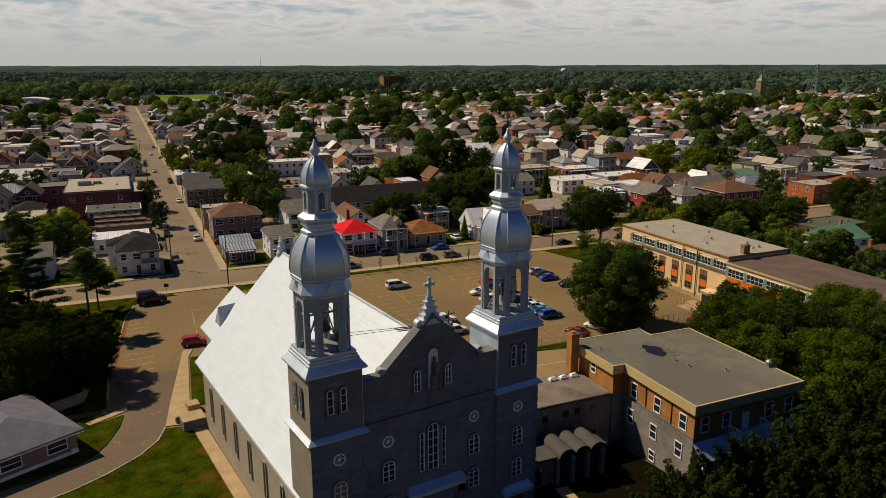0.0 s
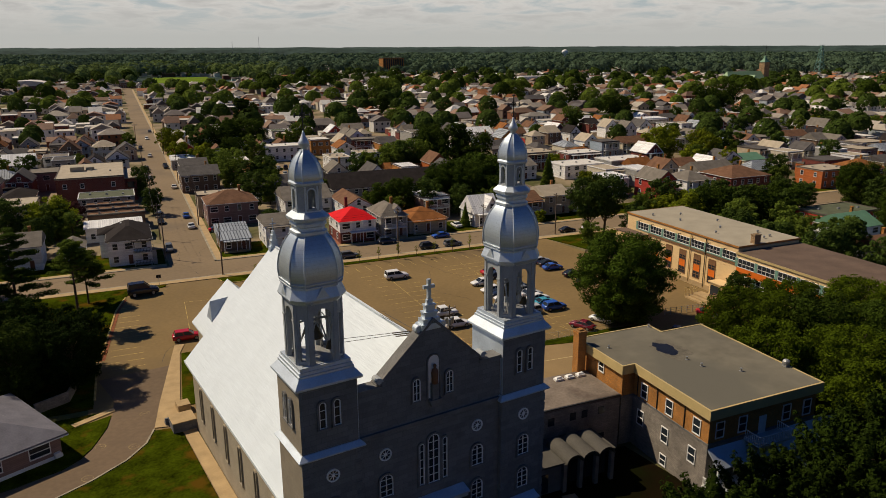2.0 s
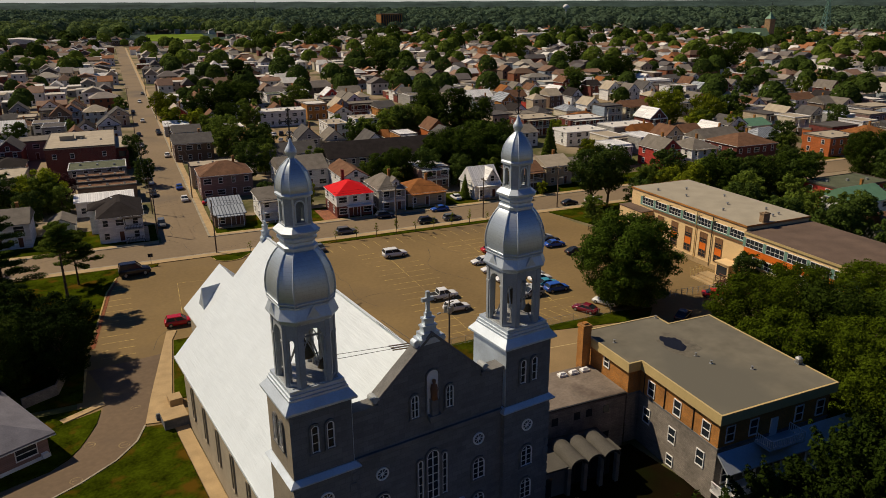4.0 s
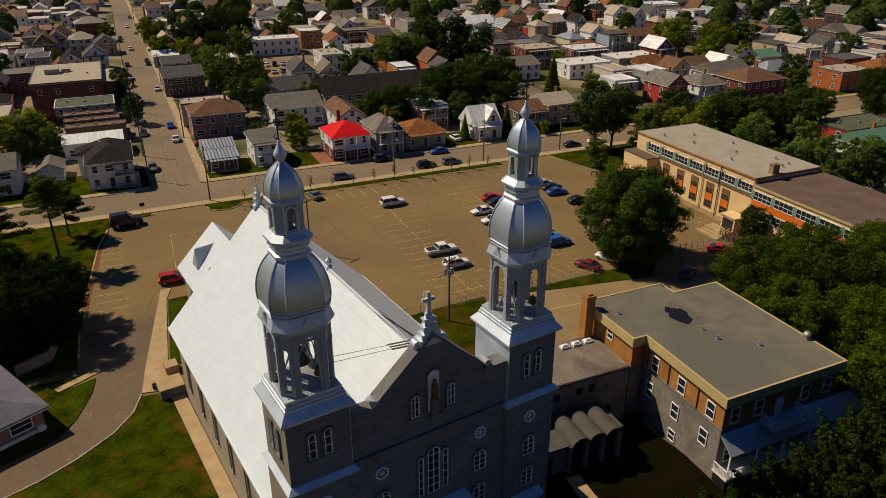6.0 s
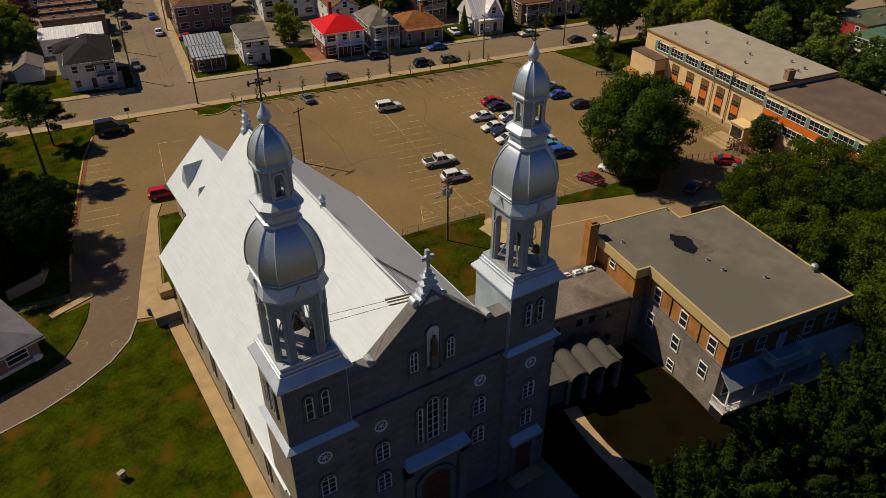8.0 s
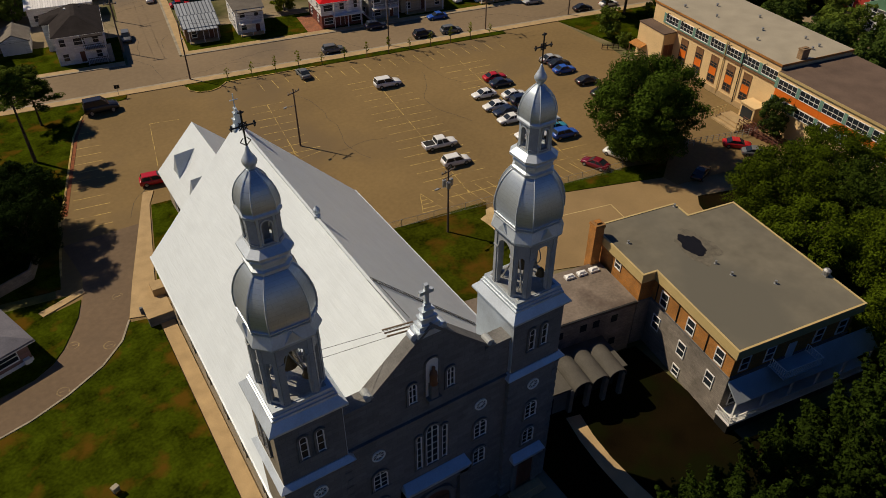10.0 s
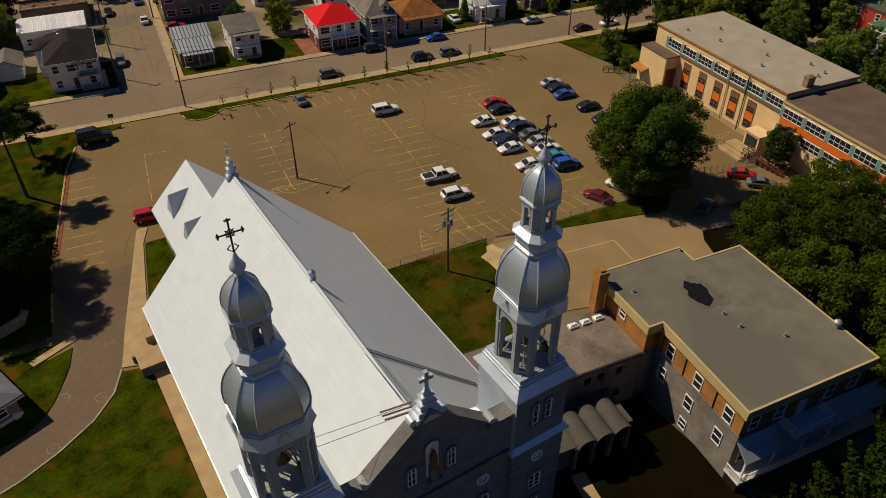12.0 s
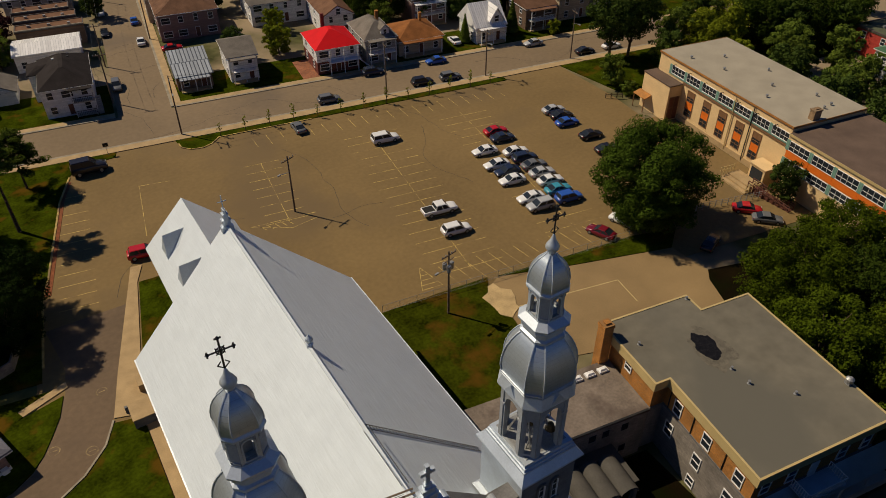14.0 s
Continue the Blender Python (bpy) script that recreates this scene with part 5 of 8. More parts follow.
part("entrance", Geo().box(80.3, 45.4, 0, 82.9, 48.6, 3.3).box(80.1, 45.2, 3.3, 82.9, 48.8, 3.5), M["brick_tan"], school)
part("entrance_door", Geo().box(80.22, 45.8, 0.6, 80.3, 48.2, 2.9), M["glass"], school)
part("steps", Geo().box(76.5, 45.1, 0, 80.25, 50.8, 0.3).box(77.2, 45.3, 0.3, 80.25, 50.6, 0.6).box(77.9, 45.4, 0.6, 80.25, 50.4, 0.9), M["concrete"], school)

# ---- trees ----
def leaf_cloud(rng, lobes, count, size, flat=0.0):
    """Loose leaf sprays on and in a set of lobes (centre, radii)."""
    weights = np.array([l[1][0] * l[1][1] + l[1][0] * l[1][2] for l in lobes])
    pick = rng.choice(len(lobes), count, p=weights / weights.sum())
    C = np.array([l[0] for l in lobes])[pick]
    R = np.array([l[1] for l in lobes])[pick]
    d = rng.normal(size=(count, 3))
    d /= np.linalg.norm(d, axis=1)[:, None]
    rad = 1 - 0.5 * rng.random(count) ** 1.8 + 0.08 * rng.random(count)
    P = C + d * R * rad[:, None]
    loose = np.where(rng.random(count) < 0.3, 0.75, 0.22)[:, None]
    nrm = d * np.array([1, 1, 1.2]) + rng.normal(size=(count, 3)) * loose + np.array([0, 0, 0.25 + flat])
    nrm /= np.linalg.norm(nrm, axis=1)[:, None]
    ref = rng.normal(size=(count, 3))
    a = np.cross(nrm, ref); a /= np.linalg.norm(a, axis=1)[:, None]
    b = np.cross(nrm, a)
    s = (size * (0.6 + 0.8 * rng.random(count)))[:, None]
    V = np.empty((count, 3, 3))
    V[:, 0] = P - a * s * 1.25
    V[:, 1] = P + a * s * 0.5 - b * s * 0.62 + nrm * s * 0.1
    V[:, 2] = P + a * s * 0.5 + b * s * 0.62 - nrm * s * 0.1
    V = V.reshape(-1, 3)
    F = np.arange(len(V)).reshape(-1, 3)
    return V, F


def array_mesh(name, V, F, material):
    me = bpy.data.meshes.new(name)
    k = F.shape[1]
    me.vertices.add(len(V)); me.vertices.foreach_set("co", V.ravel())
    me.loops.add(F.size); me.loops.foreach_set("vertex_index", F.ravel())
    me.polygons.add(len(F)); me.polygons.foreach_set("loop_start", np.arange(len(F)) * k)
    me.update(calc_edges=True)
    me.materials.append(material)
    return me


def broadleaf(seed, h, r, count, size, material, lobes=16, low=0.22, lump=1.0):
    """A leafy tree of height h: tapered trunk with limbs, crown of leaf sprays."""
    rng = np.random.default_rng(seed)
    L = []
    zc = h * (low + 1) / 2
    for i in range(lobes):
        a = 2.4 * i + rng.random()
        k = (i + 0.5) / lobes
        z = h * (low + (0.92 - low) * k)
        rr = r * math.sqrt(max(0.05, 1 - ((z - zc) / (h * (1 - low) / 2 * 1.08)) ** 2))
        d = rr * (0.40 + 0.42 * rng.random())
        s = r * lump * (0.22 + 0.18 * rng.random())
        L.append(((d * math.cos(a), d * math.sin(a), z), (s, s, s * (0.75 + 0.3 * rng.random()))))
    # short outer boughs that break the outline
    for i in range(lobes * 2):
        k = rng.random()
        a = 2 * math.pi * rng.random()
        z = h * (low + (0.97 - low) * k)
        rr = r * math.sqrt(max(0.06, 1 - ((z - zc) / (h * (1 - low) / 2 * 1.06)) ** 2))
        d = rr * (0.80 + 0.30 * rng.random())
        s = r * (0.09 + 0.09 * rng.random()) * (0.5 + 0.5 * lump)
        L.append(((d * math.cos(a), d * math.sin(a), z), (s * (1 + 0.6 * abs(math.cos(a))), s * (1 + 0.6 * abs(math.sin(a))), s * 0.9)))
    L.append(((0, 0, zc), (r * 0.42, r * 0.42, h * (1 - low) * 0.34)))
    V, F = leaf_cloud(rng, L, count, size)
    crown = array_mesh("crown", V, F, material)
    g = Geo()
    tr = 0.022 * h
    g.tube((0, 0, 0), (0.1, 0.05, h * 0.3), tr, tr * 0.75, 8).tube((0.1, 0.05, h * 0.3), (0, 0, h * 0.75), tr * 0.75, tr * 0.3, 7)
    for c, s in L[:lobes:2]:
        z0 = max(h * 0.18, c[2] - 0.28 * h)
        g.tube((0.05, 0.03, z0), c, tr * 0.38, tr * 0.12, 5)
    return g.mesh("trunk", M["bark"]), crown


def pine(seed, h, r, count, material, bare=0.5):
    """An open pine: tall trunk, flat sprays of needles on tiers of branches."""
    rng = np.random.default_rng(seed)
    g = Geo()
    g.tube((0, 0, 0), (0.1, 0, h), 0.02 * h, 0.03, 7)
    L = []
    for i in range(34):
        z = h * (bare + (0.98 - bare) * i / 34)
        a = 2.4 * i + rng.random()
        d = r * (1.05 - 0.7 * i / 34) * (0.55 + 0.45 * rng.random())
        ca, sa = math.cos(a), math.sin(a)
        tip = (d * ca, d * sa, z + 0.12 * d)
        g.tube((0, 0, z - 0.3), tip, 0.07, 0.03, 5)
        # flat plumes of needles from half way out to the tip
        for f in (0.45, 0.75, 1.0):
            q = 0.16 * r + 0.05 * d
            L.append(((d * f * ca + 0.2 * rng.normal(), d * f * sa + 0.2 * rng.normal(), z + 0.15 + 0.12 * d * f), (q, q, q * 0.34)))
    V, F = leaf_cloud(rng, L, count, 0.15, 0.3)
    return g.mesh("trunk", M["bark"]), array_mesh("crown", V, F, material)


def feathery(seed, h, r, count, material):
    """A loose maple: upright tapering plumes of leaves on spreading boughs, with dark gaps between."""
    rng = np.random.default_rng(seed)
    g = Geo()
    g.tube((0, 0, 0), (0.1, 0, h * 0.8), 0.022 * h, 0.05, 7)
    L = []
    for i in range(120):
        k = (i + 0.5) / 120
        z = h * (0.22 + 0.68 * k)
        a = 2.4 * i + 0.8 * rng.random()
        d = r * math.sqrt(max(0.03, 1 - ((k - 0.32) / 0.72) ** 2)) * (0.35 + 0.6 * rng.random() ** 0.6)
        base = Vector((d * math.cos(a), d * math.sin(a), z))
        way = Vector((0.75 * math.cos(a), 0.75 * math.sin(a), 0.45 + 0.9 * k)).normalized()
        if i % 4 == 0:
            g.tube((0, 0, max(h * 0.15, z - 0.2 * h)), tuple(base * 0.8), 0.07, 0.03, 4)
        long = r * (0.16 + 0.18 * rng.random())
        for f, q in ((0.0, 0.095), (0.4, 0.078), (0.75, 0.055), (1.1, 0.034)):
            c = base + way * (long * f)
            L.append((tuple(c), (r * q, r * q, r * q * 0.9)))
    for k in (0.35, 0.55, 0.72):
        L.append(((0, 0, h * k), (r * 0.55 * (1.25 - k), r * 0.55 * (1.25 - k), h * 0.12)))
    V, F = leaf_cloud(rng, L, count, 0.14, 0.1)
    return g.mesh("trunk", M["bark"]), array_mesh("crown", V, F, material)


def conifer(seed, h, r, count, material):
    rng = np.random.default_rng(seed)
    L = [((0, 0, h * k), (r * (1.05 - k), r * (1.05 - k), h * 0.09)) for k in (0.1, 0.2, 0.3, 0.4, 0.5, 0.6, 0.7, 0.8, 0.88, 0.95)]
    V, F = leaf_cloud(rng, L, count, 0.26, 0.2)
    return Geo().tube((0, 0, 0), (0, 0, h * 0.9), 0.02 * h, 0.03, 6).mesh("trunk", M["bark"]), array_mesh("crown", V, F, material)


KINDS = {}


def tree(kind, m, label, scale=1.0, group=""):
    """Plants one tree; trees of one kind share their meshes."""
    t = thing("tree", m @ Matrix.Diagonal((scale, scale, scale, 1)), label, "tree", group)
    part("trunk", KINDS[kind][0], None, t)
    part("crown", KINDS[kind][1], None, t)
    return t


KINDS["great"] = broadleaf(1, 16.2, 7.9, 64000, 0.2, leaf_material("maple_leaf", (0.046, 0.076, 0.0075), 0.22, 0.5), 60, 0.05, 0.8)
KINDS["maple_a"] = broadleaf(2, 13.0, 6.0, 33000, 0.165, LEAF[0], 90, 0.15, 0.66)
KINDS["maple_b"] = broadleaf(3, 12.0, 5.4, 29000, 0.165, LEAF[0], 84, 0.12, 0.66)
KINDS["deep"] = broadleaf(4, 13.0, 5.0, 25000, 0.17, LEAF[1], 38, 0.12)
# crown in the green that has tree shade put into its colour
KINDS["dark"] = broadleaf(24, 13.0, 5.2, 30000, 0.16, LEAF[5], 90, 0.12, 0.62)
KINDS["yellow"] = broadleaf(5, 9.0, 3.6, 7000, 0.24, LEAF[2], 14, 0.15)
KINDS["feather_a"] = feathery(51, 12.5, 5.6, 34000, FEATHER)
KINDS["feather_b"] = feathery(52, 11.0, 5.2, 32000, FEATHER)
KINDS["street_a"] = broadleaf(6, 9.5, 3.8, 4200, 0.29, LEAF[6], 16, 0.15)
KINDS["street_b"] = broadleaf(7, 11.5, 4.2, 4600, 0.30, LEAF[7], 16, 0.14)
KINDS["street_c"] = broadleaf(8, 7.0, 3.2, 3600, 0.28, LEAF[2], 12, 0.1)
KINDS["bush"] = broadleaf(9, 3.0, 1.6, 1400, 0.2, LEAF[6], 8, 0.02)
KINDS["far_a"] = broadleaf(10, 11.0, 4.5, 2400, 0.46, LEAF[6], 12, 0.08)
KINDS["far_b"] = broadleaf(11, 13.0, 5.0, 2600, 0.5, LEAF[7], 12, 0.08)
KINDS["elm"] = broadleaf(31, 15.0, 5.0, 9000, 0.26, LEAF[7], 30, 0.34)
KINDS["plum"] = broadleaf(32, 8.0, 4.2, 5000, 0.27, leaf_material("plum_leaf", (0.075, 0.030, 0.030)), 18, 0.12)
KINDS["big_dark"] = broadleaf(41, 17.0, 8.0, 8000, 0.42, LEAF[1], 28, 0.1)
KINDS["tall_dark"] = broadleaf(43, 21.0, 5.6, 7000, 0.42, LEAF[1], 28, 0.08)
KINDS["big_green"] = broadleaf(42, 13.0, 7.4, 7000, 0.40, LEAF[6], 24, 0.1)
KINDS["lime"] = broadleaf(44, 12.0, 6.8, 6500, 0.38, LEAF[2], 20, 0.12)
KINDS["pine_a"] = pine(12, 15.5, 3.9, 12000, LEAF[3], 0.66)
KINDS["pine_b"] = pine(13, 9.8, 4.2, 12000, LEAF[3], 0.40)
KINDS["pine_c"] = pine(15, 18.0, 5.6, 22000, LEAF[1], 0.30)
KINDS["spruce"] = conifer(14, 13.0, 3.0, 9000, LEAF[3])

tree("great", town_pose(57.6, 45.6, 0, 20), "large dark green maple at the edge of the car park", 0.95)
for k, u, v, s in (("maple_a", 60, 20, 1.0), ("maple_b", 55, 11, 1.0), ("deep", 66, 13, 1.05), ("maple_a", 62, 5, 0.95), ("maple_b", 72, 24, 1.0), ("deep", 74, 8, 1.0), ("maple_a", 80, 17, 1.0),
                   ("maple_b", 56, -3, 0.95), ("deep", 66, -4, 1.0), ("maple_a", 76, -5, 1.0), ("maple_a", 86, -2, 1.05), ("deep", 90, 12, 1.0)):
    tree(k, town_pose(u, v, 0, u * 37 % 360), "leafy green maple in the grove beside the hall", s, "grove beside the hall")
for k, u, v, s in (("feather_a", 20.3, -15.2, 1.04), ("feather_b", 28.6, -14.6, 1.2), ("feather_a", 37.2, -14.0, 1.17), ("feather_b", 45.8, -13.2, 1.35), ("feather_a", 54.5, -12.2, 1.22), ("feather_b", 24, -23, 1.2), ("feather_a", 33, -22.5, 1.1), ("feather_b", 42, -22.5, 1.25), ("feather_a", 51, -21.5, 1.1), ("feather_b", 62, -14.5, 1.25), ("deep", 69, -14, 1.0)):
    tree(k, town_pose(u, v, 0, u * 53 % 360), "feathery green tree in front of the hall, leaf colour darkened for shade", s, "trees before the hall")
for k, u, v, s in (("pine_b", -29.1, 94.1, 1.05), ("pine_a", -30.1, 81.6, 1.0), ("pine_c", -39.3, 83.5, 1.0), ("pine_c", -46, 88, 0.95)):
    tree(k, town_pose(u, v, 0, u * 41 % 360), "tall open pine on the lawn beside the car park", s, "pines beside the car park")
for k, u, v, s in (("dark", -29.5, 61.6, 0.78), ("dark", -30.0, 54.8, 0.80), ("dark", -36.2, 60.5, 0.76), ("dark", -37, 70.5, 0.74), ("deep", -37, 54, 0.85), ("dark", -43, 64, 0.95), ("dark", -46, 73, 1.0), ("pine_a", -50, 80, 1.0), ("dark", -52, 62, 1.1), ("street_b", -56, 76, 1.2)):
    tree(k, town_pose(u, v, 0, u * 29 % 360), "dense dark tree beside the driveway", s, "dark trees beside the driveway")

# ---- houses ----
def palette(name, cols, rough=0.8, src="island", bump=0.2):
    """One paint out of a few for each piece."""
    ma = surf(name, (0.5, 0.5, 0.5), rough, var=0.12, scale=0.3, bump=bump)
    n, l = ma.node_tree.nodes, ma.node_tree.links
    b = n["Principled BSDF"]
    old = b.inputs["Base Color"].links[0].from_socket
    rnd = n.new("ShaderNodeNewGeometry").outputs["Random Per Island"]
    rp = n.new("ShaderNodeValToRGB")
    rp.color_ramp.interpolation = "CONSTANT"
    el = rp.color_ramp.elements
    while len(el) < len(cols):
        el.new(0.5)
    for i, c in enumerate(cols):
        el[i].position = i / len(cols)
        el[i].color = (*[x * 2 for x in c], 1)
    l.new(rnd, rp.inputs[0])
    mu = n.new("ShaderNodeMixRGB"); mu.blend_type = "MULTIPLY"; mu.inputs[0].default_value = 1
    l.new(rp.outputs[0], mu.inputs[1]); l.new(old, mu.inputs[2]); l.new(mu.outputs[0], b.inputs["Base Color"])
    return ma


def siding(name, col):
    return coursed(name, col, tuple(c * 0.75 for c in col), 6.0, 0.22, 0.02, 0.6, 0.06)


WALL = {"white": siding("white_siding", (0.80, 0.79, 0.77)), "cream": siding("cream_siding", (0.62, 0.55, 0.42)), "grey": siding("grey_siding", (0.34, 0.33, 0.31)),
        "blue": siding("pale_blue_siding", (0.36, 0.44, 0.52)), "beige": siding("beige_siding", (0.50, 0.41, 0.29)), "brown": siding("brown_siding", (0.17, 0.11, 0.075)),
        "brick": M["brick_red"], "brick2": M["brick"], "red": siding("red_siding", (0.42, 0.045, 0.03)), "orange": siding("orange_siding", (0.48, 0.13, 0.03)), "mauve": siding("mauve_brick", (0.26, 0.16, 0.14))}
ROOF = {"blue_grey": surf("pale_grey_shingle", (0.150, 0.146, 0.170), 0.88, var=0.12, fine=6, spec=0.1), "dark": surf("dark_shingle", (0.095, 0.088, 0.084), 0.88, var=0.15, fine=6, spec=0.1), "grey": surf("grey_shingle", (0.175, 0.155, 0.13), 0.88, var=0.15, fine=6, spec=0.1),
        "brown": surf("brown_shingle", (0.16, 0.085, 0.05), 0.88, var=0.18, fine=6, spec=0.1), "rust": surf("rust_shingle", (0.24, 0.095, 0.03), 0.88, var=0.18, fine=6, spec=0.1),
        "moss": surf("mossy_flat_roof", (0.085, 0.095, 0.055), 0.88, var=0.2), "brown2": surf("grey_brown_shingle", (0.032, 0.027, 0.026), 0.9, var=0.15, fine=6, spec=0.05), "tan": surf("tan_gravel", (0.38, 0.32, 0.235), 0.75, var=0.12), "pale": surf("pale_membrane", (0.62, 0.59, 0.54), 0.8, var=0.08),
        "red": surf("bright_red_metal_roof", (0.64, 0.008, 0.012), 0.7, var=0.05, spec=0.1), "green": surf("green_metal_roof", (0.12, 0.24, 0.15), 0.5, var=0.1),
        "white": coursed("white_metal_roof", (0.80, 0.79, 0.77), (0.5, 0.5, 0.5), 0.5, 40, 0.03, 0.4, 0.05, axis="xy"),
        "metal": coursed("grey_seamed_metal_roof", (0.36, 0.39, 0.42), (0.08, 0.09, 0.105), 0.75, 40, 0.12, 0.4, 0.08, axis="xy")}
ROOF_WORD = {"moss": "mossy green flat", "brown2": "grey-brown shingle", "dark": "dark shingle", "grey": "grey shingle", "brown": "brown shingle", "rust": "rust-brown shingle", "tan": "flat tan gravel", "pale": "flat pale", "red": "bright red", "green": "green metal", "white": "white metal", "metal": "seamed grey metal"}
H_WIN = sash_window(1.0, 1.35)
H_WIDE = sash_window(1.9, 1.3)
H_TALL = sash_window(0.8, 1.6)
M["dark_trim"] = surf("dark_painted_trim", (0.09, 0.07, 0.06), 0.7, var=0.12)
H_DOOR = (Geo().box(-0.55, -0.09, 0, -0.45, 0.03, 2.1).box(0.45, -0.09, 0, 0.55, 0.03, 2.1).box(-0.55, -0.09, 2.1, 0.55, 0.03, 2.2).mesh("frame", M["white"]),
          Geo().box(-0.45, -0.04, 0, 0.45, 0.02, 2.1).mesh("door", M["wood_door"]))
TAKEN = []


def roof_geo(kind, w, d, h, rise, over=0.35):
    """Roof over a w by d plan, centred on the origin, walls h high. Ridge along x for 'gable', along y for 'front'."""
    g = Geo()
    a, b = w / 2 + over, d / 2 + over
    if kind == "flat":
        g.box(-w / 2 - 0.12, -d / 2 - 0.12, h, w / 2 + 0.12, d / 2 + 0.12, h + 0.35)
        return g
    t = 0.16
    if kind == "hip":
        s = min(a, b) * 0.92
        low, high = [(-a, -b, h - 0.05), (a, -b, h - 0.05), (a, b, h - 0.05), (-a, b, h - 0.05)], [(-a + s, -b + s, h + rise), (a - s, -b + s, h + rise), (a - s, b - s, h + rise), (-a + s, b - s, h + rise)]
        g.rings([[(x, y, z - t) for x, y, z in low], low, high])
        return g
    if kind == "gable":
        g.rings([[(-a, -b, h - 0.1), (a, -b, h - 0.1), (a, b, h - 0.1), (-a, b, h - 0.1)], [(-a, -b, h + 0.06), (a, -b, h + 0.06), (a, b, h + 0.06), (-a, b, h + 0.06)], [(-a, -0.05, h + rise), (a, -0.05, h + rise), (a, 0.05, h + rise), (-a, 0.05, h + rise)]])
    elif kind == "shed":
        g.rings([[(-a, -b, h - 0.1), (a, -b, h - 0.1), (a, b, h - 0.1), (-a, b, h - 0.1)], [(-a, -b, h + 0.06), (a, -b, h + 0.06), (a, b, h + rise), (-a, b, h + rise)]])
    else:
        g.rings([[(-a, -b, h - 0.1), (a, -b, h - 0.1), (a, b, h - 0.1), (-a, b, h - 0.1)], [(-a, -b, h + 0.06), (a, -b, h + 0.06), (a, b, h + 0.06), (-a, b, h + 0.06)], [(-0.05, -b, h + rise), (0.05, -b, h + rise), (0.05, b, h + rise), (-0.05, b, h + rise)]])
    return g


def house(u, v, w, d, h, roof, rise, wall, cover, label="", porch=0, chimney=True, turn=0.0, full=True, group="", base=None, windows=True):
    """A house with its front (v side towards the church) centred at (u, v)."""
    if not label:
        label = f"{wall.replace('2', '').replace('brick', 'red brick')} {'two-storey' if h > 4.4 else 'one-storey'} house with a {ROOF_WORD[cover]} roof"
    t = thing("house", town_pose(u, v + d / 2, 0, turn), label, "house", group)
    TAKEN.append((u - w / 2 - 1.0, v - 1.0, u + w / 2 + 1.0, v + d + 1.0))
    if base:
        part("wall", Geo().box(-w / 2, -d / 2, 0, w / 2, d / 2, h * 0.5), WALL[base], t)
        part("upper_wall", Geo().box(-w / 2 - 0.04, -d / 2 - 0.04, h * 0.5, w / 2 + 0.04, d / 2 + 0.04, h), WALL[wall], t)
    else:
        part("wall", Geo().box(-w / 2, -d / 2, 0, w / 2, d / 2, h), WALL[wall], t)
    if roof in ("gable", "front"):
        g = Geo()
        if roof == "gable":
            for x in (-w / 2, w / 2 - 0.2):
                g.rings([[(x, -d / 2, h), (x, d / 2, h), (x, 0, h + rise * 0.97 * d / (d + 0.7))], [(x + 0.2, -d / 2, h), (x + 0.2, d / 2, h), (x + 0.2, 0, h + rise * 0.97 * d / (d + 0.7))]])
            part("gable_wall", g, WALL[wall], t)
    part("roof", roof_geo(roof, w, d, h, rise), ROOF[cover], t)
    if roof == "flat":
        part("parapet", Geo().box(-w / 2 - 0.16, -d / 2 - 0.16, h + 0.2, w / 2 + 0.16, -d / 2 + 0.06, h + 0.5).box(-w / 2 - 0.16, -d / 2 + 0.06, h + 0.2, -w / 2 + 0.06, d / 2 + 0.16, h + 0.5).box(w / 2 - 0.06, -d / 2 + 0.06, h + 0.2, w / 2 + 0.16, d / 2 + 0.16, h + 0.5).box(-w / 2 + 0.06, d / 2 - 0.06, h + 0.2, w / 2 - 0.06, d / 2 + 0.16, h + 0.5), M["white"] if wall in ("white", "cream", "grey") else M["dark_trim"], t)
    elif roof in ("hip", "gable", "front"):
        part("eave_board", Geo().box(-w / 2 - 0.39, -d / 2 - 0.39, h - 0.2, w / 2 + 0.39, d / 2 + 0.39, h - 0.06), M["white"], t)
    if roof == "front":
        g = Geo().slab([(-w / 2, h), (w / 2, h), (0, h + rise * w / (w + 0.7))], -d / 2 - 0.39, -d / 2 - 0.36)
        part("gable_wall", g, WALL[wall], t)
    storeys = 2 if h > 4.4 else 1
    sh = h / storeys
    n = max(2, int(w / 2.9))
    for s in range(storeys if windows else 0):
        for i in range(n):
            x = -w / 2 + w * (i + 0.5) / n
            if s == 0 and i == n // 2:
                dr = part("door", H_DOOR[1], None, t, "", pose(x, -d / 2, 0.35))
                part("frame", H_DOOR[0], None, dr)
            else:
                pick = (H_WIN, H_WIDE, H_WIN, H_TALL, H_WIN)[(int(u * 3 + v) + i * s) % 5] if w / n > 2.6 else H_WIN
                place_window(t, pick, pose(x, -d / 2 - (0.04 if base and s else 0), s * sh + 0.95))
        m = max(1, int(d / 4.2))
        for i in range(m if full else 0):
            y = -d / 2 + d * (i + 0.5) / m
            place_window(t, H_WIN, pose(-w / 2 - (0.04 if base and s else 0), y, s * sh + 0.95, 0, 0, -90))
    if roof == "front" and rise > 1.8:
        place_window(t, H_WIN, pose(0, -d / 2 - 0.4, h + 0.15))
    if chimney:
        cx, cy = w * 0.22, d * 0.1
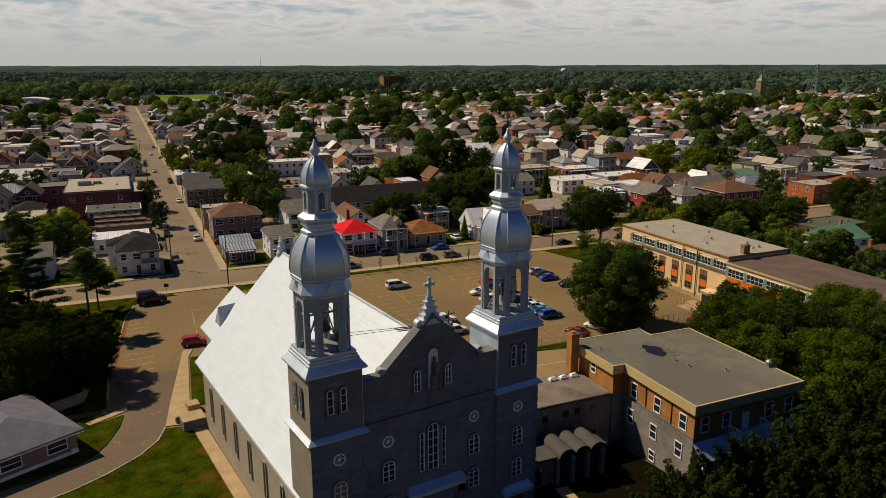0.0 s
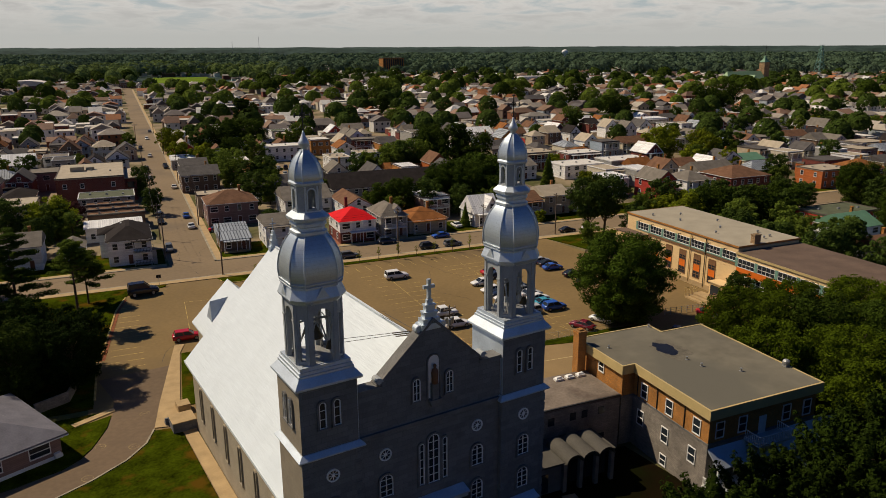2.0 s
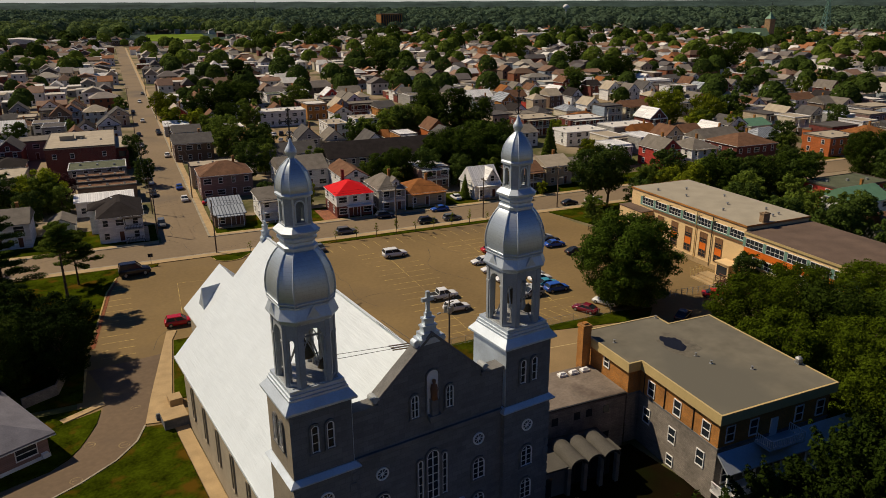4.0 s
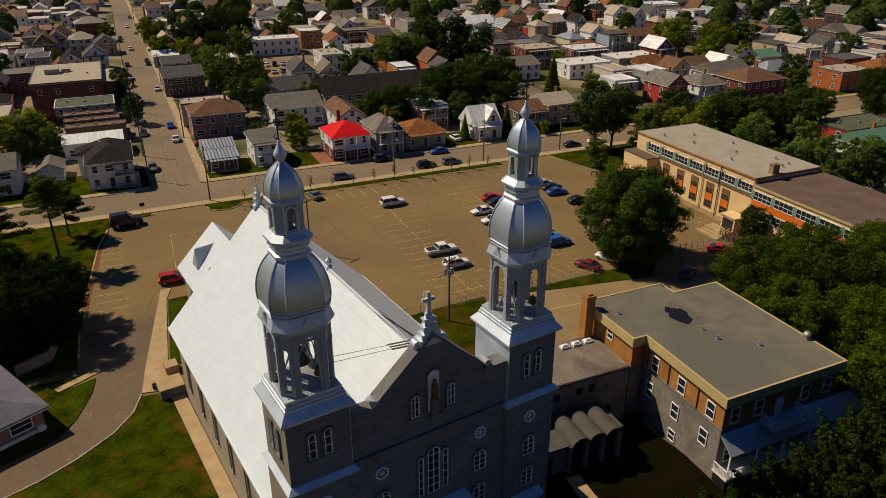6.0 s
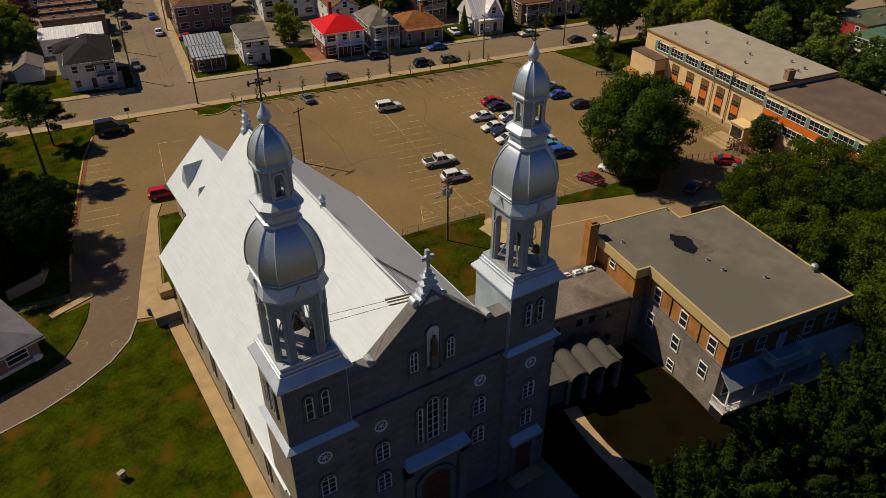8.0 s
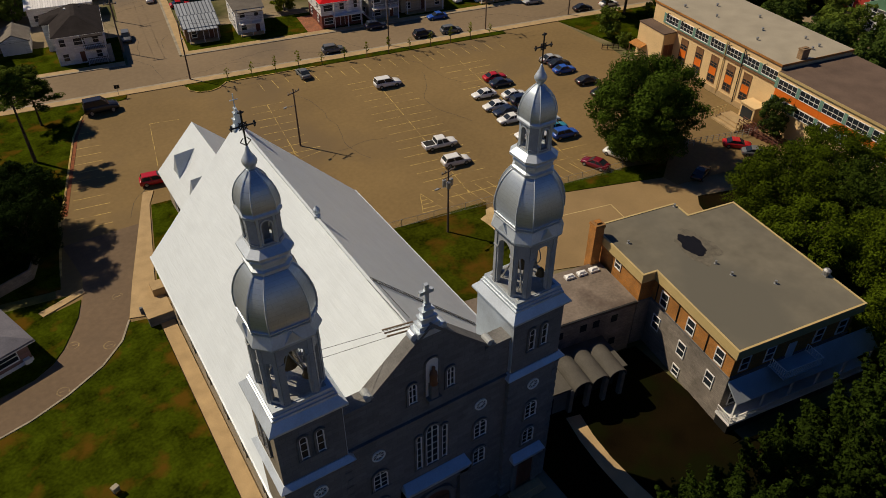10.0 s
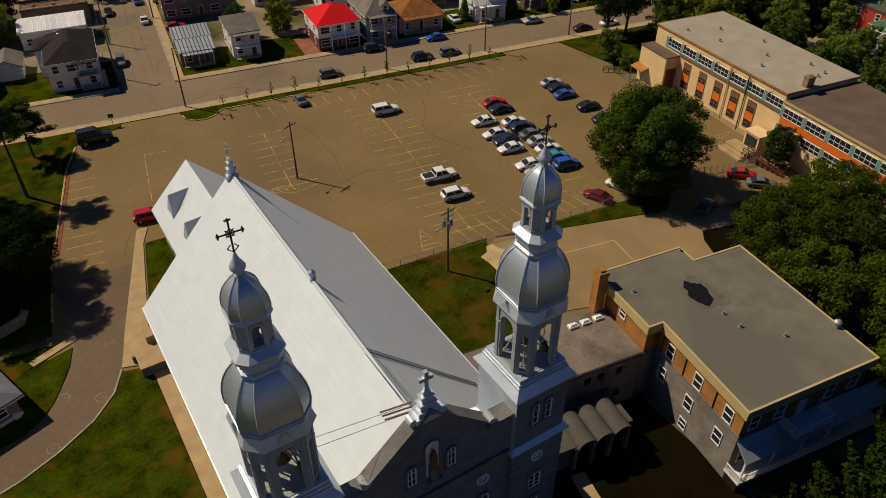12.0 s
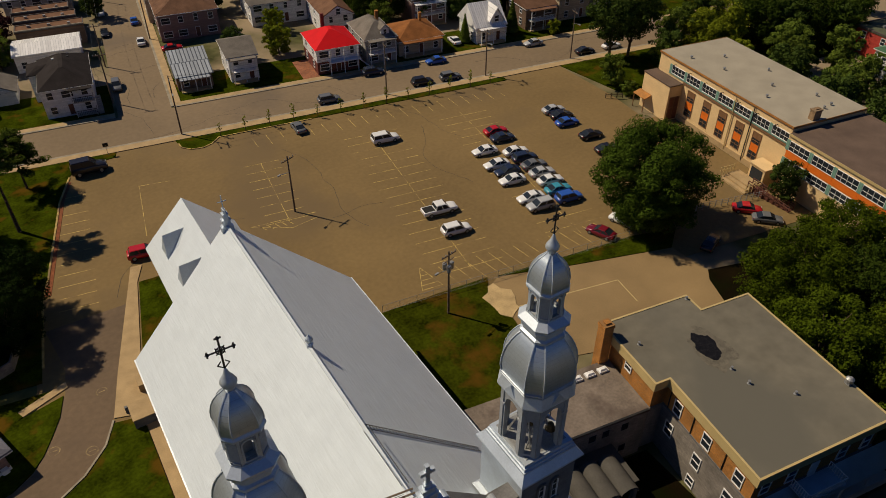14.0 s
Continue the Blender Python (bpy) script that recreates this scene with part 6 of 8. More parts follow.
        part("chimney", Geo().box(cx - 0.3, cy - 0.3, h, cx + 0.3, cy + 0.3, h + rise + 0.9).box(cx - 0.36, cy - 0.36, h + rise + 0.9, cx + 0.36, cy + 0.36, h + rise + 1.05), M["brick"], t)
    if roof == "flat" and full:
        for k in range(3):
            x, y = -w * 0.3 + w * 0.3 * k, d * (0.1 - 0.12 * k)
            part("roof_vent", Geo().box(x - 0.3, y - 0.25, h + 0.3, x + 0.3, y + 0.25, h + 0.8), M["grey_steel"], t)
    if porch:
        deep = 1.6
        g = Geo()
        for s in range(1, storeys):
            z = s * sh
            part("gallery_floor", Geo().box(-w * 0.42, -d / 2 - deep, z - 0.16, w * 0.42, -d / 2, z), M["white"], t)
            g = Geo().box(-w * 0.42, -d / 2 - deep, z + 0.9, w * 0.42, -d / 2 - deep + 0.06, z + 0.97)
            for i in range(int(w * 0.84 / 0.3)):
                x = -w * 0.42 + 0.3 * i
                g.box(x, -d / 2 - deep, z, x + 0.06, -d / 2 - deep + 0.05, z + 0.9)
            part("railing", g, M["white"], t)
        part("porch_roof", Geo().box(-w * 0.44, -d / 2 - deep - 0.15, h - 0.25, w * 0.44, -d / 2, h - 0.1), ROOF[cover], t)
        for k in range(3):
            part("porch_post", Geo().box(-0.08, -0.08, 0, 0.08, 0.08, h - 0.25), M["white"], t, "", pose(-w * 0.41 + w * 0.41 * k, -d / 2 - deep + 0.1, 0))
        part("porch_floor", Geo().box(-w * 0.43, -d / 2 - deep, 0, w * 0.43, -d / 2, 0.3), M["concrete"], t)
    return t


# first row beyond the street
house(2.3, 121.0, 7.0, 9.6, 3.0, "shed", 1.9, "brown", "metal", "brown wooden cabin with a seamed grey metal roof", porch=1, chimney=False)
house(12.3, 120.8, 5.8, 10.5, 5.4, "gable", 2.0, "white", "grey", "white narrow two-storey house with a dark front balcony", porch=1, chimney=False)
r = house(31.4, 117.0, 9.2, 10.5, 5.6, "hip", 2.3, "white", "red", "brick and white house with a bright red hip roof", base="brick", chimney=False)
part("chimney", Geo().box(-0.9, 2.7, 5.4, -0.2, 3.4, 10.0), M["brick_red"], r, "tall red brick chimney")
part("gallery_floor", Geo().box(-2.2, -6.7, 2.7, 4.6, -5.25, 2.85), M["white"], r)
part("stair", Geo().rings([[(4.0, -6.6, 2.8), (4.0, -5.8, 2.8), (7.0, -5.8, 0.1), (7.0, -6.6, 0.1)], [(4.0, -6.6, 2.95), (4.0, -5.8, 2.95), (7.2, -5.8, 0.1), (7.2, -6.6, 0.1)]]), M["white"], r, "white outside stair")
for k in range(3):
    part("porch_post", Geo().box(-0.08, -0.08, 0, 0.08, 0.08, 5.5), M["white"], r, "", pose(-2.1 + 3.0 * k, -6.6, 0))
gh2 = house(41.2, 117.6, 7.0, 11.0, 5.8, "hip", 2.4, "grey", "grey", "grey two-storey house with white galleries", porch=1)
dm = part("dormer", Geo().slab([(-0.9, 6.0), (0.9, 6.0), (0.9, 7.3), (0, 8.1), (-0.9, 7.3)], -5.0, -2.2), WALL["white"], gh2, "small white gabled dormer", pose(1.2, 0, 0))
part("dormer_roof", Geo().slab([(-1.15, 7.15), (0, 8.15), (1.15, 7.15), (1.15, 7.3), (0, 8.32), (-1.15, 7.3)], -5.25, -2.0), ROOF["grey"], dm)
place_window(gh2, H_TALL, pose(1.2, -5.0, 6.1) @ Matrix.Diagonal((0.8, 1, 0.7, 1)))
house(51.1, 119.0, 10.6, 10.5, 3.6, "hip", 2.3, "beige", "rust", "tan brick bungalow with a rust-orange hip roof", porch=1)
wh = house(68.2, 118.5, 7.4, 9.0, 3.9, "gable", 4.2, "white", "white", "small white house with a steep white metal roof", chimney=False, porch=1)
part("cross_gable", Geo().slab([(-1.7, 3.9), (1.7, 3.9), (1.7, 5.0), (0, 7.6), (-1.7, 5.0)], -4.4, 0), WALL["white"], wh, "", pose(1.4, 0, 0))
part("cross_roof", Geo().slab([(-2.0, 4.75), (0, 7.85), (2.0, 4.75), (2.0, 4.95), (0, 8.05), (-2.0, 4.95)], -4.75, 0), ROOF["white"], wh, "", pose(1.4, 0, 0))
place_window(wh, H_WIN, pose(1.4, -4.4, 4.7))
house(83.0, 121.5, 8.0, 10.0, 5.2, "gable", 2.0, "brown", "brown", "dark brown two-storey house with a porch", porch=1)
house(93.5, 123.5, 8.5, 11.0, 5.6, "gable", 2.2, "beige", "tan", "beige two-storey house with a tan roof")
house(103.5, 124.0, 8.0, 11.0, 4.2, "gable", 2.2, "cream", "grey")
ch = house(-21.0, 118.6, 9.0, 15.5, 5.8, "hip", 2.3, "white", "brown2", "white two-storey corner house with a grey-brown roof and balconies", chimney=False)
for z in (0.4, 3.1):
    part("gallery_floor", Geo().box(0.6, -9.3, z - 0.15, 4.4, -7.75, z), M["grey_steel"], ch)
    g = Geo().box(0.6, -9.3, z + 0.9, 4.3, -9.23, z + 0.98).box(4.23, -9.23, z + 0.9, 4.3, -7.75, z + 0.98)
    for i in range(13):
        g.box(0.6 + i * 0.3, -9.29, z, 0.66 + i * 0.3, -9.24, z + 0.9)
    part("railing", g, M["dark"], ch, "dark slatted balcony railing")
for x in (0.7, 4.2):
    part("porch_post", Geo().box(-0.08, -0.08, 0, 0.08, 0.08, 5.6), M["white"], ch, "", pose(x, -9.2, 0))
part("porch_roof", Geo().box(0.4, -9.5, 5.55, 4.5, -7.75, 5.7), ROOF["brown2"], ch)
wg = part("side_wing", Geo().box(-6.3, 0.8, 0, -4.5, 6.2, 5.6), WALL["white"], ch, "white side wing")
part("wing_roof", Geo().rings([[(-6.7, 0.4, 5.6), (-4.4, 0.4, 5.6), (-4.4, 6.6, 5.6), (-6.7, 6.6, 5.6)], [(-6.7, 0.4, 5.75), (-4.4, 0.4, 5.75), (-4.4, 6.6, 5.75), (-6.7, 6.6, 5.75)], [(-4.6, 2.2, 6.7), (-2.2, 2.2, 7.0), (-2.2, 4.8, 7.0), (-4.6, 4.8, 6.7)]]), ROOF["brown2"], wg)
for x, y, z, c in ((0.6, -2.6, 7.4, "dark"), (-1.4, 2.5, 7.5, "white"), (1.2, 2.8, 7.5, "dark")):
    part("roof_vent", Geo().box(x - 0.22, y - 0.22, z - 0.8, x + 0.22, y + 0.22, z + 0.25), M[c], ch)
for k in range(9):
    part("step", Geo().box(4.5, -9.2 + 0.28 * k, 0.0, 5.4, -8.92 + 0.28 * k, 0.3 + 0.31 * k), M["grey_steel"], ch, "grey steel outside step")
house(-24.3, 143.5, 13.0, 9.0, 3.8, "gable", 0.9, "white", "white", "low white building with a white metal roof", chimney=False)
gr = house(-33.2, 128.2, 5.2, 7.0, 2.7, "front", 1.5, "white", "grey", "small white garage with a grey gable roof", chimney=False, windows=False)
gd = part("garage_door", Geo().box(-1.7, -3.56, 0.05, 1.7, -3.5, 2.2), M["white"], gr, "wide white garage door")
for k in range(4):
    part("panel", Geo().box(-1.62, -3.59, 0.1 + 0.53 * k, 1.62, -3.56, 0.57 + 0.53 * k), M["white"], gd)
house(-42.8, 122.5, 8.0, 10.0, 5.4, "gable", 2.4, "white", "grey")
house(-56, 119.0, 8.0, 10.0, 5.0, "front", 2.4, "cream", "dark")
for k in range(3):
    st = house(-23.5 - 0.8 * k, 156.0 + 5.6 * k, 14.0 - k, 4.4, 4.0 + 0.25 * k, "flat", 0.3, "brown", "brown", "stepped low building with brown roofs and pale parapets", chimney=False)
    part("parapet", Geo().box(-7.1 + k / 2, -2.35, 4.3 + 0.25 * k, 7.1 - k / 2, -2.1, 4.75 + 0.25 * k), M["membrane_pale"], st)
house(-26.0, 177.0, 15, 11, 4.8, "flat", 0.3, "grey", "moss", "low building with a green flat roof", chimney=False)
house(5.8, 149.0, 13.4, 12.0, 6.2, "hip", 2.6, "mauve", "brown", "large mauve brick house with a brown hip roof")
house(4.4, 162.6, 13.0, 7.0, 6.0, "flat", 0.3, "beige", "tan", "beige block with a tan flat roof", chimney=False)
bl = house(-30.4, 194.0, 19.2, 31.0, 8.4, "flat", 0.4, "brick", "tan", "large dark red brick block with a tan flat roof", chimney=False, windows=False)
for x in (-9, -3, 8):
    place_window(bl, H_WIN, pose(x * 0.8, -15.5, 5.6))
an = part("annex", Geo().box(9.6, -11.5, 0, 13.2, 9.0, 7.0), WALL["brick"], bl, "lower red brick annex")
part("annex_roof", Geo().box(9.6, -11.65, 7.0, 13.35, 9.15, 7.3), ROOF["tan"], an)
part("pane", Geo().box(10.4, -11.56, 4.2, 12.4, -11.5, 6.0), M["glass"], an)
part("roof_plant", Geo().box(-6, -2, 8.7, -2, 1.5, 10.2).box(-1.5, 0, 8.7, 1, 2, 9.7), M["membrane_pale"], bl, "pale rooftop plant boxes")
house(-54.0, 172.0, 20.0, 14.0, 5.0, "flat", 0.3, "beige", "tan", chimney=False)
house(2.8, 202.0, 12.2, 13.0, 6.0, "gable", 2.4, "brown", "dark", "dark brown house with a charcoal roof")
house(3.2, 228.0, 9.5, 11.0, 5.6, "gable", 2.0, "grey", "dark")
house(1.5, 254.0, 9.0, 9.0, 4.2, "gable", 1.6, "grey", "white")
house(27.0, 150.0, 13.5, 14.0, 5.2, "gable", 3.0, "white", "grey", "white building with a broad grey gable roof", chimney=False)
house(37.5, 136.0, 7.0, 15.0, 5.2, "front", 2.2, "white", "brown", "white long house with a dark brown roof", chimney=False)
house(56.0, 160.0, 38.0, 13.0, 5.4, "gable", 4.0, "grey", "brown2", "long hall with a broad dark grey gable roof", chimney=False)
house(27.0, 175.0, 20.0, 10.0, 5.0, "gable", 3.0, "grey", "dark", chimney=False)
house(45.0, 262.0, 19.0, 10.0, 6.0, "flat", 0.3, "white", "pale", "white two-storey row with a pale flat roof", chimney=False)
house(57.0, 221.0, 8.0, 13.0, 5.6, "flat", 0.3, "white", "tan", "white two-storey duplex with a tan flat roof", chimney=False)
house(72.0, 231.0, 10.0, 10.0, 5.4, "flat", 0.3, "white", "tan", chimney=False)
house(136.5, 127.5, 7.5, 11.0, 6.0, "front", 3.2, "red", "grey", "bright red house with a steep grey roof")
house(147.6, 125.0, 10.0, 11.0, 6.0, "hip", 2.2, "white", "grey", porch=1)
house(164.5, 120.5, 16.5, 14.0, 6.6, "hip", 2.6, "brick", "brown", "large red brick house with a red-brown hip roof")
house(136.0, 172.0, 17.0, 12.0, 4.6, "flat", 0.3, "white", "pale", chimney=False)
house(160.0, 176.0, 18.0, 11.0, 4.4, "flat", 0.3, "grey", "pale", "low grey building with a pale flat roof", chimney=False)
house(131.0, 196.0, 15.0, 12.0, 6.4, "flat", 0.3, "brick", "tan", "dark red brick duplex with white balconies", porch=1, chimney=False)
house(150.0, 192.0, 16.0, 11.0, 5.6, "flat", 0.3, "brick", "pale", chimney=False, porch=1)
house(113.0, 178.0, 12.0, 12.0, 5.0, "gable", 2.2, "white", "grey")
house(203.0, 119.5, 14.0, 11.0, 6.0, "flat", 0.3, "orange", "tan", "orange painted two-storey building with a flat roof", chimney=False)
house(220.0, 119.0, 13.0, 12.0, 5.6, "hip", 2.6, "orange", "rust")
house(196.0, 160.0, 9.0, 10.0, 5.0, "front", 3.0, "white", "dark")
house(207.5, 159.5, 10.0, 10.0, 4.0, "gable", 2.2, "cream", "green", "cream house with a green metal roof")
house(139.5, 61.0, 11.0, 10.0, 5.4, "gable", 2.6, "white", "green", "white house with a green metal roof")
house(150.0, 72.0, 19.0, 10.0, 5.4, "flat", 0.3, "red", "moss", "red house with a green flat roof", chimney=False)
house(128.0, 44.0, 10.0, 10.0, 5.2, "gable", 2.4, "grey", "brown")

# brick bungalow beside the driveway
b = thing("bungalow", pose(-32.24, 43.68, 0, 0, 0, 19), "low brick bungalow with a grey hip roof and white trim", "house")
part("wall", Geo().box(-6, -6.0, 0, 5.6, 9, 3.0), WALL["mauve"], b)
g = Geo()
g.rings([[(-6.6, -6.7, 3.0), (6.3, -6.7, 3.0), (6.3, 9.6, 3.0), (-6.6, 9.6, 3.0)], [(-6.6, -6.7, 3.2), (6.3, -6.7, 3.2), (6.3, 9.6, 3.2), (-6.6, 9.6, 3.2)], [(-0.4, -1.2, 5.4), (0.2, -1.2, 5.4), (0.2, 4.4, 5.4), (-0.4, 4.4, 5.4)]])
part("roof", g, ROOF["blue_grey"], b, "pale grey shingle hip roof")
part("soffit", Geo().box(-6.65, -6.75, 2.86, 6.35, 9.65, 2.99), M["white"], b)
part("plinth", Geo().box(-6.05, -6.05, 0, 5.65, 9.05, 0.55), M["white"], b)
W_BUNG = sash_window(2.2, 1.3)
place_window(b, W_BUNG, pose(3.2, -6.0, 1.2)); place_window(b, W_BUNG, pose(-2.0, -6.0, 1.2)); place_window(b, H_WIN, pose(5.6, -2, 1.2, 0, 0, 90))
part("roof_vent", Geo().lathe([(0.12, 4.2), (0.12, 4.9), (0.2, 4.9), (0.2, 5.0)], 8), M["grey_steel"], b, "", pose(2.0, 0.5, -0.3))
part("air_unit", Geo().box(4.6, -6.6, 0.4, 5.3, -6.1, 1.0), M["white"], b)
wf = thing("garden_wall", pose(0, 0, 0), "low wall beside the bungalow, toned darker for tree shade", "wall")
# darker stone chosen here to stand in for the trees' shade
part("panel", Geo().prism([(-27.0, 53.0), (-22.8, 54.7), (-21.1, 59.8), (-21.3, 59.9), (-23.0, 54.9), (-27.1, 53.2)], 0, 1.6), M["greystone"], wf)

# ---- the rest of the town ----
rng = random.Random(11)


def free(u0, v0, u1, v1):
    return all(u1 < a or u0 > c or v1 < b or v0 > d for a, b, c, d in TAKEN)


TAKEN += [(-3, 126, 20, 147), (31, 212, 55, 260), (-14.5, 100, -1.5, 1100), (-160, 100, 300, 117), (76, -20, 101, 84), (-26, 30, 80, 117), (100.5, 84, 124, 120)]
AVENUES = [-105, 106, 205, 318, 430, 545, 660, 775, 890]
CROSS = [250, 372, 494, 616, 738]
g = Geo()
for u in AVENUES:
    g.prism(uv_poly((u - 4, 114.8 if u < 300 else 60), (u + 4, 114.8 if u < 300 else 60), (u + 4, 1000), (u - 4, 1000)), -0.3, -0.012)
    TAKEN.append((u - 6, 110, u + 6, 1000))
for v in CROSS:
    g.prism(uv_poly((-300, v - 4), (1200, v - 4), (1200, v + 4), (-300, v + 4)), -0.3, -0.016)
    TAKEN.append((-300, v - 5.5, 1200, v + 5.5))
setting("street", g, M["road"], "grey asphalt side streets of the town", "road")


def in_view(u, v, margin=25):
    k = v + 57
    return -21.7 - 0.135 * k - margin < u < -21.7 + 1.43 * k + margin


WALLS_W = ["white"] * 15 + ["cream"] * 5 + ["grey"] * 4 + ["beige"] * 5 + ["brick"] * 5 + ["brick2"] * 3 + ["brown"] * 3 + ["blue"] * 2 + ["mauve"] * 3 + ["red"] + ["orange"]
ROOFS_W = ["dark"] * 6 + ["grey"] * 7 + ["brown"] * 5 + ["rust"] * 2 + ["white"] * 3 + ["metal"] * 2 + ["tan"] * 4 + ["brown2"] * 3
MARKED = (("lime", 0.5, 309, 0.95), ("big_dark", 20, 291, 0.8), ("tall_dark", 44, 379, 1.0), ("tall_dark", 50, 382, 0.85), ("big_green", 15, 220, 0.9), ("big_dark", 21, 180, 0.6), ("big_green", 76, 214, 0.85), ("big_green", 87, 217, 0.92),
          ("big_green", 97, 221, 0.8), ("tall_dark", 97, 204, 0.95), ("big_dark", 104, 200, 0.95), ("big_dark", 74, 148, 0.85), ("big_dark", 84, 152, 0.9), ("lime", 192, 196, 1.2), ("lime", 201, 183, 1.1), ("big_dark", 267, 333, 1.1), ("big_dark", 276, 338, 1.0),
          ("big_dark", 362, 354, 1.25), ("big_dark", 374, 356, 1.1), ("big_green", 185, 548, 1.8), ("spruce", 108, 152, 1.0), ("tall_dark", 27, 573, 0.85), ("big_green", 234, 330, 0.95), ("big_green", 310, 539, 1.5), ("big_green", 64, 320, 0.8), ("lime", -39, 154, 0.85),
          ("big_dark", 131, 88, 0.68), ("big_dark", 141, 86, 0.70), ("lime", 106, 92, 0.78), ("lime", 113, 95, 0.82), ("big_dark", 122, 92, 0.7), ("big_dark", 330, 470, 1.1), ("big_dark", 450, 420, 1.1), ("tall_dark", 150, 440, 0.8), ("big_green", 130, 360, 1.0))
TAKEN += [(u - 4, v - 4, u + 4, v + 4) for _, u, v, _ in MARKED]
plots, far_plots = [], []
rows_v = []
v = 136.0
while v < 1000:
    rows_v.append(v)
    v += 15.3
for v in rows_v:
    u = -260 + rng.random() * 6
    while u < 1200:
        w = rng.choice((6.5, 7.0, 7.5, 8.0, 9.0, 10.5, 13.0, 16.0))
        d = rng.choice((8.0, 9.0, 10.0, 11.0))
        if in_view(u, v) and rng.random() < 0.90 and free(u - w / 2, v, u + w / 2, v + d):
            if v < 330 and u < 330:
                plots.append((u, v + rng.uniform(-3.2, 3.2), w, d))
            else:
                far_plots.append((u, v + rng.uniform(-4, 4), w, d))
        u += w + rng.choice((1.6, 2.2, 3.2, 5.0, 9.0))
for u, v, w, d in plots:
    style = rng.random()
    if style < 0.30:  # flat-roofed duplex
        t = house(u, v, w, d + 1, rng.choice((5.6, 6.0, 6.6)), "flat", 0.3, rng.choice(WALLS_W), rng.choice(("tan", "tan", "pale", "grey", "grey", "dark", "white", "moss")), porch=rng.random() < 0.6, chimney=False, full=False, group="town houses", turn=rng.uniform(-2.5, 2.5))
    elif style < 0.66:  # steep gable to the street
        t = house(u, v, min(w, 8), d, rng.choice((4.6, 5.2, 5.6)), "front", rng.uniform(2.6, 4.2), rng.choice(WALLS_W), rng.choice(ROOFS_W), porch=rng.random() < 0.45, chimney=rng.random() < 0.4, full=False, group="town houses", turn=rng.uniform(-2.5, 2.5))
    elif style < 0.84:
        t = house(u, v, w, d, rng.choice((3.4, 5.2, 5.8)), "gable", rng.uniform(2.0, 3.4), rng.choice(WALLS_W), rng.choice(ROOFS_W), porch=rng.random() < 0.45, chimney=rng.random() < 0.5, full=False, group="town houses", turn=rng.uniform(-2.5, 2.5))
    else:
        t = house(u, v, w, d, rng.choice((3.2, 5.4)), "hip", rng.uniform(1.6, 2.6), rng.choice(WALLS_W), rng.choice(ROOFS_W), porch=rng.random() < 0.45, chimney=rng.random() < 0.5, full=False, group="town houses", turn=rng.uniform(-2.5, 2.5))
    if rng.random() < 0.55:  # lower back or side wing
        sx, ew, ed, eh = rng.choice((-1, 1)), rng.uniform(2.4, 4.5), rng.uniform(3.5, 6.5), rng.uniform(2.6, 4.2)
        x0, y0 = sx * (w * 0.5 - 1.2 if w > 8 else w * 0.3), d * 0.5 - 1.0
        wing = part("wing", Geo().box(x0 - ew / 2, y0, 0, x0 + ew / 2, y0 + ed, eh), WALL[rng.choice(WALLS_W)], t)
        part("wing_roof", Geo().rings([[(x0 - ew / 2 - 0.2, y0, eh - 0.05), (x0 + ew / 2 + 0.2, y0, eh - 0.05), (x0 + ew / 2 + 0.2, y0 + ed + 0.2, eh - 0.05), (x0 - ew / 2 - 0.2, y0 + ed + 0.2, eh - 0.05)], [(x0 - ew / 2 - 0.2, y0, eh + 0.9), (x0 + ew / 2 + 0.2, y0, eh + 0.9), (x0 + ew / 2 + 0.2, y0 + ed + 0.2, eh + 0.2), (x0 - ew / 2 - 0.2, y0 + ed + 0.2, eh + 0.2)]]), ROOF[rng.choice(ROOFS_W)], wing)

# garden sheds behind the houses
for u, v, w, d in plots:
    if rng.random() < 0.5:
        su, sv = u + rng.uniform(-w / 2, w / 2), v + d + rng.uniform(2.2, 3.4)
        if free(su - 1.6, sv - 1.2, su + 1.6, sv + 1.2):
            sw, sd = rng.uniform(2.2, 3.4), rng.uniform(2.0, 2.8)
            sh = thing("shed", town_pose(su, sv, 0, rng.uniform(-4, 4)), "small garden shed with a pitched roof", "shed", "garden sheds")
            part("wall", Geo().box(-sw / 2, -sd / 2, 0, sw / 2, sd / 2, 2.1), WALL[rng.choice(("white", "cream", "grey", "beige", "brown", "red", "blue"))], sh)
            part("roof", roof_geo(rng.choice(("gable", "front")), sw, sd, 2.1, rng.uniform(0.6, 1.0), 0.2), ROOF[rng.choice(ROOFS_W)], sh)

setting("yard", Geo().prism(uv_poly((33, 214), (53, 214), (53, 258), (33, 258)), -0.3, -0.02), M["courtyard"], "dusty tan service yard behind the long hall", "yard")

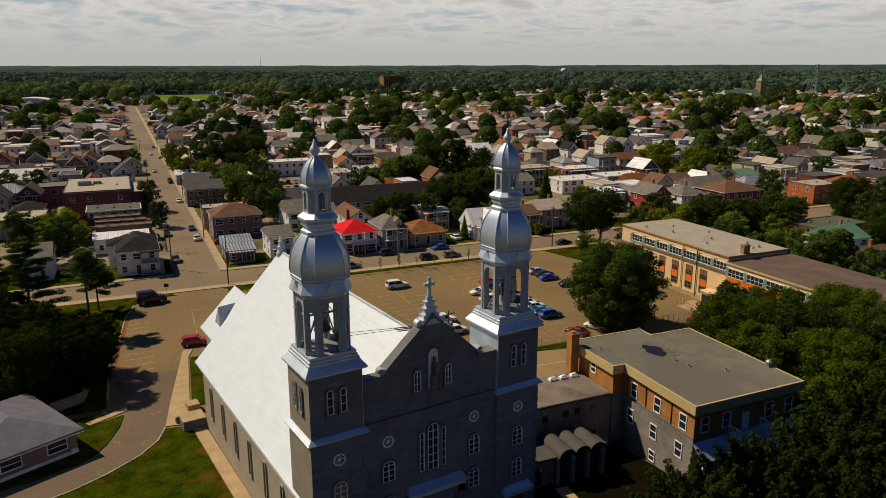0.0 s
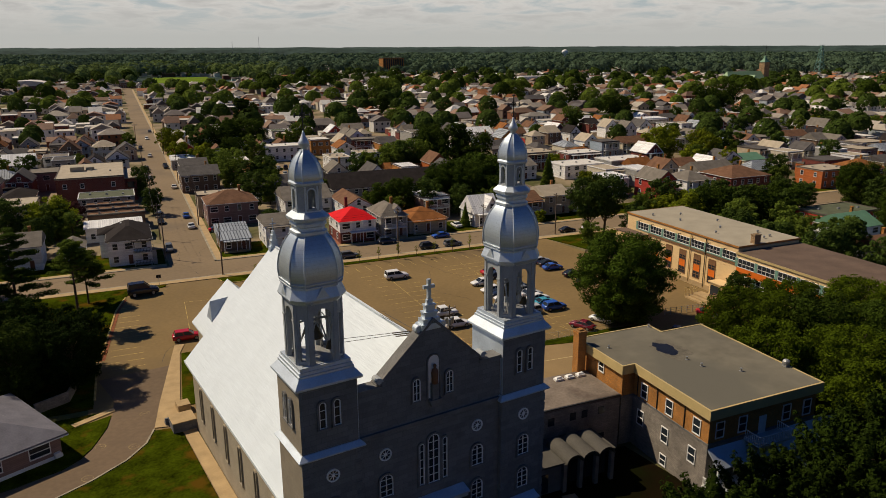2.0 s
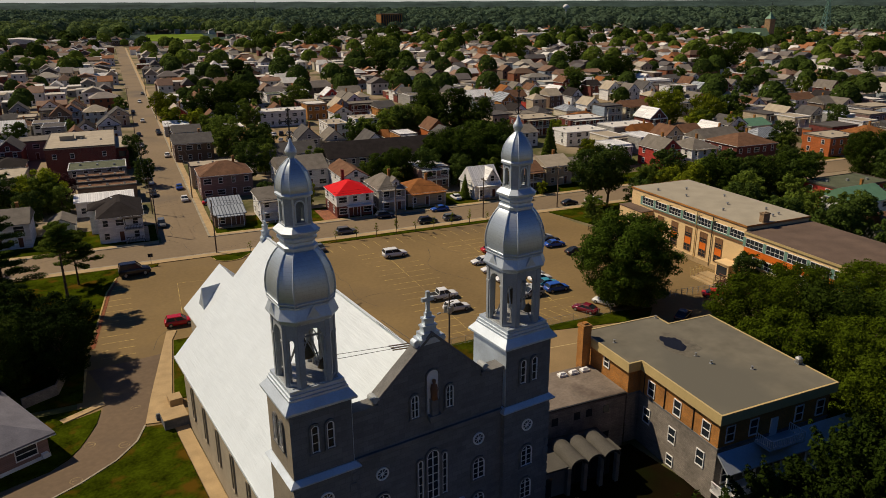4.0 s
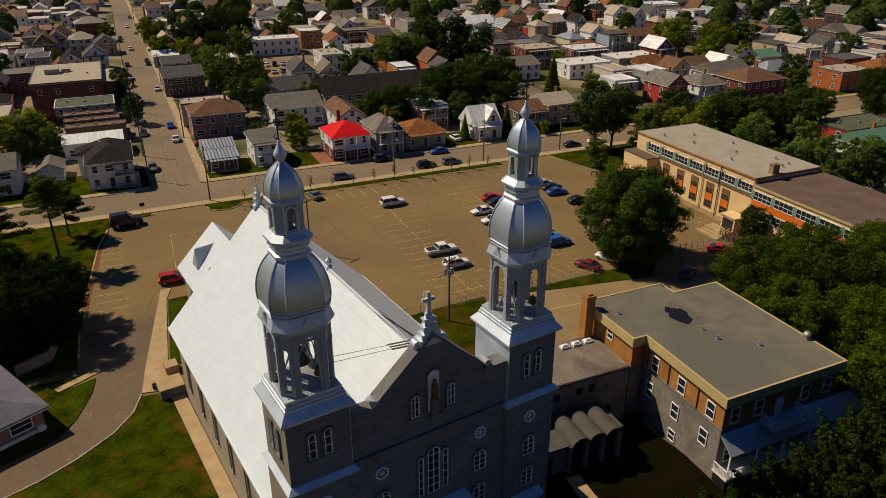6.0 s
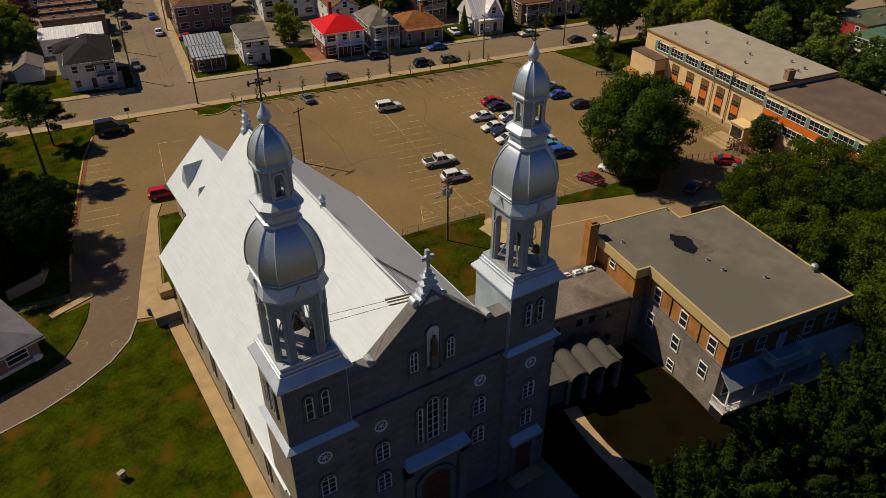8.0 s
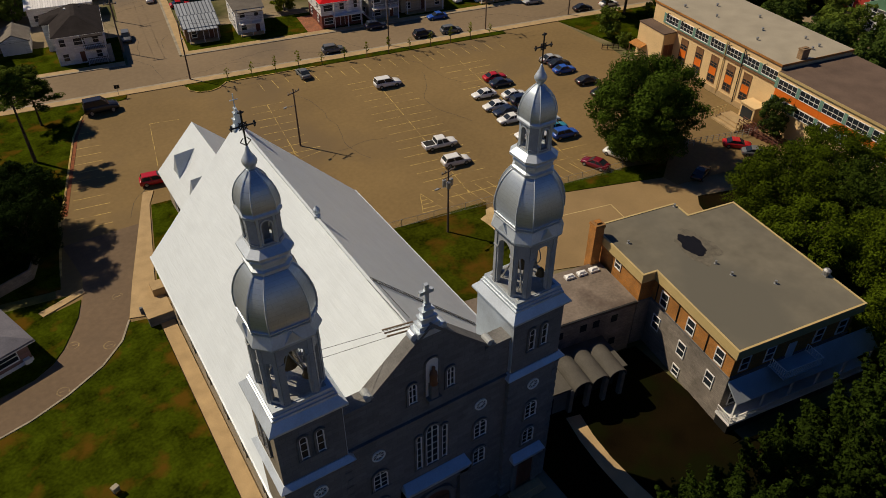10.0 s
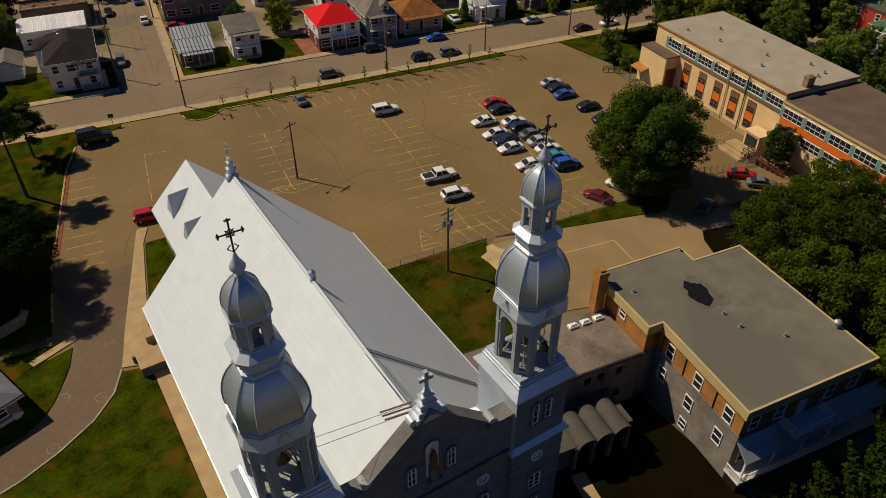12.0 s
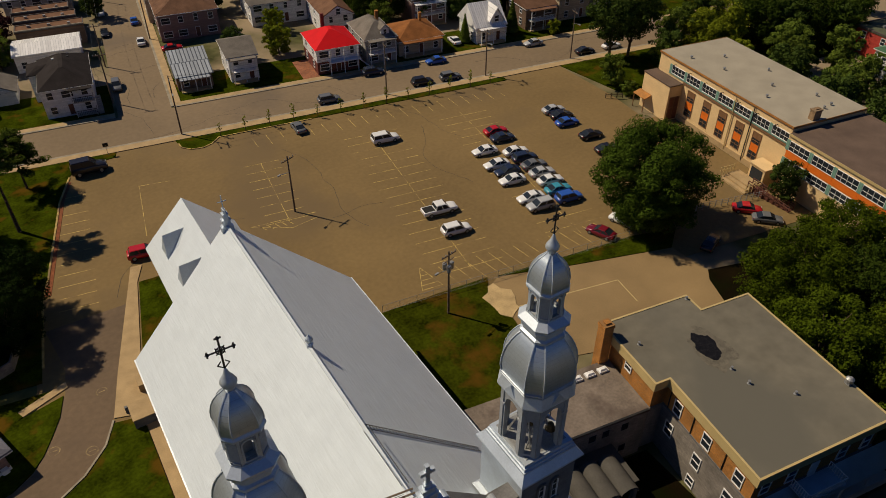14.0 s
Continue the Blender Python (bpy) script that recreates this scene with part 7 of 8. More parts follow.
# far houses, past counting
wg, fg, pg, og = Geo(), Geo(), Geo(), Geo()
extra = []
for i in range(1500):
    a, r = rng.uniform(-7, 54), rng.uniform(830, 1900) ** 1.0
    k = radians(a)
    extra.append((-21.7 + r * math.sin(k), -57 + r * math.cos(k), rng.choice((8, 10, 12, 16, 22)), rng.choice((9, 11, 13))))
for u, v, w, d in [q for q in far_plots + [e for e in extra if e[1] > 1000 or e[0] > 1200] if not (8 < q[0] < 140 and 940 < q[1] < 1330)]:
    h = rng.choice((3.2, 5.4, 5.8, 6.3))
    m = town_pose(u, v + d / 2, 0, rng.uniform(-3, 3))
    wg.box(-w / 2, -d / 2, 0, w / 2, d / 2, h, m)
    n = max(2, int(w / 3))
    for s in range((2 if h > 4 else 1) if v < 700 else 0):
        for i in range(n):
            x = -w / 2 + w * (i + 0.5) / n
            og.box(x - 0.5, -d / 2 - 0.06, s * h / 2 + 0.9, x + 0.5, -d / 2 + 0.02, s * h / 2 + 2.2, m)
    if rng.random() < 0.33:
        fg.box(-w / 2 - 0.15, -d / 2 - 0.15, h, w / 2 + 0.15, d / 2 + 0.15, h + 0.35, m)
    else:
        q = roof_geo(rng.choice(("hip", "gable", "front", "front")), w, d, h, rng.uniform(1.8, 3.6))
        pg.add(q.v, q.f, m)
M["far_wall"] = palette("far_walls", [(0.8, 0.79, 0.76), (0.5, 0.44, 0.34), (0.8, 0.79, 0.77), (0.78, 0.76, 0.74), (0.3, 0.29, 0.27), (0.16, 0.05, 0.035), (0.42, 0.34, 0.25), (0.22, 0.08, 0.04), (0.6, 0.58, 0.55), (0.15, 0.11, 0.09), (0.34, 0.38, 0.42)])
M["far_flat"] = palette("far_flat_roofs", [(0.36, 0.31, 0.24), (0.6, 0.57, 0.52), (0.24, 0.21, 0.18), (0.48, 0.44, 0.38)])
M["far_pitched"] = palette("far_pitched_roofs", [(0.1, 0.09, 0.088), (0.22, 0.2, 0.17), (0.18, 0.11, 0.07), (0.28, 0.24, 0.2), (0.14, 0.12, 0.11), (0.30, 0.12, 0.045), (0.6, 0.58, 0.55), (0.25, 0.15, 0.1), (0.36, 0.32, 0.26)])
for nm, gg, mt, lb in (("distant_house_walls", wg, M["far_wall"], "many distant house walls in white, grey and brick"), ("distant_flat_roofs", fg, M["far_flat"], "many distant flat roofs"),
                       ("distant_pitched_roofs", pg, M["far_pitched"], "many distant shingled pitched roofs"), ("distant_windows", og, M["glass"], "many dark windows of distant houses")):
    tagged(new(nm, gg.mesh(nm, mt)), lb, "houses", "", "stuff")

# ---- landmarks far off
ab = thing("apartment_block", town_pose(477, 1330, 0, 12), "tall distant red-brown brick apartment block", "apartment block")
part("wall", Geo().box(-24, -8, 0, 24, 8, 29), M["brick"], ab)
part("roof", Geo().box(-24.3, -8.3, 29, 24.3, 8.3, 30), M["membrane_brown"], ab)
for i in range(9):
    part("balcony_stack", Geo().box(-21.5 + i * 5, -8.6, 2, -18.8 + i * 5, -8, 28), M["glass"], ab)
M["copper"] = surf("pale_green_copper", (0.24, 0.36, 0.20), 0.6, var=0.1)
fc = thing("far_church", town_pose(657, 610, 0, 0), "distant brick church with a green copper roof and tower", "church")
part("wall", Geo().box(-32, -10, 0, 26, 10, 8), M["brick"], fc)
part("roof", Geo().rings([[(-33, -11, 8), (26, -11, 8), (26, 11, 8), (-33, 11, 8)], [(-26, -0.1, 20), (26, -0.1, 20), (26, 0.1, 20), (-26, 0.1, 20)]]), M["copper"], fc, "green copper roof")
part("transept_roof", Geo().rings([[(-6, -17, 7), (8, -17, 7), (8, 0, 7), (-6, 0, 7)], [(0.9, -17, 16), (1.1, -17, 16), (1.1, 0, 16), (0.9, 0, 16)]]), M["copper"], fc)
part("tower", Geo().box(26.5, -4.5, 0, 34.5, 3.5, 30), M["brick_buff"], fc)
part("tower_cap", Geo().rings([[(26, -5, 30), (35, -5, 30), (35, 4, 30), (26, 4, 30)], [(28.5, -2.5, 33), (32.5, -2.5, 33), (32.5, 1.5, 33), (28.5, 1.5, 33)], [(30.3, -0.6, 38), (30.7, -0.6, 38), (30.7, -0.2, 38), (30.3, -0.2, 38)]]), ROOF["green"], fc)
part("spire", Geo().tube((30.5, -0.4, 37), (30.5, -0.4, 49), 0.5, 0.15, 6).tube((28.5, -0.4, 46), (32.5, -0.4, 46), 0.25, n=5), M["dark"], fc)
wt = thing("water_tower", town_pose(1175, 1796), "white spherical water tower on a stem", "water tower")
part("stem", Geo().tube((0, 0, 0), (0, 0, 30), 3, 2, 12), M["white"], wt)
part("tank", Geo().lathe([(2, 29), (6, 31), (9, 35), (9, 38), (6, 42), (1, 44)], 20), M["white"], wt, "", None, True)
py = thing("lattice_mast", town_pose(985, 780, -8), "green-grey steel lattice pylon", "pylon")
g = Geo()
for sx, sy in ((-1, -1), (1, -1), (1, 1), (-1, 1)):
    g.tube((sx * 7, sy * 7, 0), (sx * 1.2, sy * 1.2, 58), 0.5, 0.35, 5)
for k in range(8):
    z0, z1 = k * 7.2, (k + 1) * 7.2
    a0, a1 = 7 - 5.8 * z0 / 58, 7 - 5.8 * z1 / 58
    for p, q in (((-1, -1), (1, -1)), ((1, -1), (1, 1)), ((1, 1), (-1, 1)), ((-1, 1), (-1, -1))):
        g.tube((p[0] * a0, p[1] * a0, z0), (q[0] * a1, q[1] * a1, z1), 0.28, n=4)
        g.tube((q[0] * a0, q[1] * a0, z0), (p[0] * a1, p[1] * a1, z1), 0.28, n=4)
for z in (44, 51, 58):
    g.tube((-7, 0, z), (7, 0, z), 0.35, n=4)
part("lattice", g, M["teal"], py)
for u, v, h in ((553, 3198, 98), (445, 3216, 78)):
    ms = thing("radio_mast", town_pose(u, v), "thin distant radio mast", "mast", "radio masts")
    part("mast", Geo().tube((0, 0, 0), (0, 0, h), 1.0, 0.5, 5), M["grey_steel"], ms)
TAKEN.append((-160, 900, 130, 1000))
ar = thing("arena", town_pose(-120, 985), "distant arena with a pale vaulted roof", "arena")
g = Geo().slab([(26 * math.cos(math.pi * i / 12), 5 + 6 * math.sin(math.pi * i / 12)) for i in range(13)], -20, 25)
part("vault", g, ROOF["pale"], ar, "pale vaulted roof")
part("wall", Geo().box(-26, -20, 0, 26, 25, 5).box(-45, -12, 0, -26, 20, 7).box(26, -15, 0, 44, 15, 6), WALL["brown"], ar)
for u, v, w, d, h, wl_, c in ((520, 840, 60, 25, 9, "white", "pale"), (1175, 890, 60, 35, 14, "grey", "grey"), (-72, 950, 36, 16, 7, "brown", "grey"), (3, 965, 40, 14, 6, "brown", "dark"), (780, 700, 50, 24, 7, "brick", "pale"), (420, 880, 50, 22, 6, "white", "pale")):
    house(u, v, w, d, h, "flat", 0.3, wl_, c, chimney=False, full=False, label=f"large distant flat-roofed {wl_.replace('brick', 'red brick')} building")

# ---- trees of the town
TREE_WORDS = {"lime": "broad yellow-green tree among the houses", "big_dark": "broad dark green tree among the houses", "tall_dark": "tall narrow dark green tree among the houses", "big_green": "broad green tree among the houses", "spruce": "dark pointed spruce among the houses"}
for k, u, v, sc in MARKED:
    tree(k, town_pose(u, v, 0, (u * 31 + v * 7) % 360), TREE_WORDS[k], sc, "town trees")
for k, u, v, s in (("elm", 87.5, 99.2, 1.0), ("elm", 92.3, 98.9, 1.05), ("street_a", 13.0, 199.5, 1.15), ("street_b", 21.7, 187.5, 1.15), ("plum", -35.5, 163, 1.0), ("street_a", -37.5, 150, 1.0), ("street_a", 12, 243, 1.0), ("street_a", 80.5, 88, 0.7), ("street_b", 80.6, 41.2, 0.62), ("street_b", 95, 90, 0.8), ("street_c", 22.0, 131.5, 0.98), ("spruce", 101, 142, 1.0), ("bush", 81, 83, 1.0),
                   ("street_a", 103, 96, 1.1), ("street_b", 112, 100, 1.1), ("street_a", 120, 98, 1.0), ("street_a", 119, 80, 1.1), ("street_a", 128, 74, 1.0), ("street_b", 130, 100, 1.0), ("street_a", 138, 92, 1.1), ("street_a", 128, 58, 1.0), ("street_b", 140, 84, 0.9), ("street_b", 150, 94, 1.0), ("spruce", 62.8, 121.0, 0.5), ("spruce", 75.5, 122, 0.6), ("deep", 46, 139, 0.8), ("street_b", 67, 134, 0.8), ("deep", 80, 136, 0.8), ("yellow", 104, 80, 1.0), ("street_b", 105, 68, 1.0), ("street_b", 104, 56, 1.0), ("street_b", 107, 46, 1.05), ("street_a", 112, 60, 1.1), ("street_a", 114, 74, 1.0), ("yellow", 108, 90, 1.0), ("street_b", 118, 50, 1.05), ("street_a", 122, 62, 1.0), ("street_b", 126, 88, 1.0), ("street_b", 111, 36, 1.0), ("deep", 122, 30, 1.0), ("street_a", 104, 26, 1.0),
                   ("deep", 52, 141, 0.85), ("street_b", 59, 138, 0.95), ("deep", 65, 145, 0.95), ("deep", 73, 141, 1.0), ("deep", 80, 147, 1.05), ("street_b", 88, 144, 1.0), ("deep", 70, 154, 0.95), ("deep", 92, 156, 1.0), ("street_b", 82, 160, 1.1), ("street_a", 47, 133, 0.8), ("street_a", 76, 133, 0.8),
                   ("street_b", 14, 166, 1.0), ("street_a", 20, 172, 1.0), ("street_b", 13, 133, 0.6), ("street_c", 1, 262, 1.5), ("street_c", 9, 258, 1.4), ("deep", 20, 246, 1.0), ("street_b", 17, 190, 1.0), ("street_c", 24, 200, 1.3),
                   ("street_b", -40, 137, 0.8), ("street_a", -34, 147, 0.8), ("street_b", -13.9, 172, 0.7), ("street_b", -16, 200, 0.9), ("street_b", -47, 150, 1.0), ("deep", -52, 108, 1.0), ("street_b", -58, 135, 1.0), ("deep", -66, 120, 1.1),
                   ("street_a", 64, 208, 1.0), ("street_a", 72, 206, 1.0), ("street_b", 80, 212, 1.1), ("deep", 96, 222, 1.2), ("deep", 100, 236, 1.2), ("street_c", 84, 116.9, 0.5), ("deep", 28, 300, 1.2), ("deep", 36, 294, 1.2),
                   ("street_a", 190, 172, 1.0), ("street_c", 182, 168, 1.3), ("street_c", 196, 162, 1.2), ("street_b", 236, 150, 1.0), ("street_a", 246, 120, 1.1), ("deep", 229, 106, 0.9), ("street_b", 214, 106, 0.9), ("deep", 192, 106, 0.8), ("street_b", 185, 129, 1.0), ("street_a", 181, 124, 0.9), ("street_b", 190, 96, 0.8), ("deep", 178, 92, 1.1), ("street_b", 168, 78, 1.1), ("street_b", 163, 98, 0.75), ("street_c", 145, 108, 0.8), ("street_c", 136, 112, 0.9), ("deep", 152, 62, 1.0)):
    tree(k, town_pose(u, v, 0, (u * 31 + v * 7) % 360), {"spruce": "dark pointed spruce among the houses", "street_c": "small yellow-green garden tree", "bush": "round green bush on the lawn", "elm": "tall open elm with a bare lower trunk", "plum": "dark purple-leaved garden tree"}.get(k, "leafy green town tree between the houses"), s, "town trees")
n = 0
while n < 95:
    v = rng.uniform(140, 330)
    u = rng.uniform(-160, 800)
    if in_view(u, v) and free(u - 1.5, v - 1.5, u + 1.5, v + 1.5):
        k = rng.choice(("street_a", "street_b", "street_a", "far_a", "far_b", "street_c", "far_a"))
        tree(k if v < 300 or "far" in k else rng.choice(("far_a", "far_b")), town_pose(u, v, 0, rng.uniform(0, 360)), "leafy green town tree between the houses", rng.uniform(0.6, 1.15), "town trees")
        n += 1

nr = np.random.default_rng(5)


def scatter(name, count, r0, r1, a0, a1, size, sprays, spread, height, material, label, clump=True):
    """A far wood of countless crowns as one sheet of leaf sprays."""
    a = np.radians(nr.uniform(a0, a1, count))
    r = np.sqrt(nr.uniform(r0 ** 2, r1 ** 2, count)) if clump else nr.uniform(r0, r1, count)
    u, v = -21.7 + r * np.sin(a), -57 + r * np.cos(a)
    u = np.where((np.abs(u + 8.5) < 15) & (v < 940), u + 34, u)
    v = np.where((u > 8) & (u < 140) & (v > 840) & (v < 1330), v + 490, v)
    X, Y = u * CG + v * SG, -u * SG + v * CG
    scale = nr.uniform(0.55, 1.35, count)
    d = nr.normal(size=(count, sprays, 3))
    d /= np.linalg.norm(d, axis=2)[..., None]
    d[..., 2] = np.abs(d[..., 2]) * 1.0 - 0.25
    P = d * (scale[:, None, None] * np.array([spread, spread, height * 0.5])) + np.stack([X, Y, height * 0.5 * scale], 1)[:, None, :]
    P = P.reshape(-1, 3)
    nrm = d.reshape(-1, 3) + nr.normal(size=P.shape) * 0.22 + np.array([0, 0, 0.15])
    nrm /= np.linalg.norm(nrm, axis=1)[:, None]
    t = np.cross(nrm, nr.normal(size=P.shape)); t /= np.linalg.norm(t, axis=1)[:, None]
    b = np.cross(nrm, t)
    s = size * nr.uniform(0.6, 1.4, len(P))[:, None]
    V = np.stack([P - t * s * 1.2, P + t * s * 0.6 - b * s * 0.95, P + t * s * 0.6 + b * s * 0.95], 1).reshape(-1, 3)
    F = np.arange(len(V)).reshape(-1, 3)
    ob = new(name, array_mesh(name, V, F, material))
    return tagged(ob, label, "woods", "", "stuff")


scatter("town_greenery", 130, 385, 640, -9, 56, 0.95, 420, 5.2, 13, LEAF[7], "countless trees between the houses")
scatter("town_greenery", 200, 600, 1000, -9, 56, 1.25, 280, 6.0, 14, LEAF[6], "countless trees between distant houses")
scatter("town_greenery", 60, 600, 1200, -9, 56, 1.5, 320, 8.5, 19, LEAF[1], "tall dark trees between distant houses")
scatter("town_greenery", 560, 850, 1900, -9, 56, 2.1, 95, 7.0, 14, LEAF[7], "countless trees between distant houses", False)
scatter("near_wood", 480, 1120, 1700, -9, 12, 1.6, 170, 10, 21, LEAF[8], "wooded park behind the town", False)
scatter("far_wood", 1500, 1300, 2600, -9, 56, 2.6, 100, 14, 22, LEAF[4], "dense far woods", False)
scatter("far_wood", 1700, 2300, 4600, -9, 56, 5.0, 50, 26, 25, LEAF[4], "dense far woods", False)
ff = []
for a in range(-14, 62, 4):
    ff.append((-21.7 + 4750 * math.sin(radians(a)), -57 + 4750 * math.cos(radians(a))))
for a in range(60, -16, -4):
    ff.append((-21.7 + (1500 if a > 8 else 1090) * math.sin(radians(a)), -57 + (1500 if a > 8 else 1090) * math.cos(radians(a))))
M["lawn_bright"] = surf("bright_park_grass", (0.13, 0.19, 0.025), 0.95, var=0.2, scale=0.02, spec=0.0)
# bluish cast painted into the far ground and horizon rise stands for haze
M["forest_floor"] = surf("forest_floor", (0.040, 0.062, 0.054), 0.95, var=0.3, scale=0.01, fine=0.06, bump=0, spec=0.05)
setting("park", Geo().prism(uv_poly((20, 1010), (110, 1000), (128, 1320), (40, 1330)), -0.3, 0.02), M["lawn_bright"], "bright mown park lawn behind the town", "lawn")
setting("forest_floor", Geo().prism(uv_poly(*ff), -0.5, 0.0), M["forest_floor"], "wooded land with haze put into its dark blue-green", "ground")
g = Geo()
ring_v, ring_f = [], []
for k in range(3):
    for i, a in enumerate(np.linspace(-16, 62, 160)):
        rr = 4350 + k * 170
        p = town(-21.7 + rr * math.sin(radians(a)), -57 + rr * math.cos(radians(a)))
        z = (0.0, 44.0, 57.0)[k] + (0 if k == 0 else 4 * noise.noise((i * 0.21, k, 0)) + 2 * noise.noise((i * 0.9, k, 3)))
        ring_v.append((p.x, p.y, z))
for k in range(2):
    for i in range(159):
        ring_f.append((k * 160 + i, k * 160 + i + 1, (k + 1) * 160 + i + 1, (k + 1) * 160 + i))
g.add(ring_v, ring_f)
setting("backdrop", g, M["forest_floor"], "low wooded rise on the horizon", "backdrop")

# ---- vehicles ----
CARS = {}
PAINT = {k: surf("car_" + k, c, 0.25, var=0.03, bump=0, spec=0.6) for k, c in
         {"white": (0.75, 0.75, 0.74), "silver": (0.42, 0.43, 0.44), "black": (0.02, 0.02, 0.022), "navy": (0.02, 0.03, 0.06), "blue": (0.03, 0.10, 0.42), "teal": (0.05, 0.28, 0.38), "red": (0.45, 0.015, 0.02), "maroon": (0.16, 0.01, 0.02), "grey": (0.14, 0.145, 0.15)}.items()}
M["lamp_clear"] = surf("headlight_glass", (0.6, 0.6, 0.58), 0.1, var=0.02, bump=0)
M["lamp_red"] = surf("tail_light", (0.3, 0.01, 0.01), 0.2, var=0.02, bump=0)


def shell(sections):
    """A body lofted through cross sections (x, half width, floor, shoulder, shoulder half width)."""
    rr = []
    for x, hw, z0, z1, hs in sections:
        rr.append([(x, -hw * 0.94, z0), (x, -hw, z0 + 0.18), (x, -hw, (z0 + z1) / 2), (x, -hs, z1 - 0.05), (x, -hs + 0.09, z1), (x, hs - 0.09, z1), (x, hs, z1 - 0.05), (x, hw, (z0 + z1) / 2), (x, hw, z0 + 0.18), (x, hw * 0.94, z0)])
    return Geo().rings([list(reversed(r)) for r in rr])


def car_meshes(kind):
    """Body, glasshouse, roof, wheel, lamps of one kind of vehicle; it points along +x."""
    if kind == "sedan":
        L, body = 4.6, [(-2.28, 0.74, 0.38, 0.78, 0.68), (-2.15, 0.84, 0.28, 0.92, 0.78), (-1.6, 0.89, 0.24, 0.97, 0.84), (-0.4, 0.90, 0.22, 0.95, 0.87), (0.75, 0.90, 0.22, 0.94, 0.86), (1.5, 0.88, 0.24, 0.86, 0.82), (2.1, 0.83, 0.28, 0.74, 0.74), (2.3, 0.70, 0.38, 0.60, 0.62)]
        cab = [(-1.75, -0.85, 0.25, 1.05), 1.44]
    elif kind == "suv":
        L, body = 4.6, [(-2.28, 0.80, 0.42, 0.95, 0.76), (-2.15, 0.88, 0.32, 1.08, 0.84), (-1.0, 0.92, 0.30, 1.08, 0.89), (0.8, 0.92, 0.30, 1.05, 0.89), (1.6, 0.90, 0.30, 0.98, 0.85), (2.1, 0.85, 0.34, 0.86, 0.78), (2.3, 0.74, 0.45, 0.72, 0.68)]
        cab = [(-2.05, -1.75, 0.35, 1.15), 1.70]
    elif kind == "van":
        L, body = 5.0, [(-2.5, 0.84, 0.42, 1.05, 0.82), (-2.3, 0.95, 0.34, 1.18, 0.92), (-1.0, 0.98, 0.32, 1.18, 0.95), (0.9, 0.98, 0.32, 1.15, 0.95), (1.8, 0.95, 0.32, 1.05, 0.9), (2.35, 0.88, 0.36, 0.92, 0.82), (2.55, 0.78, 0.45, 0.78, 0.7)]
        cab = [(-2.4, -2.2, 0.3, 1.2), 1.86]
    else:
        L, body = 5.7, [(-2.85, 0.88, 0.55, 1.08, 0.86), (-2.75, 0.97, 0.45, 1.12, 0.95), (-0.9, 0.98, 0.42, 1.12, 0.96), (-0.7, 0.98, 0.42, 1.12, 0.96), (1.2, 0.98, 0.42, 1.10, 0.95), (2.3, 0.96, 0.44, 1.04, 0.92), (2.7, 0.90, 0.5, 0.95, 0.85), (2.85, 0.8, 0.55, 0.8, 0.75)]
        cab = [(-0.85, -0.70, 0.75, 1.45), 1.86]
    (b0, r0, r1, f0), top = cab
    hs = body[3][4]
    zb = body[3][3] - 0.03
    hr = hs - 0.17
    glass = Geo().rings([[(b0, -hs + 0.05, zb), (f0, -hs + 0.05, zb), (f0, hs - 0.05, zb), (b0, hs - 0.05, zb)], [(r0, -hr, top - 0.06), (r1, -hr, top - 0.06), (r1, hr, top - 0.06), (r0, hr, top - 0.06)]])
    roof = Geo().rings([[(r0 - 0.06, -hr - 0.02, top - 0.08), (r1 + 0.06, -hr - 0.02, top - 0.08), (r1 + 0.06, hr + 0.02, top - 0.08), (r0 - 0.06, hr + 0.02, top - 0.08)], [(r0, -hr + 0.06, top), (r1, -hr + 0.06, top), (r1, hr - 0.06, top), (r0, hr - 0.06, top)]])
    pillars = []
    for s in (-1, 1):
        y0, y1 = hs - 0.02, hr + 0.01
        for xa, xb in ((b0, r0), (f0, r1), ((b0 + f0) / 2, (r0 + r1) / 2)):
            pl = Geo()
            pillars.append(pl)
            pl.rings([[(xa - 0.05, s * y0 - 0.03, zb), (xa + 0.05, s * y0 - 0.03, zb), (xa + 0.05, s * y0 + 0.03, zb), (xa - 0.05, s * y0 + 0.03, zb)], [(xb - 0.05, s * y1 - 0.03, top - 0.05), (xb + 0.05, s * y1 - 0.03, top - 0.05), (xb + 0.05, s * y1 + 0.03, top - 0.05), (xb - 0.05, s * y1 + 0.03, top - 0.05)]])
    bodyg = shell(body)
    bed = Geo().box(-2.7, -0.78, 1.10, -0.98, 0.78, 1.125) if kind == "pickup" else None
    wr = 0.33 if kind == "sedan" else 0.38
    tyre = Geo().lathe([(wr * 0.62, -0.11), (wr, -0.10), (wr, 0.10), (wr * 0.62, 0.11)], 14, pose(0, 0, 0, 90))
    rim = Geo().lathe([(wr * 0.60, -0.10), (wr * 0.6, 0.118), (wr * 0.2, 0.125), (0.01, 0.125)], 10, pose(0, 0, 0, 90))
    x1 = body[-2][0]
    lamp = Geo().box(-0.06, -0.18, -0.07, 0.06, 0.18, 0.07)
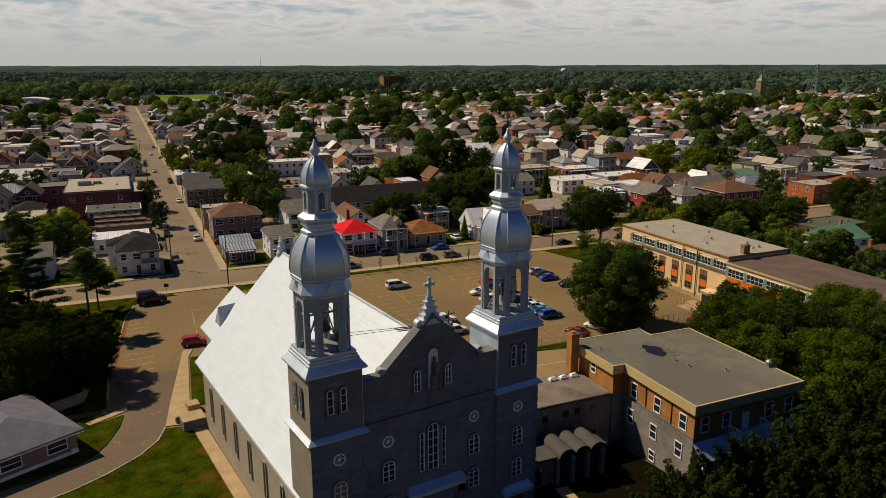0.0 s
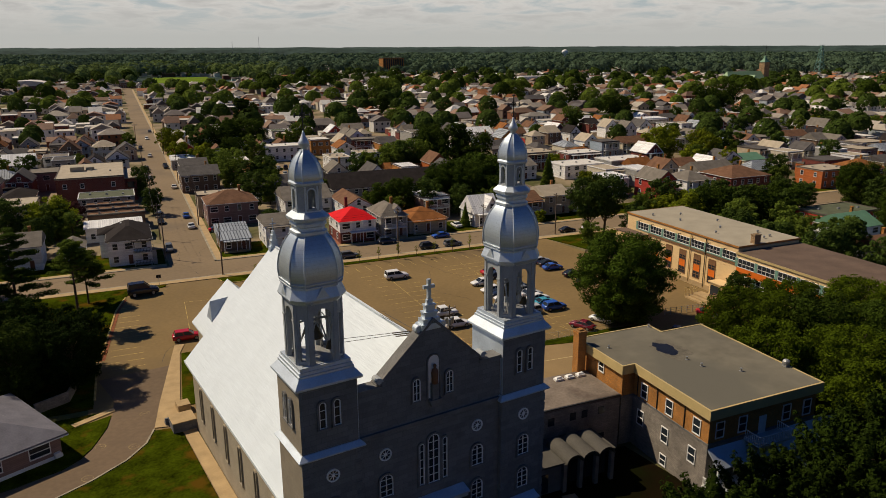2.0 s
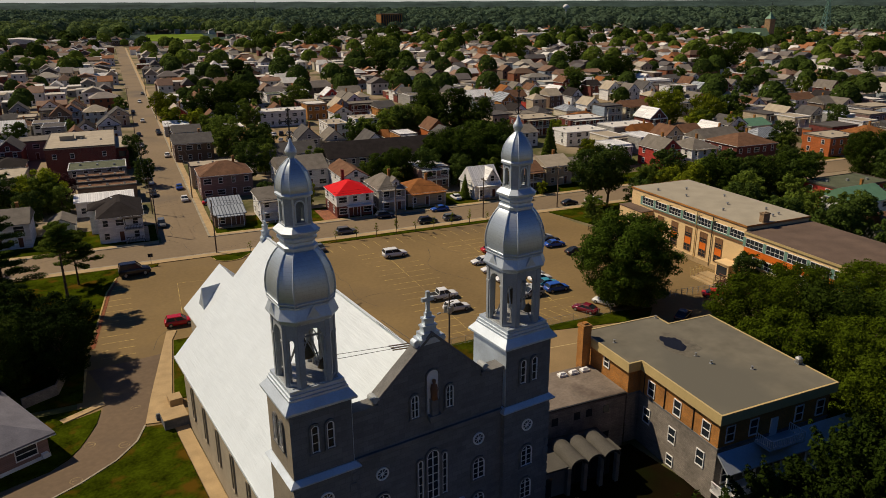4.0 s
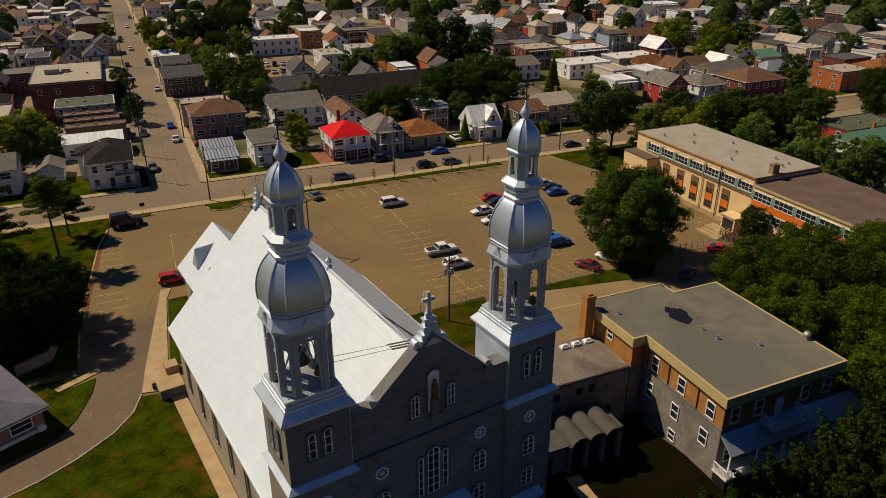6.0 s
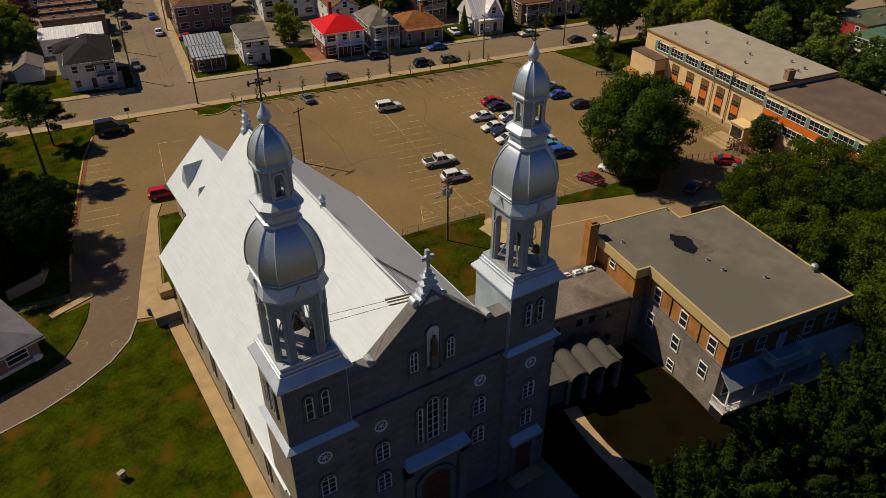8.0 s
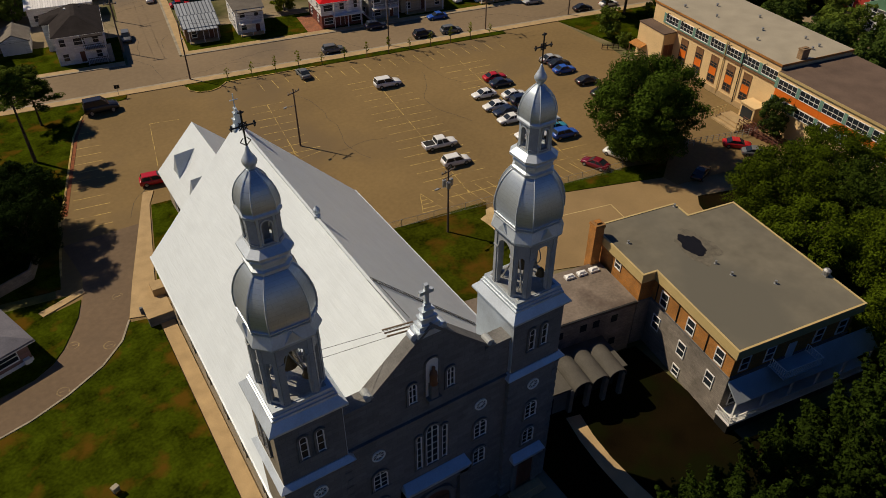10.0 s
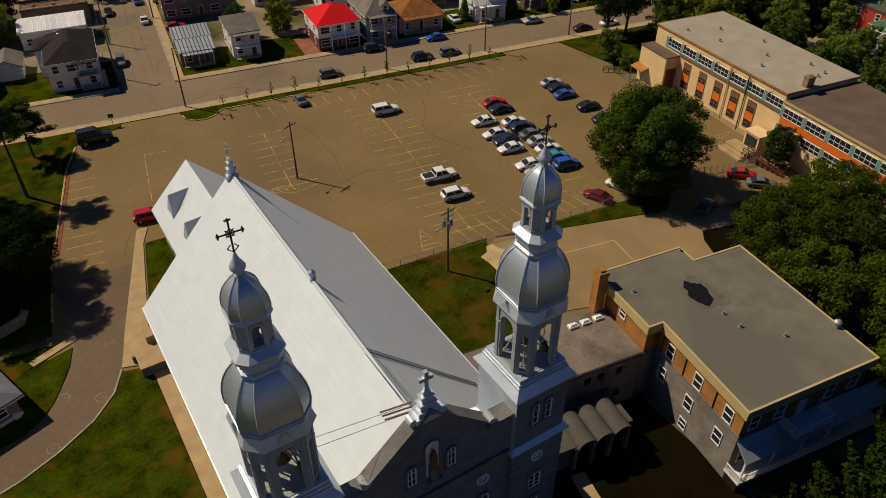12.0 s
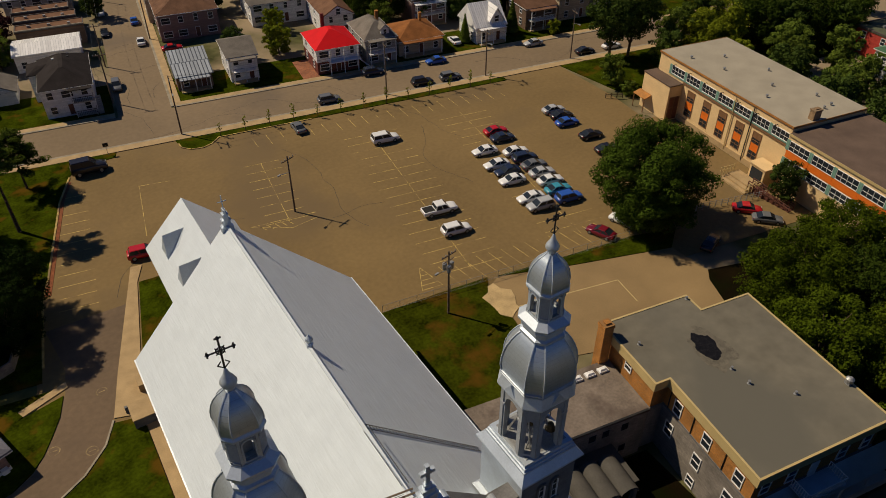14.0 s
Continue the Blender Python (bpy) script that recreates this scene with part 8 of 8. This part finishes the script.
    return dict(L=L, wr=wr, hw=body[3][1], fx=x1, lz=body[-2][3] - 0.14, bx=body[1][0], bz=body[1][3] - 0.16, body=bodyg.mesh("body", PAINT["white"], True), glass=glass.mesh("glasshouse", M["glass"]), roof=roof.mesh("roof", PAINT["white"]),
                tyre=tyre.mesh("tyre", M["rubber"]), rim=rim.mesh("rim", M["grey_steel"]), lamp=lamp.mesh("headlight", M["lamp_clear"]), tail=lamp.mesh("tail_light", M["lamp_red"]), pillars=[q.mesh("pillar", PAINT["white"]) for q in pillars], bed=bed.mesh("cargo_bed", M["rubber"]) if bed else None)


for k in ("sedan", "suv", "van", "pickup"):
    CARS[k] = car_meshes(k)
WORD = {"sedan": "saloon car", "suv": "sport utility car", "van": "estate van", "pickup": "pickup truck"}


def car(kind, colour, u, v, turn=0.0, where="parked on the church car park", group="cars on the car park", z=0.0):
    c = CARS[kind]
    t = thing("pickup_truck" if kind == "pickup" else "car", town_pose(u, v, z, turn), f"{colour} {WORD[kind]} {where}", "truck" if kind == "pickup" else "car", group)
    b = part("body", c["body"], None, t)
    paint(b, PAINT[colour])
    r = part("roof", c["roof"], None, t)
    paint(r, PAINT[colour])
    gh = part("glasshouse", c["glass"], None, t)
    if group in ("cars on the car park", "cars beside the church"):
        for q in c["pillars"]:
            paint(part("pillar", q, None, gh), PAINT[colour])
    if c["bed"]:
        part("cargo_bed", c["bed"], None, t, "dark cargo bed")
    for x in (-c["L"] * 0.30, c["L"] * 0.31):
        for s in (-1, 1):
            w = part("wheel", c["tyre"], None, t, "", pose(x, s * (c["hw"] - 0.10), c["wr"], 0, 0, 0 if s < 0 else 180))
            part("rim", c["rim"], None, w)
    for s in (-1, 1):
        part("headlight", c["lamp"], None, t, "", pose(c["fx"] + 0.06, s * 0.58, c["lz"]))
        part("tail_light", c["tail"], None, t, "", pose(c["bx"] - 0.05, s * 0.62, c["bz"]))
    return t


for k, c, u, v, a in (("sedan", "silver", 63.4, 82.6, 0), ("sedan", "black", 63.6, 80.0, 0), ("sedan", "blue", 63.1, 77.2, 0), ("sedan", "black", 64.5, 71.3, 0), ("sedan", "black", 64.3, 65.9, 0),
                      ("sedan", "red", 49.3, 79.6, 0), ("sedan", "navy", 49.3, 76.9, 0), ("sedan", "white", 44.2, 73.9, 180), ("sedan", "white", 49.1, 71.6, 0), ("sedan", "white", 44.0, 69.0, 180), ("suv", "navy", 49.4, 69.0, 0),
                      ("sedan", "navy", 44.7, 66.4, 180), ("sedan", "grey", 49.8, 66.4, 0), ("sedan", "white", 44.1, 63.6, 180), ("sedan", "silver", 49.8, 63.7, 0), ("sedan", "white", 49.8, 61.0, 0), ("sedan", "teal", 49.6, 58.2, 0),
                      ("suv", "blue", 49.9, 55.4, 0), ("sedan", "white", 44.3, 57.8, 180), ("suv", "silver", 44.6, 55.2, 180), ("sedan", "maroon", 49.3, 45.4, 118), ("sedan", "white", 54.2, 46.6, 118),
                      ("pickup", "white", 29.6, 60.6, 0), ("suv", "white", 29.8, 54.8, 0), ("van", "white", 29.8, 85.1, 0), ("sedan", "grey", 16.6, 95.6, 95)):
    car(k, c, u, v, a)
for k, c, u, v, a in (("suv", "grey", 25.2, 104.3, 0), ("suv", "black", 45.1, 104.3, 0), ("suv", "grey", 51.4, 104.2, 0), ("sedan", "blue", 52.0, 113.0, 180), ("sedan", "silver", 76.3, 113.0, 180), ("sedan", "black", 84.6, 104.4, 0), ("sedan", "white", 91.8, 104.5, 0),
                      ("sedan", "white", -5.4, 150.3, 90), ("sedan", "blue", -5.5, 164.5, 90), ("sedan", "white", -12.6, 173.8, -90), ("suv", "grey", -12.5, 127.8, -90), ("sedan", "black", -12.6, 159.0, -90), ("sedan", "white", -5.2, 214.0, 90), ("sedan", "black", -12.3, 205, -90),
                      ("sedan", "silver", -12.4, 236, -90), ("sedan", "white", -9.5, 300, 90), ("sedan", "white", -8, 372, -90), ("sedan", "black", -5.0, 262, 90), ("sedan", "black", -5, 268, 90), ("suv", "navy", 37.5, 113.0, 0), ("sedan", "black", -12.4, 262, -90), ("sedan", "black", -12.4, 332, -90), ("sedan", "grey", -5, 410, 90)):
    car(k, c, u, v, a, "parked along the street kerb", "cars along the streets")
car("sedan", "white", 60.4, 121.5, 90, "parked in a driveway", "cars in driveways", 0.08)
car("sedan", "red", 0.6, 143.6, 0, "parked in a driveway", "cars in driveways", 0)
car("suv", "red", -13.6, 68.0, 0, "parked beside the church wing", "cars beside the church")
bv = car("van", "black", -19.4, 95.4, 5, "parked under the pines", "cars beside the church")
bv.matrix_world = bv.matrix_world @ Matrix.Diagonal((1.14, 1.14, 1.45, 1))
car("sedan", "red", 73.7, 41.3, -35, "parked by the school steps", "cars by the school")
car("sedan", "grey", 74.6, 37.9, -35, "parked by the school steps", "cars by the school")
car("sedan", "black", 62.5, 36.6, 30, "parked in the shade of the grove", "cars by the school")
for i in range(9):
    car(rng.choice(("sedan", "suv")), rng.choice(("white", "silver", "grey", "black", "red", "navy")), 36 + 3.1 * (i % 5), 226 + 14 * (i // 5), 80 + 9 * (i % 3), "parked on a distant yard", "cars on a yard")

# ---- poles, wires, fences, small things ----
def utility_pole(u, v, h, arm=True, turn=0.0, transformer=False, lamp=False, z=0.0):
    p = thing("utility_pole", town_pose(u, v, z, turn), "weathered wooden utility pole with crossarm", "pole", "utility poles")
    part("mast", Geo().tube((0, 0, 0), (0, 0, h), 0.16, 0.10, 8), M["pole"], p)
    if arm:
        part("crossarm", Geo().box(-1.2, -0.06, h - 0.7, 1.2, 0.06, h - 0.55), M["pole"], p)
        for x in (-1.1, -0.5, 0.5, 1.1):
            part("insulator", Geo().lathe([(0.05, h - 0.55), (0.08, h - 0.45), (0.04, h - 0.32)], 6), M["grey_steel"], p, "", pose(x, 0, 0))
    if transformer:
        for a in (0, 130, 230):
            part("transformer", Geo().lathe([(0.28, h - 2.9), (0.30, h - 2.8), (0.30, h - 2.0), (0.22, h - 1.9)], 10), M["grey_steel"], p, "grey transformer drum", pose(0.5 * math.cos(radians(a)), 0.5 * math.sin(radians(a)), 0))
        part("lower_arm", Geo().box(-0.9, -0.05, h - 1.5, 0.9, 0.05, h - 1.4), M["pole"], p)
    if lamp:
        part("lamp_arm", Geo().tube((0, 0, h * 0.72), (-1.8, 0, h * 0.76), 0.04, n=6), M["grey_steel"], p)
        part("lamp_head", Geo().box(-2.35, -0.13, h * 0.76 - 0.06, -1.75, 0.13, h * 0.76 + 0.1), M["grey_steel"], p)
    return p


utility_pole(-3.35, 102.5, 11.5, lamp=True, turn=90)
utility_pole(36.7, 102.7, 11.0, lamp=True, turn=90)
utility_pole(58.9, 102.6, 10.0, lamp=True, turn=90)
utility_pole(80.0, 103.0, 11.0, lamp=True, turn=90)
utility_pole(21.3, 38.95, 10.4, transformer=True, lamp=True, turn=20)
utility_pole(9.1, 70.0, 10.0, lamp=True, turn=30)
for i, v in enumerate((121, 152, 186, 222, 262, 305, 350, 400)):
    utility_pole(-3.3 if i % 2 else -13.8, v, 10.5, turn=0)
for u, v, h in ((-13.9, 140, 9.5), (-13.9, 205, 9.5), (-24, 101, 0),):
    if h:
        utility_pole(u, v, h)
sg = thing("street_sign", town_pose(-16.2, 100.2), "small dark street sign on a post", "sign")
part("post", Geo().tube((0, 0, 0), (0, 0, 2.2), 0.04, n=6), M["grey_steel"], sg)
part("board", Geo().box(-0.45, -0.03, 1.7, 0.45, 0.03, 2.4), M["dark"], sg)
wires = Geo()


def wire(a, b, sag):
    a, b = Vector(a), Vector(b)
    pts = [a.lerp(b, i / 8) - Vector((0, 0, sag * 4 * (i / 8) * (1 - i / 8))) for i in range(9)]
    for p, q in zip(pts, pts[1:]):
        wires.tube(p, q, 0.02, n=3)


for o in (-0.9, 0.9):
    wire(town(-3.35, 102.5 + o, 11), town(36.7, 102.7 + o, 10.5), 0.8)
    wire(town(36.7, 102.7 + o, 10.5), town(58.9, 102.6 + o, 9.5), 0.5)
    wire(town(58.9, 102.6 + o, 9.5), town(80, 103 + o, 10.5), 0.5)
    wire(town(-13.8 + o, 121, 10), town(-13.8 + o, 186, 10), 1.2)
    wire(town(-3.3 + o, 152, 10), town(-3.3 + o, 222, 10), 1.2)
tagged(new("overhead_wire", wires.mesh("overhead_wire", M["dark"])), "thin sagging overhead wires", "wire", "", "stuff")

fence = thing("chain_fence", town_pose(0, 0), "low grey chain-link fence along the car park", "fence")
for i in range(17):
    part("post", Geo().tube((0, 0, 0), (0, 0, 1.3), 0.04, n=6), M["grey_steel"], fence, "", pose(13.5 + i * 2.45, 42.6 + 0.03 * i, 0))
part("rail", Geo().tube((13.5, 42.6, 1.28), (52.7, 43.1, 1.28), 0.025, n=5).tube((13.5, 42.6, 0.15), (52.7, 43.1, 0.15), 0.02, n=5), M["grey_steel"], fence)
g = Geo()
for i in range(130):
    u = 13.5 + i * 0.3
    g.tube((u, 42.6, 0.12), (u + 0.9, 42.62, 1.26), 0.007, n=3).tube((u + 0.9, 42.6, 0.12), (u, 42.62, 1.26), 0.007, n=3)
tagged(part("mesh", g, M["grey_steel"], fence), kind="stuff")
f2 = thing("metal_fence", town_pose(0, 0), "low grey metal fence by the school yard", "fence")
for i in range(12):
    part("post", Geo().box(-0.05, -0.05, 0, 0.05, 0.05, 1.3), M["grey_steel"], f2, "", pose(66.5 + i * 1.15, 44.6 - 0.12 * i, 0))
for z in (0.5, 0.9, 1.25):
    part("rail", Geo().tube((66.5, 44.6, z), (79.2, 43.2, z), 0.03, n=5), M["grey_steel"], f2)
f3 = thing("picnic_rail", town_pose(76.0, 83.5, 0.1), "dark wooden railing on the school lawn", "fence")
for i in range(4):
    part("post", Geo().box(-0.06, -0.06, 0, 0.06, 0.06, 1.1), M["bark"], f3, "", pose(i * 1.0, -i * 0.5, 0))
for z in (0.4, 0.75, 1.05):
    part("rail", Geo().tube((0, 0, z), (3, -1.5, z), 0.06, n=5), M["bark"], f3)
KINDS["sapling"] = broadleaf(21, 3.6, 0.6, 70, 0.16, LEAF[2], 6, 0.35)
for i in range(13):
    tree("sapling", town_pose(3 + i * 4.6, 99.0, 0.1, i * 40), "thin young sapling on the grass verge", 0.8 + 0.1 * (i % 4), "saplings on the verge")
bn = thing("lawn_box", pose(-21.1, 17.6, 0.1, 0, 0, 25) @ Matrix.Diagonal((0.72, 0.72, 0.85, 1)), "pale wooden box on short dark legs on the lawn", "box")
part("box", Geo().box(-0.42, -0.32, 0.35, 0.42, 0.32, 1.0), M["kerb"], bn)
part("lid", Geo().rings([[(-0.5, -0.4, 1.0), (0.5, -0.4, 1.0), (0.5, 0.4, 1.0), (-0.5, 0.4, 1.0)], [(-0.45, -0.35, 1.1), (0.45, -0.35, 1.1), (0.45, 0.35, 1.1), (-0.45, 0.35, 1.1)]]), M["membrane_pale"], bn, "pale grey lid")
for sx in (-1, 1):
    for sy in (-1, 1):
        part("leg", Geo().box(-0.04, -0.04, 0, 0.04, 0.04, 0.36), M["dark"], bn, "", pose(sx * 0.36, sy * 0.26, 0))
rr = thing("ramp_railing", town_pose(0, 0), "brown painted railing of the school ramp", "railing")
for k, (a, b) in enumerate((((79.2, 46.2), (80.6, 38.6)), ((77.9, 45.9), (79.3, 38.3)))):
    for i in range(9):
        p = Vector(a).lerp(Vector(b), i / 8)
        part("post", Geo().box(-0.06, -0.06, 0, 0.06, 0.06, 1.9 - 0.1 * i), M["ramp_brown"], rr, "", pose(p.x, p.y, 0))
    for dz in (0.0, -0.45):
        part("rail", Geo().tube((*a, 1.85 + dz), (*b, 1.05 + dz), 0.07, n=6), M["ramp_brown"], rr)
part("ramp_deck", Geo().rings([[(78.0, 45.9, 0.0), (79.2, 46.1, 0.0), (80.6, 38.6, 0.0), (79.4, 38.4, 0.0)], [(78.0, 45.9, 0.9), (79.2, 46.1, 0.9), (80.6, 38.6, 0.1), (79.4, 38.4, 0.1)]]), M["ramp_brown"], rr)
